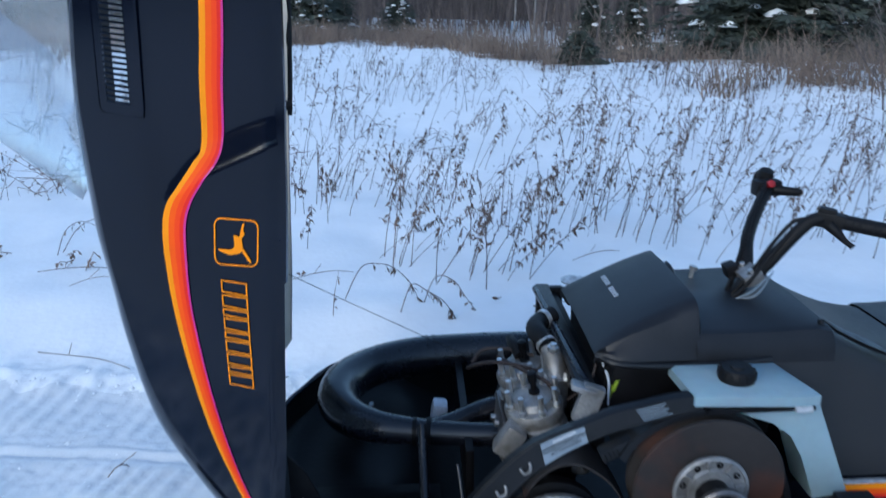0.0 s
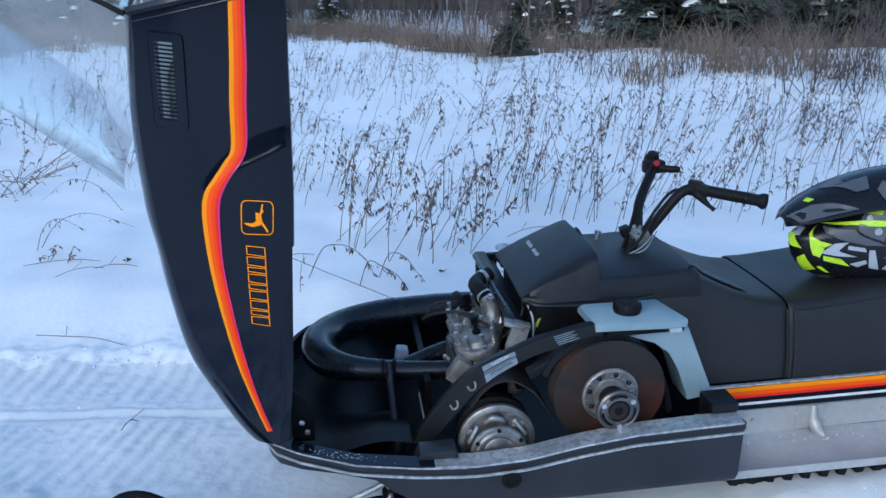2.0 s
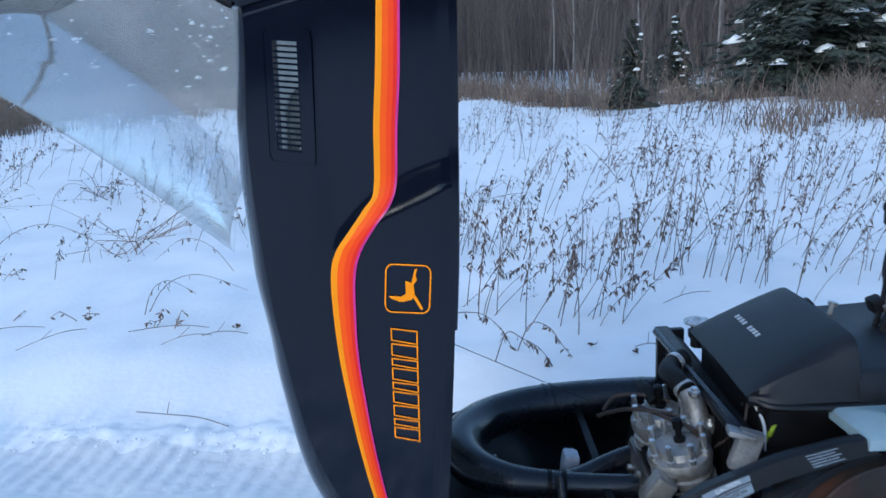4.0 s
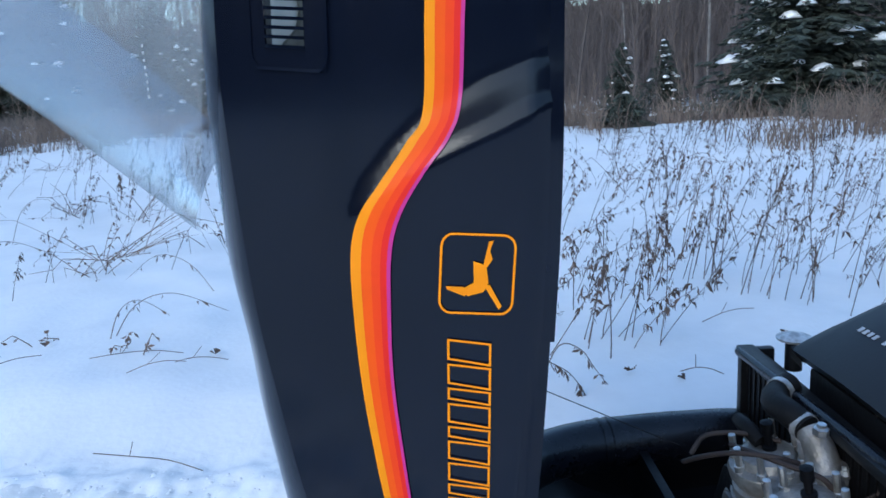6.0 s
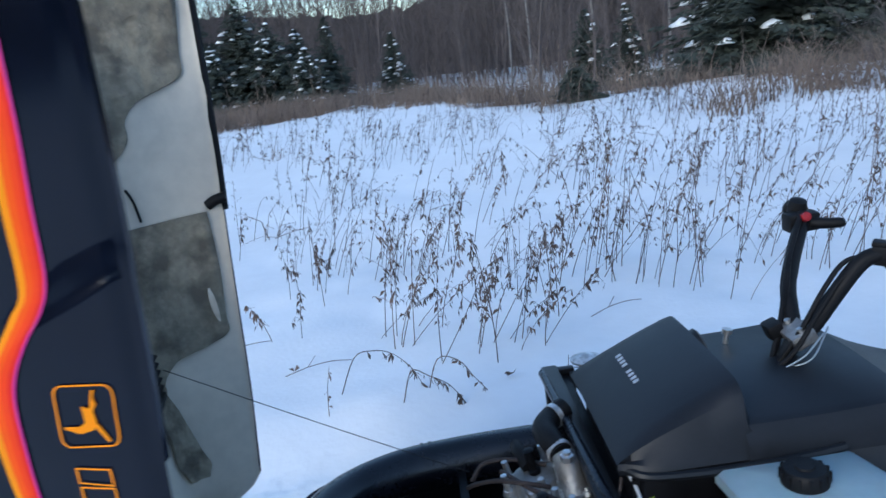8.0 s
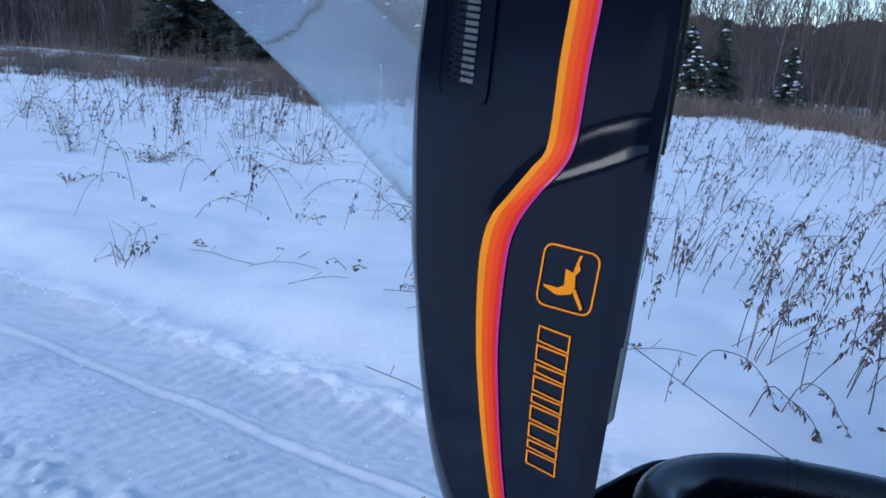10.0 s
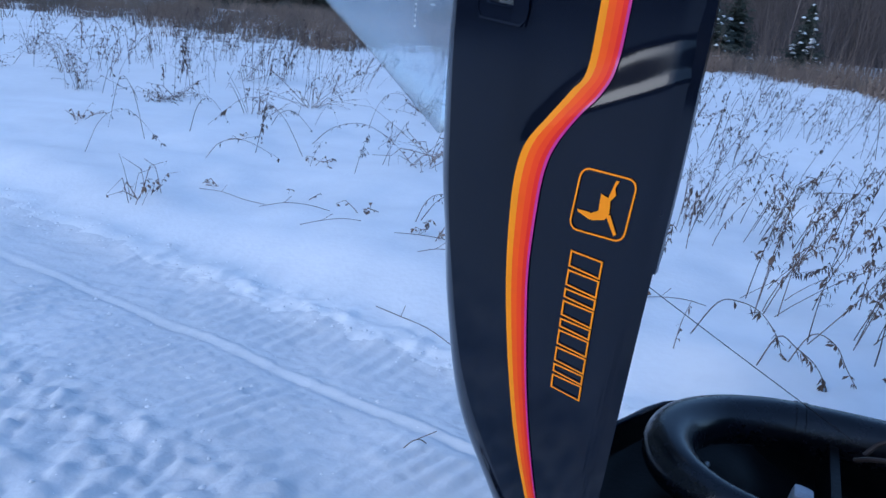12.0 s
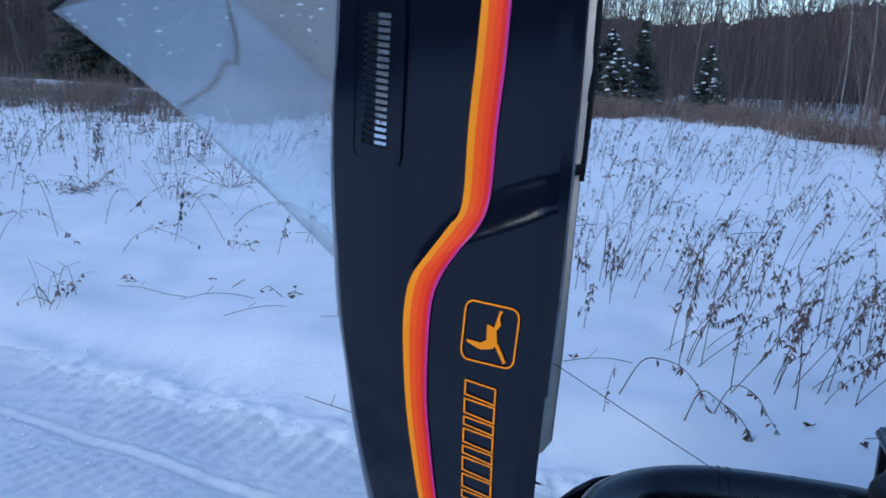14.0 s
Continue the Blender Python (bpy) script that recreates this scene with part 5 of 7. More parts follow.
# the front lower corner is cut back round the reservoir
for lp, x in zip(loops, front_x):
    cut = max(0.0, 0.90 - x)
    for i in (0, 1, 2, -1, -2, -3):
        lp[i].z = max(lp[i].z, 0.316 + cut * 1.7)
seat = part("seat", rings(loops, closed=False), VINYL, sled, "black vinyl seat with a padded rear cushion", angle=50)
bm = rings([loops[0], [p.lerp(Vector((0.745, CY, 0.55)), 0.99) for p in loops[0]]], closed=False)
part("seat_front", bm, VINYL, seat)
rear_x = [1.179, 1.186, 1.205, 1.24, 1.30, 1.4, 1.5, 1.6, 1.8, 2.0, 2.15, 2.25]
loops = [seat_section(x, 0.004, 0.006) for x in rear_x]
loops[0] = [p.lerp(Vector((1.179, CY, 0.44)), 0.014) for p in loops[0]]
loops[1] = [p.lerp(Vector((1.186, CY, 0.44)), 0.004) for p in loops[1]]
cushion = part("rear_cushion", rings(loops, closed=False), VINYL, seat, "padded rear cushion with piped seam", angle=50)
for x, g in ((1.172, 0.002), (1.192, 0.006)):
    part("piping", tube([p + Vector((0, -0.002, 0.001)) for p in seat_section(x, 0.003, g)[:5]], 0.0035, 6, 1), VINYL, seat)
part("piping", tube([seat_section(x, 0.005, 0.007)[4] + Vector((0, -0.001, 0.0)) for x in (1.194, 1.25, 1.32, 1.4, 1.5, 1.6, 1.8, 2.0, 2.2)], 0.0034, 6, 1), VINYL, seat)
part("strap_stud", box((0.885, 1.505, 0.655), (0.012, 0.010, 0.022), (0, 0, 0), 0.003), PLASTIC, seat)
def seat_top(x, y, off):
    """A place just above the front of the seat's top."""
    return Vector((x, y, table([(0.86, 0.660), (0.90, 0.648), (0.98, 0.604), (1.06, 0.568), (1.15, 0.546)], x) + off))


part("seat_label", rings([[seat_top(x, y, 0.0025) for y in (1.515, 1.59)] for x in np.linspace(0.93, 1.075, 8)], closed=False), material("dark_label", (0.028, 0.029, 0.031), 0.5, vary=0.2, scale=30), seat, "dark printed label on the seat")
for k in range(5):
    y = 1.522 + 0.0135 * k
    part("lettering_bar", rings([[seat_top(x, q, 0.0034) for q in (y, y + 0.004)] for x in np.linspace(0.945, 1.065 - 0.012 * (k % 2), 6)], closed=False), LABEL, seat, "pale bar in place of small print")

# -- skis --


def ski(y0):
    s = part("ski", rings([[Vector((x, y0 - 0.055, z)), Vector((x, y0 + 0.055, z)), Vector((x, y0 + 0.055, z + 0.012)), Vector((x, y0, z + 0.022)), Vector((x, y0 - 0.055, z + 0.012))] for x, z in ((0.42, 0.004), (0.35, 0.002), (0.1, 0.002), (-0.2, 0.002), (-0.42, 0.006), (-0.54, 0.028), (-0.64, 0.075), (-0.70, 0.125))]), DARK, sled, "black steel ski with a loop handle")
    part("ski_loop", tube([(-0.69, y0 - 0.04, 0.118), (-0.735, y0 - 0.035, 0.165), (-0.72, y0 + 0.0, 0.205), (-0.66, y0 + 0.02, 0.200), (-0.58, y0 + 0.02, 0.150), (-0.50, y0 + 0.01, 0.085), (-0.42, y0, 0.035)], 0.010, 10), RUBBER, s, "black rubber-coated loop")
    part("leaf_spring", rings([[Vector((x, y0 - 0.026, z)), Vector((x, y0 + 0.026, z)), Vector((x, y0 + 0.026, z + 0.010)), Vector((x, y0 - 0.026, z + 0.010))] for x, z in ((-0.36, 0.045), (-0.22, 0.085), (-0.05, 0.110), (0.08, 0.112), (0.22, 0.095), (0.35, 0.045))]), PAINT, s, "black leaf spring")
    sad = part("spring_saddle", box((0.02, y0, 0.128), (0.11, 0.075, 0.028), (0, 0, 0), 0.006), DARK, s)
    for dx in (-0.035, 0.035):
        for dy in (-0.03, 0.03):
            part("saddle_bolt", lathe([(0.010, 0), (0.010, 0.012), (0.006, 0.013), (0.006, 0.022), (0.001, 0.023)], (0.02 + dx, y0 + dy, 0.140), (0, 0, 1), 6), BOLT, sad)
    part("spindle", tube([(0.0, y0 + 0.01, 0.13), (0.01, y0 + 0.04, 0.20), (0.02, y0 + 0.06, 0.27)], 0.018, 12), DARK, s)
    part("shock_rod", tube([(-0.25, y0 - 0.01, 0.090), (-0.12, y0 + 0.0, 0.135), (0.0, y0 + 0.02, 0.175)], 0.009, 10), CHROME, s, "bright rod")
    part("shock_body", tube([(-0.28, y0 - 0.012, 0.080), (-0.16, y0 - 0.002, 0.122)], 0.020, 12, 1), RUBBER, s)


ski(1.30)

# ---- helmet on the seat ----
HX, HY, HZ = 1.543, 1.61, 0.560
helmet = thing("helmet", (HX, HY, HZ), "black, grey and neon yellow motocross helmet lying on the seat", "helmet")


def shell_point(a, b, grow=1.0):
    """A point of the helmet's shell: a round the upright axis (180 is the face), b up from the neck."""
    ca, sa = math.cos(radians(a)), math.sin(radians(a))
    h, w = math.sin(radians(b)), math.cos(radians(b))
    chin = smoothstep(-0.1, -0.9, ca) * smoothstep(0.62, 0.12, h)
    rx = 0.150 + 0.145 * chin
    return Vector((HX + grow * rx * w ** 0.7 * ca, HY + grow * 0.128 * w ** 0.8 * sa * (1 - 0.18 * chin), HZ + 0.140 - 0.020 * chin + grow * (0.160 - 0.018 * chin) * h))


loops = [[shell_point(a, b) for a in range(0, 360, 6)] for b in (-62, -55, -45, -32, -18, -5, 5, 10, 16, 22, 28, 35, 45, 55, 68, 80, 87)]
part("shell", rings(loops), SHELL, helmet, "glossy black helmet shell", angle=60)


def patch(poly, off, mat, name, lab=""):
    """A flat graphic that follows the shell; corners as (a, b)."""
    bm = bmesh.new()
    pts = []
    n = len(poly)
    for i in range(n):
        for k in range(4):
            pts.append((np.array(poly[i]) * (4 - k) + np.array(poly[(i + 1) % n]) * k) / 4)
    mid = np.mean(np.array(poly), axis=0)
    c = bm.verts.new(shell_point(*mid, off))
    ring1 = [bm.verts.new(shell_point(*(p * 0.5 + mid * 0.5), off)) for p in pts]
    ring2 = [bm.verts.new(shell_point(*p, off)) for p in pts]
    m = len(pts)
    for i in range(m):
        j = (i + 1) % m
        bm.faces.new((c, ring1[i], ring1[j]))
        bm.faces.new((ring1[i], ring2[i], ring2[j], ring1[j]))
    part(name, bm, mat, helmet, lab)


for poly in ([(166, 8), (183, 13), (201, -5), (183, -4)], [(195, 17), (192, 19), (223, 2), (219, -2)], [(206, 12), (219, -3), (216, -15), (211, -12)], [(218, -12), (228, -17), (232, -28), (218, -19)], [(192, -19), (203, -12), (209, -34), (184, -43)], [(211, -29), (215, -28), (219, -39), (216, -39)]):
    patch(poly, 1.012, NEON, "graphic", "neon yellow graphic")
for poly in ([(217, -9), (224, 3), (231, 4), (227, -5), (226, -13)], [(226, -6), (236, -15), (226, -13)], [(231, 0), (239, -4), (240, -9), (231, -5)], [(232, -24), (240, -19), (241, -24), (236, -29)], [(241, -7), (244, -7), (248, -34), (242, -31)], [(249, -18), (258, -12), (255, -16)], [(250, -33), (256, -19), (267, -11), (268, -16), (254, -35)], [(176, 15), (186, 16), (194, 10), (186, 9)]):
    patch(poly, 1.014, PALE, "graphic", "pale grey angular shape in place of lettering")
for poly in ([(200, 19), (229, 17), (250, -3), (239, -1), (220, 12)], [(202, -46), (218, -46), (210, -56), (190, -56)], [(290, 10), (320, 12), (325, 45), (300, 50)]):
    patch(poly, 1.011, GREY, "graphic", "grey angular graphic")
patch([(190, 20), (205, 22), (220, 24), (232, 25), (244, 24), (248, 18), (225, 21), (208, 20.5)], 1.018, NEON, "graphic", "neon yellow stripe")
patch([(220, 30), (237, 47), (246, 34), (249, 17), (248, 2), (233, 15)], 1.016, GREY, "graphic", "grey hinge plate")
patch([(223, 30), (224, 35), (236, 43), (238, 30)], 1.021, NEON, "graphic", "neon yellow graphic")
PEAK = [(-0.335, 0.205, 0.030), (-0.30, 0.235, 0.075), (-0.24, 0.272, 0.105), (-0.16, 0.306, 0.122), (-0.08, 0.328, 0.128), (0.0, 0.340, 0.125), (0.08, 0.345, 0.115)]


def peak_point(u, v, off=0.0):
    """u along the peak from its tip, v across it from -1 (near) to 1."""
    k = u * (len(PEAK) - 1)
    i = min(int(k), len(PEAK) - 2)
    x, z, w = [a + (b - a) * (k - i) for a, b in zip(PEAK[i], PEAK[i + 1])]
    drop = (0.020 + 0.085 * u) * abs(v) ** 2.2
    return Vector((HX + x, HY + v * (w + off), HZ + z - drop + off))


part("peak", rings([[peak_point(u, v) for v in np.linspace(-1, 1, 15)] + [peak_point(u, v) - Vector((0, 0, 0.008)) for v in np.linspace(1, -1, 15)] for u in np.linspace(0, 1, 14)]), SHELL, helmet, "black and grey peak of the helmet")
for poly, mat in (([(0.01, -0.48), (0.24, -0.50), (0.36, -0.70), (0.48, -0.97), (0.24, -0.97), (0.10, -0.97)], GREY), ([(0.42, -0.18), (0.48, -0.22), (0.62, -0.26), (0.58, -0.62), (0.50, -0.62)], GREY), ([(0.36, 0.08), (0.50, 0.20), (0.48, -0.20), (0.40, -0.16)], GREY), ([(0.86, -0.10), (0.86, -0.30), (0.82, -0.54), (0.72, -0.54)], GREY), ([(0.68, -0.50), (0.72, -0.66), (0.64, -0.90), (0.62, -0.68)], GREY), ([(0.22, -0.14), (0.26, -0.08), (0.28, -0.36), (0.24, -0.34)], NEON)):
    bm = bmesh.new()
    n = 5
    c = np.mean(np.array(poly), axis=0)
    pts = [np.array(poly[i]) * (1 - k / n) + np.array(poly[(i + 1) % len(poly)]) * k / n for i in range(len(poly)) for k in range(n)]
    vs = [bm.verts.new(peak_point(*p, 0.0025)) for p in pts]
    cv = bm.verts.new(peak_point(*c, 0.0025))
    for i in range(len(vs)):
        bm.faces.new((cv, vs[i], vs[(i + 1) % len(vs)]))
    part("graphic", bm, mat, helmet, "grey angular graphic" if mat is GREY else "neon yellow graphic")
patch([(248, 38), (272, 52), (266, 22), (250, 20)], 1.012, CREAM, "eye_port", "pale lining in the eye opening")
part("hinge_screw", lathe([(0.012, 0), (0.011, 0.004), (0.002, 0.005)], tuple(shell_point(243, 14, 1.018)), (-0.2, -1, 0.1), 16), BOLT, helmet)
part("hinge_screw", lathe([(0.010, 0), (0.009, 0.004), (0.002, 0.005)], tuple(shell_point(229, 27, 1.022)), (-0.2, -1, 0.1), 16), BOLT, helmet)

# ---- dry weeds ----


def weed_mesh(rng, height, kind):
    """Stem, branches and withered leaves as vertices and faces, standing on the origin."""
    vs, fs, ms = [], [], []

    def nearest_vertex(p):
        return min(range(len(vs)), key=lambda i: (vs[i][0] - p[0]) ** 2 + (vs[i][1] - p[1]) ** 2 + (vs[i][2] - p[2]) ** 2)

    def stalk(pts, r0, r1):
        n = len(pts)
        k0 = len(vs)
        root = nearest_vertex(pts[0]) if vs else None
        for i, p in enumerate(pts):
            r = r0 + (r1 - r0) * i / (n - 1)
            for a in range(3):
                u = a * 2.0944
                vs.append((p[0] + r * math.cos(u), p[1] + r * math.sin(u), p[2]))
        for i in range(n - 1):
            for a in range(3):
                b = (a + 1) % 3
                fs.append((k0 + i * 3 + a, k0 + i * 3 + b, k0 + i * 3 + 3 + b, k0 + i * 3 + 3 + a))
                ms.append(0)
        if root is not None:
            fs.append((root, k0, k0 + 1))
            ms.append(0)

    def leaf(p, size):
        root = nearest_vertex(p)
        k0 = len(vs)
        d = Vector((rng.uniform(-0.8, 0.8), rng.uniform(-0.8, 0.8), rng.uniform(-1.6, 0.1))).normalized()
        s = d.orthogonal().normalized() * size * rng.uniform(0.12, 0.22)
        m = Vector(p) + d * size * 0.55 + Vector((0, 0, -0.15 * size))
        e = Vector(p) + d * size + Vector((0, 0, -0.45 * size))
        vs.extend([tuple(m + s), tuple(e), tuple(m - s + Vector((0, 0, 0.2 * size)))])
        fs.append((root, k0, k0 + 1, k0 + 2))
        ms.append(1)

    lean = abs(rng.gauss(0.30, 0.38))
    way = rng.gauss(0.0, 0.75)
    bend = rng.uniform(-0.5, 0.9)
    thick = 0.0020 + 0.0017 * height

    def along(t, h=height, ln=lean, wy=way, bd=bend):
        s = ln * t + bd * t * t * 0.5
        return (h * s * math.cos(wy) * 0.8, h * s * math.sin(wy) * 0.8, h * t * (1 - 0.25 * ln * t))

    if kind == "arch":
        pts = [(height * (0.9 * t), 0.1 * height * math.sin(3 * t), height * (0.9 * math.sin(math.pi * (0.08 + 0.80 * t)))) for t in np.linspace(0, 1, 9)]
        pts = [(x * math.cos(way) - y * math.sin(way), x * math.sin(way) + y * math.cos(way), z - 0.2 * height) for x, y, z in pts]
        stalk(pts, thick, thick * 0.35)
        for k in range(rng.randint(4, 12)):
            p = pts[rng.randint(4, 8)]
            leaf(p, 0.03)
        return vs, fs, ms
    main = [along(t) for t in np.linspace(-0.04, 1, 7)]
    stalk(main, thick, thick * 0.35)
    for b in range(rng.randint(1, 6) if kind != "stick" else rng.randint(0, 2)):
        t0 = rng.uniform(0.35, 0.95)
        p = along(t0)
        ln = height * rng.uniform(0.10, 0.30)
        a = rng.uniform(0, 6.28)
        q = [(p[0] + ln * u * math.cos(a) * 0.6, p[1] + ln * u * math.sin(a) * 0.6, p[2] + ln * u * (0.8 - 0.7 * u * rng.uniform(0.4, 1.4))) for u in (0, 0.5, 1.0)]
        stalk(q, thick * 0.55, thick * 0.3)
        if kind == "leafy":
            for k in range(rng.randint(2, 6)):
                f = rng.random()
                leaf(tuple(np.array(q[1]) * (1 - f) + np.array(q[2]) * f), rng.uniform(0.010, 0.028))
        else:
            for k in range(rng.randint(1, 4)):
                leaf(q[2], rng.uniform(0.008, 0.02))
    if kind == "leafy":
        for k in range(rng.randint(13, 28)):
            leaf(along(rng.uniform(0.3, 1.0) ** 0.8), rng.uniform(0.013, 0.032))
    else:
        for k in range(rng.randint(2, 8)):
            leaf(along(rng.uniform(0.75, 1.0)), rng.uniform(0.008, 0.022))
    return vs, fs, ms


def weed_object(name, data):
    me = bpy.data.meshes.new(name)
    me.from_pydata(data[0], [], data[1])
    me.materials.append(STEM)
    me.materials.append(LEAF)
    me.polygons.foreach_set("material_index", data[2])
    return new(name, me)


rng = random.Random(11)
KINDS = ["leafy", "stick", "leafy", "plain", "arch", "leafy", "plain", "plain", "leafy", "arch", "plain", "stick"]
variants = [weed_mesh(rng, rng.uniform(0.28, 0.52), k) for k in KINDS for _ in range(2)]


def weed_density(x, y):
    """How thickly the weeds stand; bare along the trail and in drifts."""
    d = 0.22 + 1.1 * noise.noise(Vector((x * 0.8, y * 0.6, 2.2))) + 0.9 * noise.noise(Vector((x * 2.6, y * 2.0, 6.2)))
    return d * smoothstep(trail_edge(x) + 0.45, trail_edge(x) + 2.3, y) * (1 - 0.93 * smoothstep(-0.7, -1.2, x) * smoothstep(7.4, 6.0, y))


spots = []
tries = 0
while len(spots) < 1900 and tries < 90000:
    tries += 1
    y = 2.9 + 15.5 * rng.random() ** 1.3
    x = rng.uniform(-1.0, 1.0) * (2.2 + 0.85 * y)
    if y < crest(x) + 1.5 and rng.random() < weed_density(x, y):
        spots.append((x, y))
spots.sort(key=lambda p: p[1])
near_spots, rest = spots[:20], spots[20:]
masters = {}
for x, y in near_spots:
    k = rng.randrange(len(variants))
    m = pose(x, y, ground_z(x, y) - 0.01, 0, 0, rng.uniform(-45, 45)) @ Matrix.Scale(rng.uniform(0.7, 1.1), 4)
    if k not in masters:
        masters[k] = tagged(weed_object("dry_weed", variants[k]), {"leafy": "dead brown weed with withered leaves standing in snow", "stick": "bare dead weed stalk standing in snow", "plain": "thin dead weed with seed heads in snow", "arch": "bent dead weed stem arching over snow"}[KINDS[k // 2]], "weed", "dead weeds in the snow")
        masters[k].matrix_basis = m
    else:
        copy = copy_thing(masters[k], Matrix())
        copy.matrix_basis = m


def joined(name, items, mats, label, category):
    """One object of many scattered pieces; items of (vertices, faces, material numbers, pose)."""
    vv, ff, mm, off = [], [], [], 0
    for vs, fs, ms, m in items:
        a = np.array(vs) @ np.array(m.to_3x3()).T + np.array(m.translation)
        vv.append(a)
        ff.extend([tuple(i + off for i in f) for f in fs])
        mm.extend(ms)
        off += len(vs)
    me = bpy.data.meshes.new(name)
    me.from_pydata(np.concatenate(vv).tolist(), [], ff)
    for mt in mats:
        me.materials.append(mt)
    me.polygons.foreach_set("material_index", mm)
    if mats == [SNOW]:
        me.polygons.foreach_set("use_smooth", [True] * len(ff))
    return tagged(new(name, me), label, category, kind="stuff")


items = []
for x, y in rest:
    m = pose(x, y, ground_z(x, y) - 0.01, 0, 0, rng.uniform(-50, 50)) @ Matrix.Scale(rng.uniform(0.55, 1.15), 4)
    items.append((*variants[rng.randrange(len(variants))], m))
joined("weed_field", items, [STEM, LEAF], "countless dead brown weeds standing in the snowy field", "weeds")


# the tall red-brown clump behind the sled, and bowed stems at the trail's edge
def clump(cx, cy, n, spread, h):
    for k in range(n):
        x, y = cx + rng.gauss(0, spread), cy + rng.gauss(0, spread)
        data = weed_mesh(rng, h * rng.uniform(0.6, 1.1), "leafy")
        ob = tagged(weed_object("dry_weed", data), "tall leafy dead weed in a red-brown clump", "weed", "dead weeds in the snow")
        ob.matrix_basis = pose(x, y, ground_z(x, y) - 0.01, 0, 0, rng.uniform(-40, 40))


for q in ((0.28, 3.28, 11, 0.085, 0.52), (-0.18, 3.62, 4, 0.06, 0.50), (-0.07, 3.48, 4, 0.05, 0.52), (0.02, 3.75, 3, 0.08, 0.46), (0.46, 3.18, 3, 0.04, 0.42), (0.67, 3.72, 5, 0.08, 0.50), (1.0, 4.05, 6, 0.12, 0.56), (1.02, 4.75, 5, 0.15, 0.55), (1.66, 4.37, 7, 0.15, 0.58)):
    clump(*q)
for q in ((2.1, 3.9, 6, 0.16, 0.60), (1.35, 3.6, 4, 0.12, 0.50), (2.7, 4.4, 7, 0.2, 0.62), (1.9, 5.2, 6, 0.2, 0.6), (0.3, 4.5, 5, 0.2, 0.5), (-0.45, 4.4, 5, 0.2, 0.5), (-0.55, 3.75, 2, 0.06, 0.32), (3.3, 4.6, 6, 0.25, 0.62), (0.55, 5.4, 6, 0.25, 0.55)):
    clump(*q)
for q in ((2.4, 5.2, 8, 0.25, 0.62), (3.0, 5.7, 8, 0.3, 0.65), (3.7, 5.4, 8, 0.3, 0.68), (2.2, 6.3, 7, 0.3, 0.6), (1.4, 5.9, 6, 0.3, 0.58), (3.2, 6.7, 7, 0.35, 0.65), (4.1, 6.2, 8, 0.35, 0.7), (2.2, 3.35, 4, 0.12, 0.5), (1.75, 3.75, 4, 0.12, 0.5)):
    clump(*q)


for q in ((-7.4, 7.2, 9, 0.6, 0.62), (-5.0, 8.4, 8, 0.7, 0.55), (-8.6, 7.6, 9, 0.7, 0.70), (-6.0, 8.4, 9, 0.7, 0.65), (-10.5, 9.0, 12, 0.9, 0.75), (-8.2, 9.6, 12, 0.9, 0.70)):
    clump(*q)


def tussock(x, y, stems, length, rise):
    """A tangle of thin bent stems that fan out from one root, with a few withered heads."""
    vs, fs, ms = [(0.0, 0.0, -0.03)], [], []
    for k in range(stems):
        a = rng.gauss(0.1, 0.8) + (math.pi if rng.random() < 0.30 else 0.0)
        ln, steep = length * rng.uniform(0.4, 1.15), min(1.35, rise / length * rng.uniform(0.3, 2.2))
        x0, y0, sway = rng.gauss(0, 0.05), rng.gauss(0, 0.05), rng.uniform(-0.3, 0.3)
        kink, drop = rng.uniform(0.35, 0.95), rng.uniform(0.3, 2.2)
        pts, p = [], Vector((x0, y0, -0.02))
        for t in np.linspace(0, 1, 7):
            pts.append(p.copy())
            tilt = steep - (drop if t > kink else 0.25 * t)
            p += Vector((math.cos(tilt) * math.cos(a + sway * t), math.cos(tilt) * math.sin(a + sway * t), math.sin(tilt))) * (ln / 6)
            p.z = max(p.z, 0.006)
        r = rng.uniform(0.0018, 0.0036)
        k0 = first = len(vs)
        fs.append((0, k0, k0 + 1))
        ms.append(0)
        for i, p in enumerate(pts):
            rr = r * (1 - 0.09 * i)
            vs.extend([tuple(p + Vector((rr * math.cos(u), rr * 0.6 * math.sin(u), rr * math.sin(u)))) for u in (0.5, 2.6, 4.7)])
        for i in range(6):
            for c in range(3):
                d = (c + 1) % 3
                fs.append((k0 + i * 3 + c, k0 + i * 3 + d, k0 + i * 3 + 3 + d, k0 + i * 3 + 3 + c))
                ms.append(0)
        for j in range(rng.choice((0, 1, 2, 3, 7))):
            at = rng.randint(2, 6)
            p = pts[at]
            d = Vector((rng.uniform(-1, 1), rng.uniform(-1, 1), rng.uniform(-1.2, 0.2))).normalized() * rng.uniform(0.016, 0.042)
            w = d.orthogonal().normalized() * rng.uniform(0.004, 0.008)
            k0 = len(vs)
            vs.extend([tuple(p + d * 0.5 + w), tuple(p + d), tuple(p + d * 0.55 - w)])
            fs.append((first + at * 3, k0, k0 + 1, k0 + 2))
            ms.append(1)
    ob = tagged(weed_object("dry_weed", (vs, fs, ms)), "tangled tussock of bent dead stems on the snow", "weed", "dead weeds in the snow")
    ob.matrix_basis = Matrix.Translation((x, y, ground_z(x, y)))


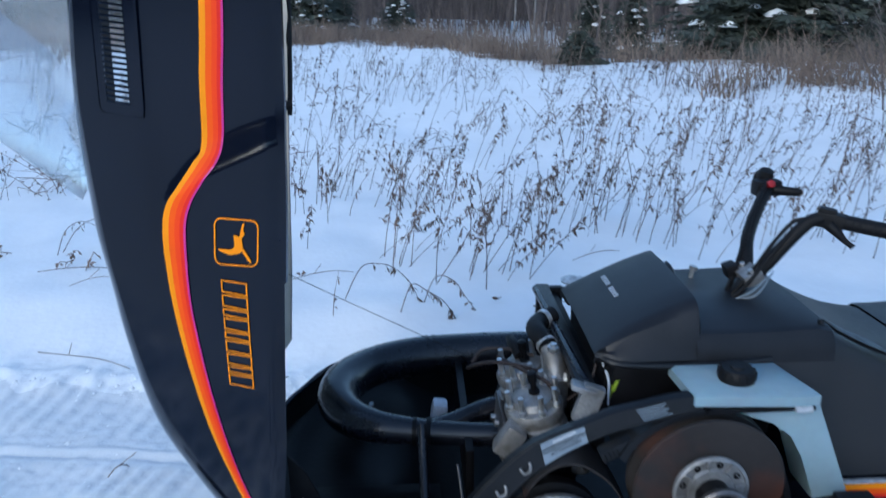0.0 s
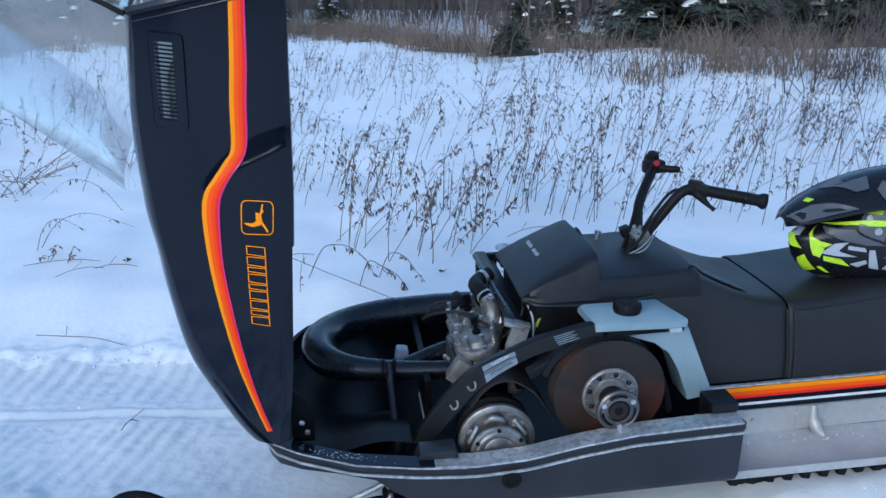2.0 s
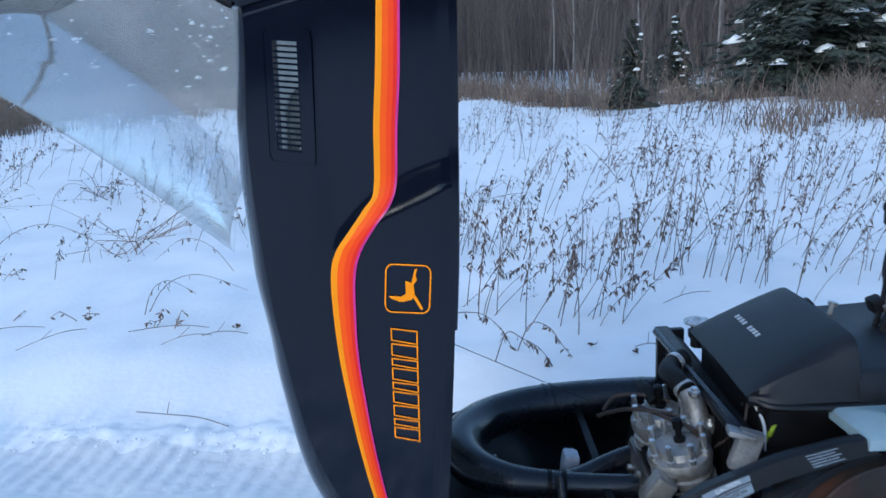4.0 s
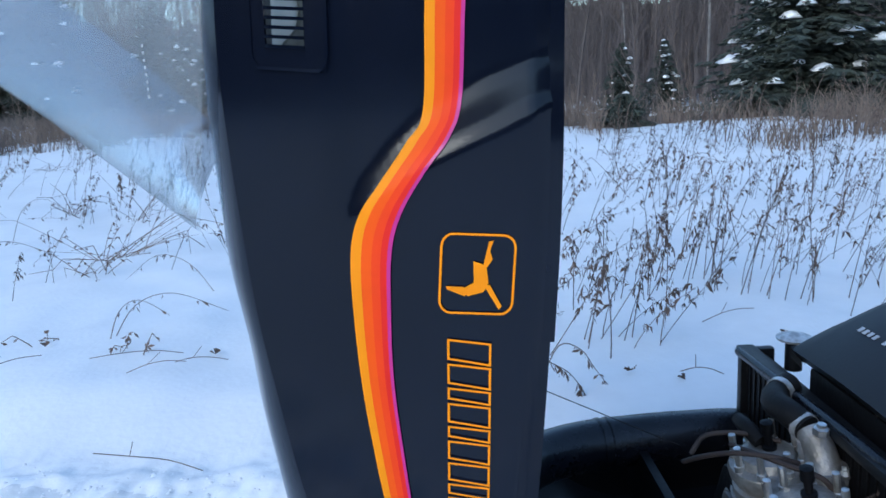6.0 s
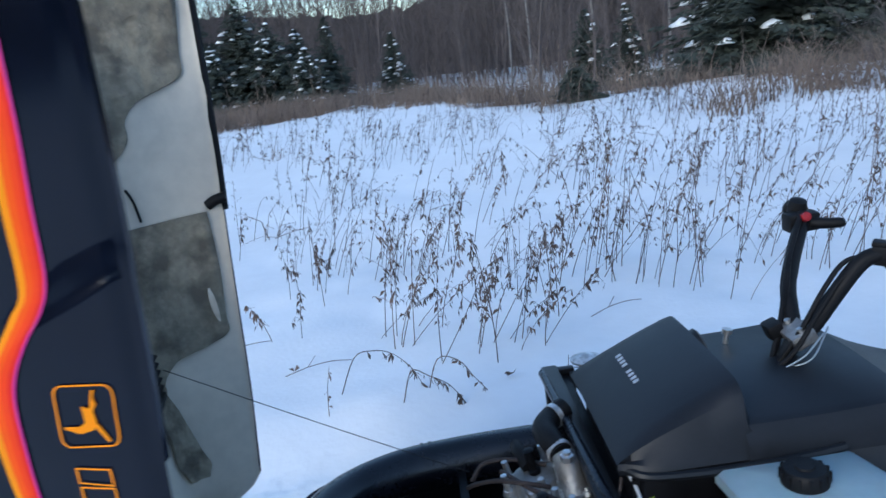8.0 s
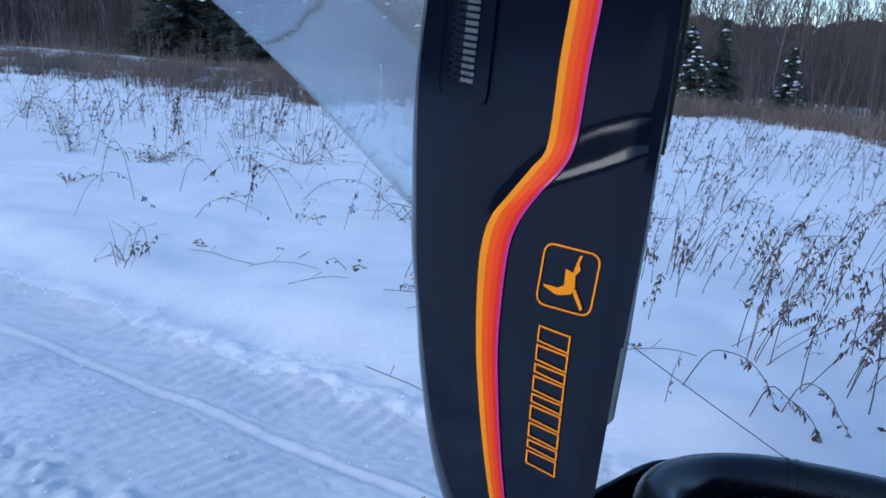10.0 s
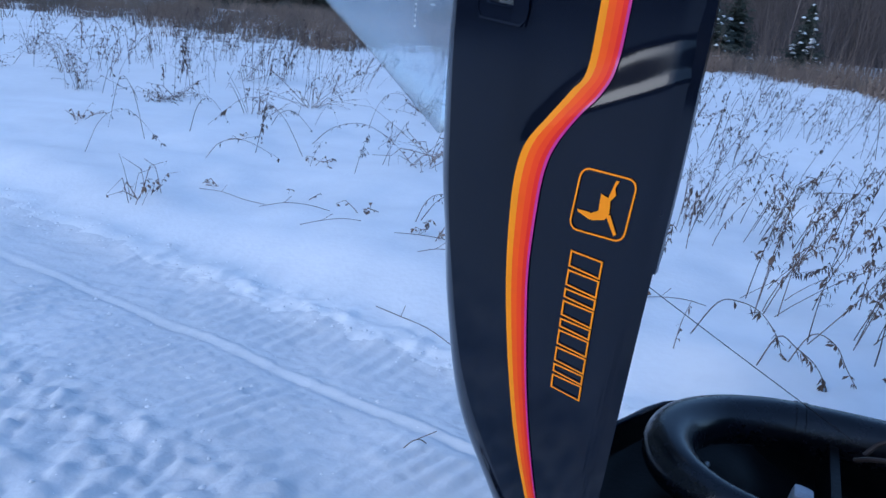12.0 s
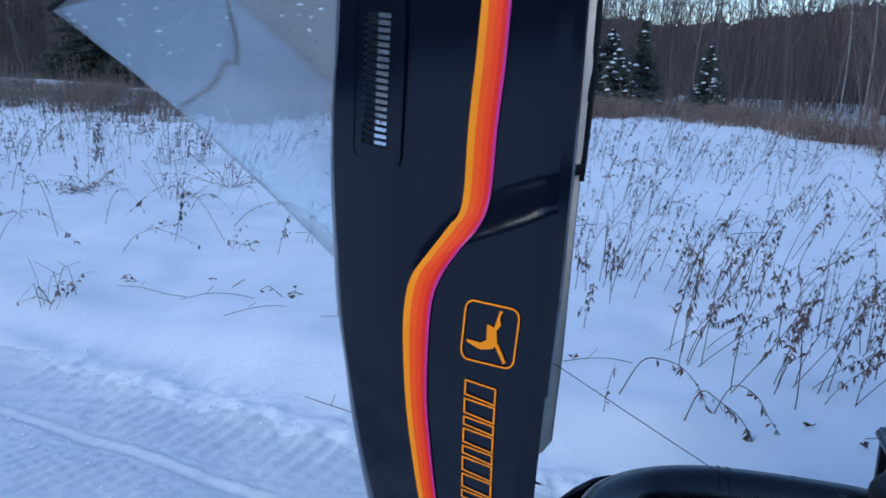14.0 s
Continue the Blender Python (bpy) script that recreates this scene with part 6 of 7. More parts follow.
for q in ((-2.40, 5.35, 20, 0.80, 0.30), (-3.22, 3.28, 14, 0.30, 0.40), (-3.20, 3.78, 3, 0.20, 0.10), (-5.16, 4.55, 10, 0.26, 0.14), (-6.79, 5.95, 22, 0.55, 0.80), (-5.74, 6.10, 26, 0.50, 0.20), (-4.58, 5.95, 16, 0.55, 0.45), (-4.39, 6.60, 22, 0.75, 0.50), (-3.90, 4.80, 4, 0.30, 0.10), (-2.97, 4.60, 4, 0.26, 0.12)):
    tussock(*q)
for q in ((-2.54, 3.83, 2, 0.24, 0.06), (-2.33, 4.88, 15, 0.36, 0.20), (-1.60, 3.46, 4, 0.16, 0.12), (-2.02, 3.68, 3, 0.14, 0.08), (-7.6, 6.5, 24, 0.60, 0.80), (-9.4, 7.5, 26, 0.60, 0.85), (-8.4, 5.9, 20, 0.5, 0.7), (-6.0, 7.6, 14, 0.6, 0.6), (-3.4, 7.0, 12, 0.5, 0.45), (-1.75, 5.6, 9, 0.45, 0.32)):
    tussock(*q)
for k in range(26):
    x = rng.uniform(-9.5, 3.5)
    y = 5.8 + 5.5 * rng.random()
    tussock(x, y, rng.randint(4, 10), rng.uniform(0.2, 0.5), rng.uniform(0.14, 0.36))


def bowed(pts, leaves, r=0.0024):
    """A slender bent stem with withered leaves that hang in a few ragged bunches."""
    bm = tube([tuple(p) + (r * (1 - 0.6 * i / (len(pts) - 1)),) for i, p in enumerate(pts)], r, 5, 4)
    stem = list(bm.verts)
    line = spline(pts, 5)
    bunches = [rng.uniform(0.35, 0.6), rng.uniform(0.6, 0.8), rng.uniform(0.8, 0.97)]
    for k in range(int(leaves * 2.2)):
        at = min(0.99, max(0.25, rng.gauss(rng.choice(bunches), 0.045))) if rng.random() < 0.8 else rng.uniform(0.3, 0.99)
        p = Vector(line[int(len(line) * at)])
        d = Vector((rng.gauss(0, 0.45), rng.gauss(0, 0.45), rng.uniform(-1.3, -0.3))).normalized() * rng.uniform(0.012, 0.048)
        s = d.orthogonal().normalized() * rng.uniform(0.0025, 0.0075)
        s.rotate(Euler((0, 0, rng.uniform(0, 6.28))))
        bm.faces.new([min(stem, key=lambda q: (q.co - p).length_squared)] + [bm.verts.new(q) for q in (p + d * 0.5 + s, p + d, p + d * 0.6 - s)])
    ob = part("dry_weed", bm, STEM, None)
    tagged(ob, "bowed dead weed with hanging withered leaves", "weed", "dead weeds in the snow")


bowed([(-0.30, 3.05, 0.10), (-0.22, 3.0, 0.27), (-0.15, 3.0, 0.289), (-0.08, 3.0, 0.268), (-0.016, 3.0, 0.201), (0.02, 3.0, 0.12), (0.031, 3.0, 0.09)], 24)
bowed([(-0.06, 2.9, 0.10), (-0.011, 2.85, 0.249), (0.049, 2.85, 0.223), (0.114, 2.85, 0.179), (0.16, 2.85, 0.11), (0.172, 2.85, 0.07)], 26)
bowed([(0.03, 3.0, 0.08), (0.086, 2.9, 0.26), (0.161, 2.9, 0.243), (0.208, 2.9, 0.172), (0.264, 2.9, 0.09), (0.28, 2.9, 0.06)], 12)
bowed([(-0.333, 2.9, 0.08), (-0.32, 2.9, 0.2), (-0.298, 2.9, 0.294)], 3, 0.002)
for ax, ay, ln, hh, aa in ((-1.75, 3.7, 0.5, 0.35, 0.3), (-1.8, 3.75, 0.65, 0.30, -0.1), (-1.7, 3.6, 0.45, 0.22, 0.5), (-1.65, 3.8, 0.55, 0.28, -0.4), (-1.9, 3.7, 0.35, 0.26, 2.6), (-1.75, 3.65, 0.3, 0.3, 0.9), (-2.9, 4.4, 0.7, 0.4, 0.2), (-2.7, 4.3, 0.6, 0.5, 0.6), (-3.1, 4.5, 0.5, 0.35, -0.3), (-2.4, 4.6, 0.8, 0.45, 0.0), (-3.6, 4.2, 0.5, 0.3, 0.4), (-2.2, 4.1, 0.4, 0.25, 2.8), (-3.9, 5.0, 0.8, 0.6, 0.4), (-3.4, 5.2, 0.8, 0.6, 0.9), (-4.4, 4.7, 0.7, 0.5, -0.2))[::5]:
    g, hh = ground_z(ax, ay), hh * 0.45
    bowed([(ax, ay, g - 0.02), (ax + ln * 0.22 * math.cos(aa), ay + ln * 0.22 * math.sin(aa), g + hh * 0.8), (ax + ln * 0.55 * math.cos(aa), ay + ln * 0.55 * math.sin(aa), g + hh), (ax + ln * math.cos(aa), ay + ln * math.sin(aa), g + hh * 0.25)], 4, 0.0024)


for k in range(9):
    ax, ay = rng.uniform(-4.6, -1.3), rng.uniform(3.7, 6.2)
    ln, hh, aa, g = rng.uniform(0.25, 0.7), rng.uniform(0.12, 0.5), rng.uniform(-0.8, 0.8) + (math.pi if rng.random() < 0.3 else 0), ground_z(ax, ay)
    bowed([(ax, ay, g - 0.02), (ax + ln * 0.25 * math.cos(aa), ay + ln * 0.25 * math.sin(aa), g + hh * 0.75), (ax + ln * 0.6 * math.cos(aa), ay + ln * 0.6 * math.sin(aa), g + hh), (ax + ln * math.cos(aa), ay + ln * math.sin(aa), g + hh * rng.uniform(0.1, 0.8))], rng.randint(2, 12), rng.uniform(0.0016, 0.0028))


# twigs and single leaves lying on the snow
def lying(x, y, ln, a, lift=0.012):
    dx, dy = ln * math.cos(a), ln * math.sin(a)
    pts = [(x + dx * t, y + dy * t, ground_z(x + dx * t, y + dy * t) + lift + 0.02 * math.sin(3 * t)) for t in (0, 0.35, 0.7, 1)]
    bm = tube(pts, 0.0017, 5, 3)
    tube([pts[1], (pts[1][0] + 0.02 + 0.05 * math.sin(a), pts[1][1] + 0.03, pts[1][2] + 0.035)], 0.0013, 5, 1, bm=bm)
    ob = part("twig", bm, STEM, None)
    tagged(ob, "thin dead twig lying on the snow", "twig", "twigs on the snow")


for q in ((-1.70, 3.35, 0.36, 0.1), (-1.50, 3.2, 0.22, 0.5), (-1.45, 2.75, 0.42, -0.35), (-1.35, 3.3, 0.2, 0.2), (-0.95, 3.6, 0.3, 0.4), (-2.6, 3.5, 0.4, 0.2), (-3.1, 3.6, 0.5, -0.1), (-0.9, 1.95, 0.07, 0.9), (0.75, 3.4, 0.25, 0.3), (-2.2, 3.3, 0.3, 0.5), (-0.55, 3.3, 0.28, 0.25), (0.5, 2.9, 0.14, -0.2)):
    lying(*q)
for x, y in ((0.35, 2.97), (0.50, 2.85), (-0.52, 3.35), (1.0, 3.2), (-1.22, 3.4), (-2.0, 3.6)):
    bm = bmesh.new()
    for k in range(3):
        p = Vector((x, y, ground_z(x, y) + 0.01))
        d = Vector((rng.uniform(-1, 1), rng.uniform(-1, 1), 0.5)).normalized() * 0.032
        s = d.cross(Vector((0, 0, 1))).normalized() * 0.014
        bm.faces.new([bm.verts.new(q) for q in (p, p + d * 0.6 + s, p + d + Vector((0, 0, -0.008)), p + d * 0.5 - s + Vector((0, 0, 0.012)))])
    tagged(part("dry_leaf", bm, LEAF, None, smooth=False), "small curled dead leaf on the snow", "leaf", "dead leaves on the snow")

# ---- loose snow crumbs on the trail, and snow dust on the sled ----
def crumb(size):
    vs = [(rng.uniform(0.8, 1.2) * size * math.cos(q) , rng.uniform(0.8, 1.2) * size * math.sin(q), size * rng.uniform(-0.2, 0.3)) for q in (0, 1.25, 2.5, 3.8, 5.0)]
    vs.append((rng.uniform(-0.3, 0.3) * size, rng.uniform(-0.3, 0.3) * size, size * rng.uniform(0.6, 1.0)))
    return vs, [(k, (k + 1) % 5, 5) for k in range(5)], [0] * 5


items = []
for k in range(1100):
    u = rng.random()
    if u < 0.45:
        x = rng.uniform(-4.2, 0.2)
        y = trail_edge(x) - 0.10 + rng.gauss(0, 0.07)
    elif u < 0.70:
        x, y = rng.uniform(-3.8, -0.9), rng.uniform(1.1, 2.3)
    else:
        x, y = rng.uniform(0.1, 2.2), rng.uniform(0.75, 1.25)
    items.append((*crumb(0.003 + 0.009 * rng.random() ** 3), Matrix.Translation((x, y, ground_z(x, y)))))
for k in range(260):
    x, y = rng.uniform(0.05, 2.2), rng.uniform(0.70, 1.22)
    items.append((*crumb(0.006 + 0.016 * rng.random() ** 2), Matrix.Translation((x, y, ground_z(x, y) - 0.003))))
joined("snow_crumbs", items, [SNOW], "loose crumbs of packed snow along the trail", "snow")
items = []
for k in range(420):
    x = rng.uniform(0.93, 1.9)
    y = 1.416 - abs(rng.gauss(0, 0.028))
    if y > 1.25:
        items.append((*crumb(0.0015 + 0.004 * rng.random() ** 2), Matrix.Translation((x, y, 0.138))))
for k in range(60):
    x = rng.gauss(-0.13, 0.05)
    y = CY - table(PAN_Y, x) + rng.uniform(0.006, 0.04)
    items.append((*crumb(0.0006 + 0.0014 * rng.random()), Matrix.Translation((x, y, table(PAN_TOP, x) + 0.002))))
joined("snow_dust", items, [SNOW], "dusting of snow lying on the running board", "snow")

# ---- dead grass along the crest ----
items = []
blade_sets = []
for _ in range(10):
    vs, fs = [], []
    for k in range(26):
        a, h = rng.uniform(0, 6.28), rng.uniform(0.18, 0.6)
        x0, y0 = rng.gauss(0, 0.18), rng.gauss(0, 0.18)
        ln = rng.uniform(0.2, 1.0)
        wv = 0.005 + 0.004 * rng.random()
        k0 = len(vs)
        for t in (0, 0.5, 1):
            cx, cy, cz = x0 + ln * h * t * t * math.cos(a), y0 + ln * h * t * t * math.sin(a), h * t * (1 - 0.25 * ln * t)
            vs.extend([(cx - wv * (1.1 - t), cy, cz), (cx + wv * (1.1 - t), cy, cz)])
        fs.extend([(k0, k0 + 1, k0 + 3, k0 + 2), (k0 + 2, k0 + 3, k0 + 5, k0 + 4)])
    blade_sets.append((vs, fs, [0] * len(fs)))
n = 0
while n < 2300:
    x = rng.uniform(-30, 16)
    right = smoothstep(0.5, 3.5, x)
    left = smoothstep(-4.0, -9.0, x)
    y = crest(x) - 1.0 * right - 7.0 * left * rng.random() + abs(rng.gauss(0, 4.2)) - 0.8 * rng.random()
    if abs(x) > 3.0 + 1.35 * y or noise.noise(Vector((x * 0.45, y * 0.6, 9.1))) < rng.uniform(-0.55, 0.12) + 0.75 * right * rng.random() or rng.random() < 0.45 * right:
        continue
    n += 1
    sc = rng.uniform(0.5, 1.15) * (1.0 + 0.25 * right)
    items.append((*blade_sets[rng.randrange(10)], pose(x, y, ground_z(x, y) - 0.03, 0, 0, rng.uniform(0, 360)) @ Matrix.Scale(sc, 4)))
joined("dead_grass", items, [STRAW], "band of tall brown dead grass and brush", "grass")

# ---- trees ----


def spruce_parts(seed, height, width, snow=0.4, density=1.0, lump=1.0):
    """Trunk, needle crown and snow pads of a spruce, standing on the origin."""
    r = random.Random(seed)
    crown_v, crown_f, snow_v, snow_f = [], [], [], []
    tiers = int(11 + height * 3.2)
    for t in range(tiers):
        f = t / (tiers - 1)
        z = height * (0.06 + 0.92 * f)
        reach = width * 0.62 * (1 - f) ** 0.8 * r.uniform(0.85, 1.1) + 0.06
        count = max(5, int((14 - 7 * f) * density))
        a0 = r.uniform(0, 6.28)
        for k in range(count):
            a = a0 + 6.283 * k / count + r.uniform(-0.25, 0.25)
            ln = reach * r.uniform(0.45, 1.25)
            droop = r.uniform(0.18, 0.42)
            sprays = max(5, int(ln * 17))
            for s in range(sprays):
                u = (s + 0.4) / sprays
                cx, cy, cz = ln * u * math.cos(a), ln * u * math.sin(a), z - ln * u * droop + 0.10 * ln * u * u
                cz += r.uniform(-0.5, 0.5) * height / tiers
                sz = (0.10 + 0.13 * ln * (1 - 0.55 * u)) * r.uniform(0.7, 1.25)
                for side in (-1, 0, 1):
                    b = a + side * r.uniform(0.6, 1.1)
                    ex, ey, ez = cx + sz * math.cos(b), cy + sz * math.sin(b), cz - sz * r.uniform(0.05, 0.5)
                    px, py = -math.sin(b) * sz * 0.16, math.cos(b) * sz * 0.16
                    k0 = len(crown_v)
                    mx, my, mz = (cx + ex) / 2, (cy + ey) / 2, (cz + ez) / 2
                    crown_v.extend([(cx, cy, cz), (mx + px, my + py, mz - 0.03 * r.random()), (ex, ey, ez), (mx - px, my - py, mz - 0.05 * r.random())])
                    crown_f.append((k0, k0 + 1, k0 + 2, k0 + 3))
            if r.random() < snow and f > 0.12:
                # a lumpy pad of snow on the branch
                u = r.uniform(0.45, 0.9)
                cx, cy, cz = ln * u * math.cos(a), ln * u * math.sin(a), z - ln * u * droop + 0.03
                w = min(0.22, lump * r.uniform(0.05, 0.15) * (0.6 + ln * 0.5))
                k0 = len(snow_v)
                snow_v.append((cx, cy, cz + w * 0.62))
                for lev, wide in ((0.48, 0.62), (0.08, 1.0)):
                    for j in range(7):
                        q = 6.283 * j / 7
                        rr = w * wide * r.uniform(0.8, 1.2)
                        snow_v.append((cx + rr * math.cos(q), cy + rr * math.sin(q), cz + w * lev - rr * 0.25 * r.random()))
                snow_v.append((cx, cy, cz - 0.02))
                for j in range(7):
                    jj = (j + 1) % 7
                    snow_f.extend([(k0, k0 + 1 + j, k0 + 1 + jj), (k0 + 1 + j, k0 + 8 + j, k0 + 8 + jj, k0 + 1 + jj), (k0 + 15, k0 + 8 + jj, k0 + 8 + j)])
    return crown_v, crown_f, snow_v, snow_f


def spruce(x, y, height, width, seed, snow=0.4, label="dark green spruce with snow on its branches"):
    z = ground_z(x, y)
    e = tagged(new("spruce_tree"), label, "tree", "spruce trees by the woods")
    e.matrix_basis = Matrix.Translation((x, y, z))
    close = y < 20
    cv, cf, sv, sf = spruce_parts(seed, height, width * (1.0 if close else 1.25), snow * (1.0 if close else 0.5), 1.0 if close else 1.25, 1.35 if close and height > 2 else 1.1)
    if close:
        for k in range(len(sv) // 16):
            me = bpy.data.meshes.new("snow_pad")
            me.from_pydata(sv[k * 16:k * 16 + 16], [], [tuple(i - k * 16 for i in f) for f in sf[k * 21:k * 21 + 21]])
            me.polygons.foreach_set("use_smooth", [True] * 21)
            me.materials.append(SNOW)
            new("snow_pad", me).parent = e
    for name, v, f, mat in (("crown", cv, cf, NEEDLE), ("snow_cover", [] if close else sv, [] if close else sf, SNOW)):
        if not f:
            continue
        me = bpy.data.meshes.new(name)
        me.from_pydata(v, [], f)
        me.materials.append(mat)
        if name == "snow_cover":
            me.polygons.foreach_set("use_smooth", [True] * len(f))
        ob = new(name, me)
        ob.parent = e
        if name == "snow_cover":
            tagged(ob, "lumps of snow on the branches", kind="stuff")
    bm = tube([(0, 0, -0.2, 0.02 * height), (0.02, 0, height * 0.5, 0.011 * height), (0, 0.02, height * 0.97, 0.003)], seg=8, steps=2)
    bmesh.ops.recalc_face_normals(bm, faces=bm.faces)
    me = bpy.data.meshes.new("trunk")
    bm.to_mesh(me)
    bm.free()
    me.materials.append(BARK)
    new("trunk", me).parent = e


for i, (x, y, h, w, s) in enumerate(((-4.5, 28, 3.2, 2.5, 0.55), (-3.1, 26, 2.0, 1.8, 0.6), (-2.8, 31, 3.6, 1.4, 0.2), (-0.4, 34, 3.0, 1.4, 0.5), (-7.5, 30, 4.4, 2.6, 0.3), (-8.4, 28, 3.6, 2.0, 0.4), (6.8, 24, 2.6, 1.3, 0.35), (6.0, 26, 2.8, 1.3, 0.15), (6.6, 14.6, 5.2, 3.3, 0.45), (9.6, 16, 5.4, 3.6, 0.5), (12.5, 17, 5.5, 3.4, 0.4), (2.66, 12.3, 0.50, 0.70, 0.0), (-15, 32, 6.5, 3.4, 0.25), (-18.5, 33, 7.5, 4.0, 0.2), (-22, 31, 7.0, 4.0, 0.3), (-12, 35, 6.0, 3.0, 0.2), (-26, 34, 8.0, 4.5, 0.2), (-30, 33, 7.0, 4.0, 0.2), (15.5, 21, 5.5, 3.2, 0.4), (9.3, 22, 4.0, 2.2, 0.3), (-10.2, 37, 4.2, 2.0, 0.3), (-5.7, 29.5, 4.4, 2.6, 0.35), (-3.7, 29, 3.0, 2.0, 0.45), (-6.4, 27.5, 2.6, 2.0, 0.5), (8.0, 18.5, 4.6, 3.0, 0.45), (11.2, 14.5, 5.0, 3.4, 0.5))):
    spruce(x, y, h, w, 40 + i, s, "small dark spruce bush in snow" if h < 1 else "dark green spruce with snow on its branches")


def bare_tree(r, h):
    """Trunk and bare branches as vertices and faces, standing on the origin."""
    vs, fs = [], []

    def limb(p, q, r0, r1, k=3):
        i0 = len(vs)
        for c, rad in ((p, r0), (q, r1)):
            for a in range(k):
                vs.append((c[0] + rad * math.cos(a * 6.283 / k), c[1] + rad * math.sin(a * 6.283 / k), c[2]))
        for a in range(k):
            b = (a + 1) % k
            fs.append((i0 + a, i0 + b, i0 + k + b, i0 + k + a))

    lx, ly = r.gauss(0, 0.085) * h, r.gauss(0, 0.085) * h
    base = (0.006 * h + 0.012) * r.uniform(0.4, 0.9)

    def at(t):
        return (lx * t + 0.035 * h * math.sin(5 * t), ly * t, h * t)

    for k in range(4):
        limb(at(k / 4 - 0.02), at((k + 1) / 4), base * (1 - 0.22 * k), base * (1 - 0.22 * (k + 1)), 4)
    for k in range(r.randint(16, 26)):
        t = r.uniform(0.12, 0.97)
        p = at(t)
        a, ln = r.uniform(0, 6.28), h * r.uniform(0.07, 0.22) * (1.15 - t * 0.6)
        q = (p[0] + ln * 0.55 * math.cos(a), p[1] + ln * 0.55 * math.sin(a), p[2] + ln * 0.85)
        limb(p, q, base * 0.38, base * 0.18)
        for j in range(r.randint(1, 3)):
            a2, l2 = a + r.uniform(-1, 1), ln * r.uniform(0.3, 0.7)
            f = r.uniform(0.3, 1)
            s = tuple(p[i] + (q[i] - p[i]) * f for i in range(3))
            limb(s, (s[0] + l2 * 0.6 * math.cos(a2), s[1] + l2 * 0.6 * math.sin(a2), s[2] + l2 * 0.75), base * 0.22, base * 0.10)
    return vs, fs, [0] * len(fs)


rt = random.Random(5)
bases = [bare_tree(rt, 1.0 * rt.uniform(4.5, 7.0)) for _ in range(14)]


def wood_height(x):
    """Scale of the far trees: lower in the middle, taller at either side."""
    return 1.45 + 0.5 * smoothstep(4, 14, x) + 0.5 * smoothstep(-10, -25, x)


items = []
for k in range(2200):
    x = rt.uniform(-62, 50)
    y = 40 + 24 * rt.random()
    items.append((*bases[rt.randrange(14)], pose(x, y, ground_z(x, y) - 0.1, 0, 0, rt.uniform(0, 360)) @ Matrix.Scale(wood_height(x) * rt.uniform(0.6, 1.1), 4)))
for k in range(500):
    x = rt.uniform(-50, 50)
    y = rt.uniform(56, 70)
    items.append((*bases[rt.randrange(14)], pose(x, y, ground_z(x, y) - 0.1, 0, 0, rt.uniform(0, 360)) @ Matrix.Scale(wood_height(x) * rt.uniform(1.0, 1.3), 4)))
for k in range(140):
    x = rt.uniform(3, 34)
    y = rt.uniform(18, 36)
    if y < crest(x) + 8:
        continue
    items.append((*bases[rt.randrange(14)], pose(x, y, ground_z(x, y) - 0.1, 0, 0, rt.uniform(0, 360)) @ Matrix.Scale(rt.uniform(0.5, 1.15), 4)))
joined("bare_woods", items, [TWIG], "dense leafless grey-brown woods beyond the field", "woods")

def bare_shrub(x, y, stems, size):
    """One many-stemmed leafless shrub."""
    vv, ff, off = [], [], 0
    for k in range(stems):
        vs, fs, ms = bases[rt.randrange(14)]
        m = pose(rt.gauss(0, 0.16), rt.gauss(0, 0.16), -0.05, rt.uniform(-24, 24), rt.uniform(-24, 24), rt.uniform(0, 360)) @ Matrix.Diagonal((size * 0.75, size * 0.75, size * rt.uniform(0.5, 1.1), 1))
        vv.extend((np.array(vs) @ np.array(m.to_3x3()).T + np.array(m.translation)).tolist())
        ff.extend([tuple(i + off for i in f) for f in fs])
        off += len(vs)
    me = bpy.data.meshes.new("bare_shrub")
    me.from_pydata(vv, [], ff)
    me.materials.append(TWIG)
    ob = tagged(new("bare_shrub", me), "leafless grey-brown shrub standing in the snow", "shrub", "bare shrubs by the field")
    ob.matrix_basis = Matrix.Translation((x, y, ground_z(x, y)))


for q in ((4.95, 7.6, 8, 0.30), (5.6, 7.4, 9, 0.28), (5.2, 9.4, 6, 0.22), (6.4, 8.6, 8, 0.30)):
    bare_shrub(*q)

# brushy undergrowth in front of the woods
items = []
for k in range(1100):
    x = rt.uniform(-45, 30)
    y = rt.uniform(crest(x) + 6, 41)
    if y < 24 and x < 3:
        continue
    items.append((*bases[rt.randrange(14)], pose(x, y, ground_z(x, y) - 0.05, 0, 0, rt.uniform(0, 360)) @ Matrix.Diagonal((0.30, 0.30, rt.uniform(0.14, 0.30), 1))))
for k in range(55):
    x = rt.uniform(2.0, 13)
    y = crest(x) - 0.6 + rt.uniform(0.0, 7.0)
    if noise.noise(Vector((x * 0.5, y * 0.5, 5.0))) > -0.12:
        items.append((*bases[rt.randrange(14)], pose(x, y, ground_z(x, y) - 0.05, 0, 0, rt.uniform(0, 360)) @ Matrix.Diagonal((0.16, 0.16, rt.uniform(0.09, 0.17), 1))))
joined("undergrowth", items, [STRAW], "low leafless brush at the edge of the woods", "brush")


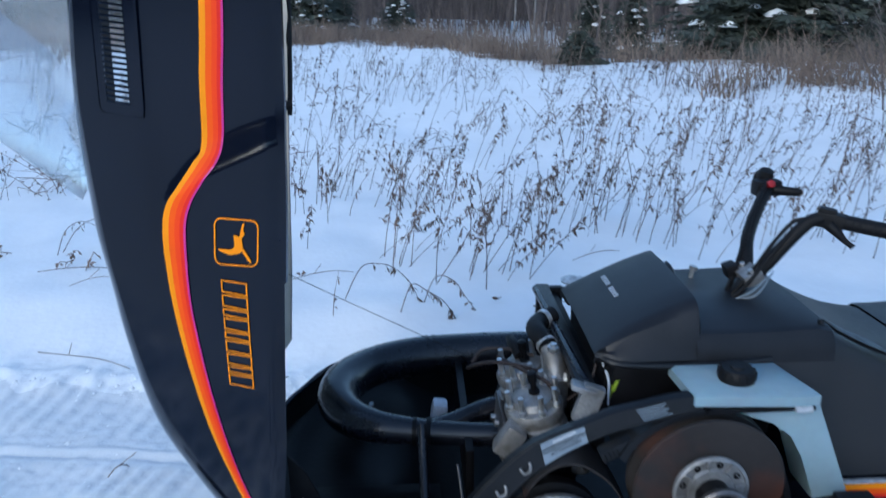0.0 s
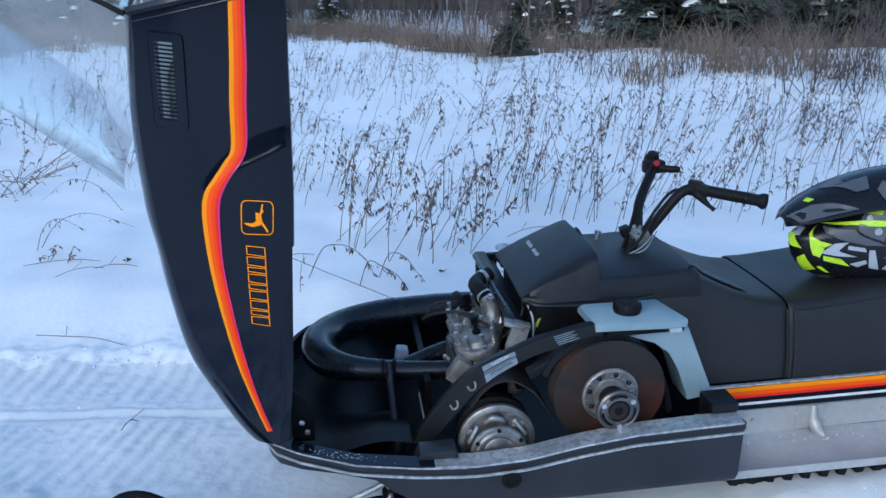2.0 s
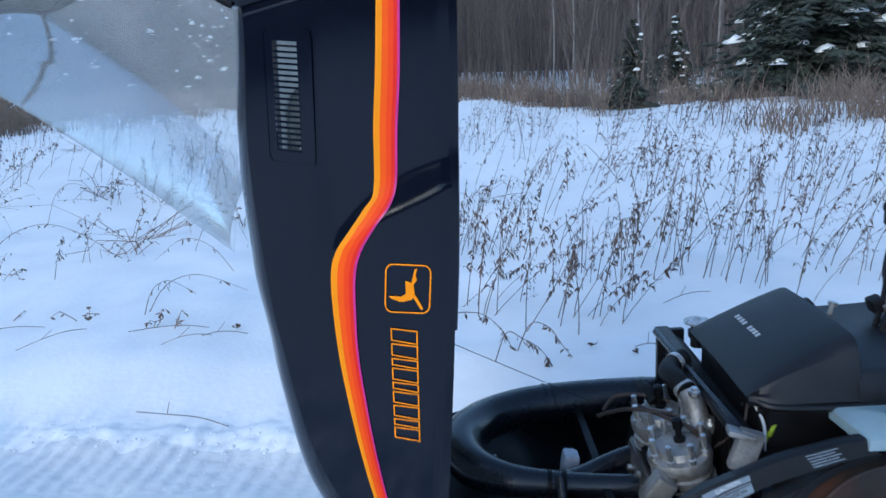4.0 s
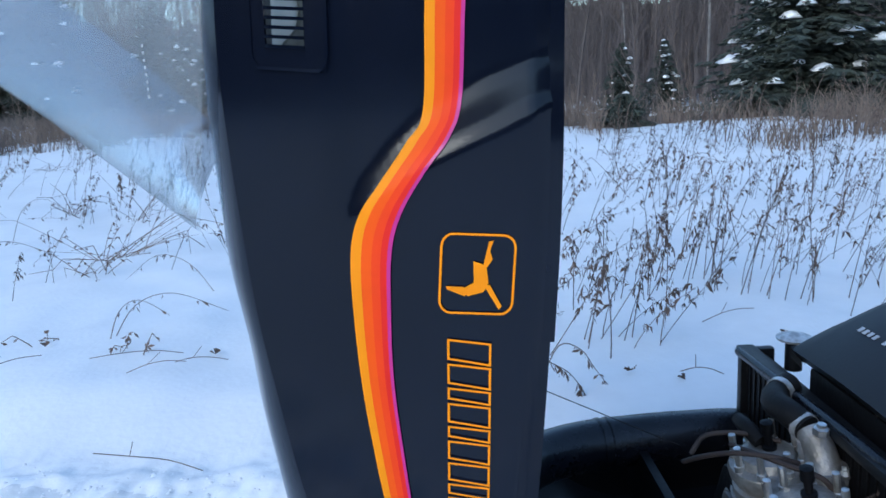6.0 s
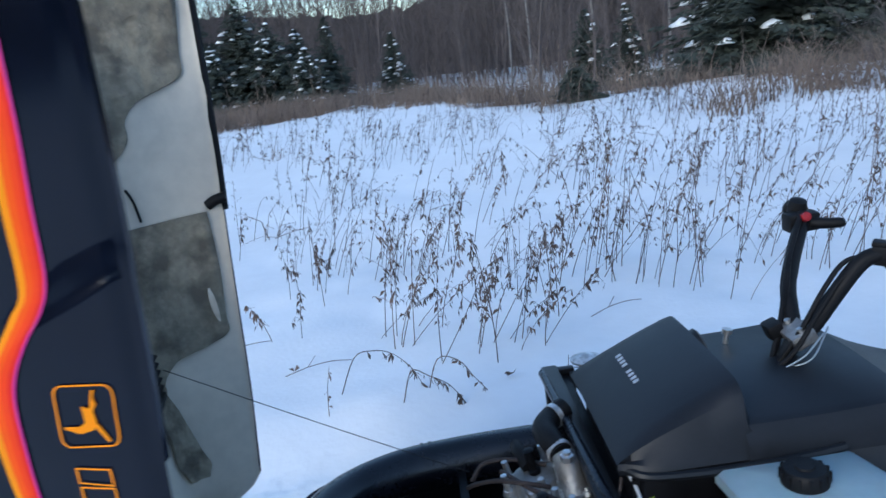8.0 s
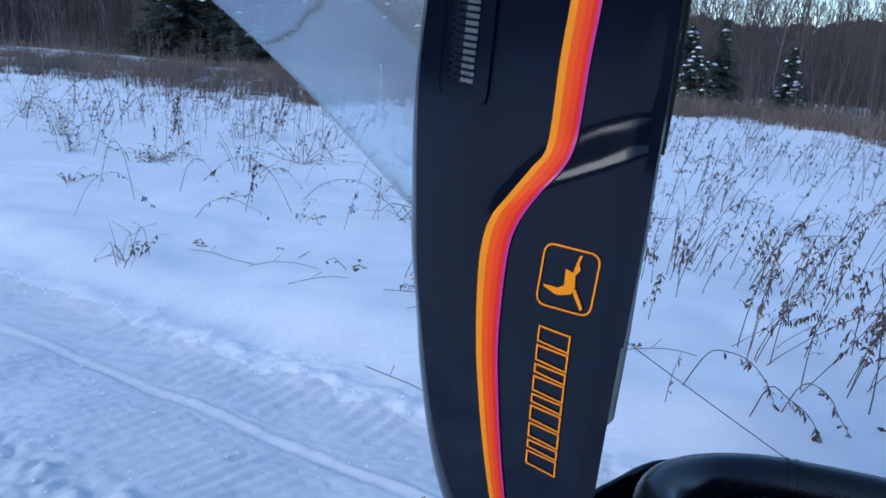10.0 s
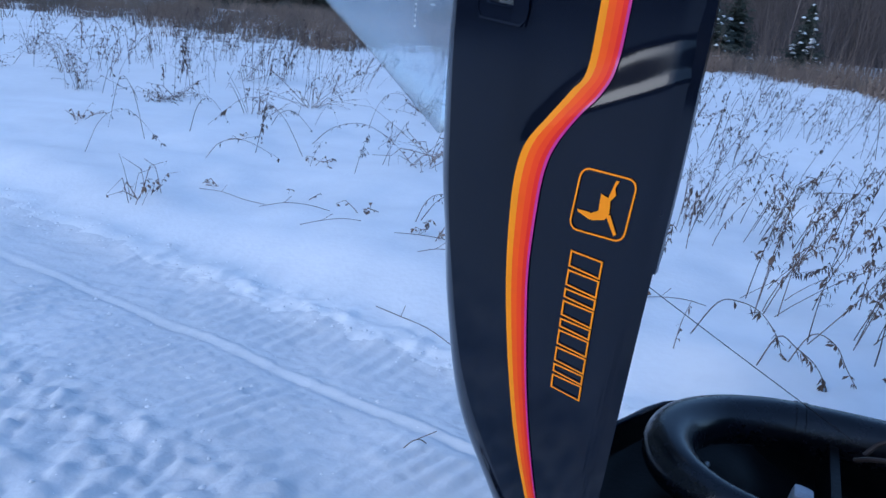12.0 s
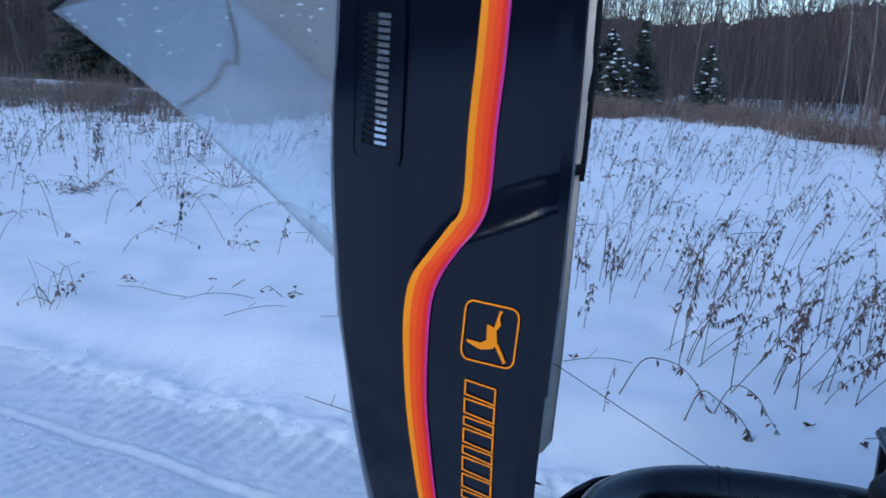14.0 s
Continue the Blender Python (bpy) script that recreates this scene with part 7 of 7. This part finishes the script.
def birch(x, y, h, seed):
    r = random.Random(seed)
    e = tagged(new("birch_tree"), "slender pale birch without leaves", "tree", "birches by the woods")
    e.matrix_basis = Matrix.Translation((x, y, ground_z(x, y) - 0.1))
    bm = tube([(0, 0, 0, 0.046), (0.12, 0, h * 0.35, 0.036), (0.02, 0.05, h * 0.7, 0.022), (0.22, 0, h, 0.005)], seg=8, steps=4)
    bmesh.ops.recalc_face_normals(bm, faces=bm.faces)
    me = bpy.data.meshes.new("trunk")
    bm.to_mesh(me)
    bm.free()
    me.materials.append(BIRCH)
    new("trunk", me).parent = e
    bm = bmesh.new()
    for k in range(22):
        z = h * r.uniform(0.35, 0.97)
        a, ln = r.uniform(0, 6.28), h * r.uniform(0.05, 0.14)
        tube([(0.05, 0, z, 0.010), (0.05 + ln * 0.5 * math.cos(a), ln * 0.5 * math.sin(a), z + ln * 0.6, 0.006), (0.05 + ln * math.cos(a), ln * math.sin(a), z + ln * 0.9, 0.002)], seg=4, steps=2, bm=bm)
    bmesh.ops.recalc_face_normals(bm, faces=bm.faces)
    me = bpy.data.meshes.new("branches")
    bm.to_mesh(me)
    bm.free()
    me.materials.append(TWIG)
    new("branches", me).parent = e


for i, (x, y, h) in enumerate(((8.0, 24, 9.5), (5.0, 38, 9.0), (6.1, 39, 9.5), (9.5, 40, 9.0), (13.5, 30, 9.0), (16.0, 26, 8.0))):
    birch(x, y, h, 90 + i)

# plain far backdrop of woods that closes the view behind the trees, all round
verts, faces = [], []
cols = 1500
rb = random.Random(3)
for k in range(cols + 1):
    a = 2 * math.pi * k / cols
    back = smoothstep(0.25, -0.45, math.cos(a))
    rad = 75.0 - 30.0 * back
    x, y = rad * math.sin(a), rad * math.cos(a)
    front = smoothstep(0.2, 0.9, math.cos(a))
    top = 6.6 + 3.0 * back - 1.7 * math.exp(-((math.sin(a) + 0.03) / 0.11) ** 2) * front + 0.8 * noise.noise(Vector((k * 0.07, 0, 3))) + 0.6 * rb.random() ** 2
    verts.extend([(x, y, -4.0), (x, y, top * 0.6), (x + 0.5, y, top)])
for k in range(cols):
    for j in range(2):
        faces.append((k * 3 + j, k * 3 + 3 + j, k * 3 + 4 + j, k * 3 + 1 + j))
me = bpy.data.meshes.new("backdrop")
me.from_pydata(verts, [], faces)
me.materials.append(FARWOOD)
tagged(new("backdrop", me), "distant line of leafless winter woods", "woods", kind="structure")
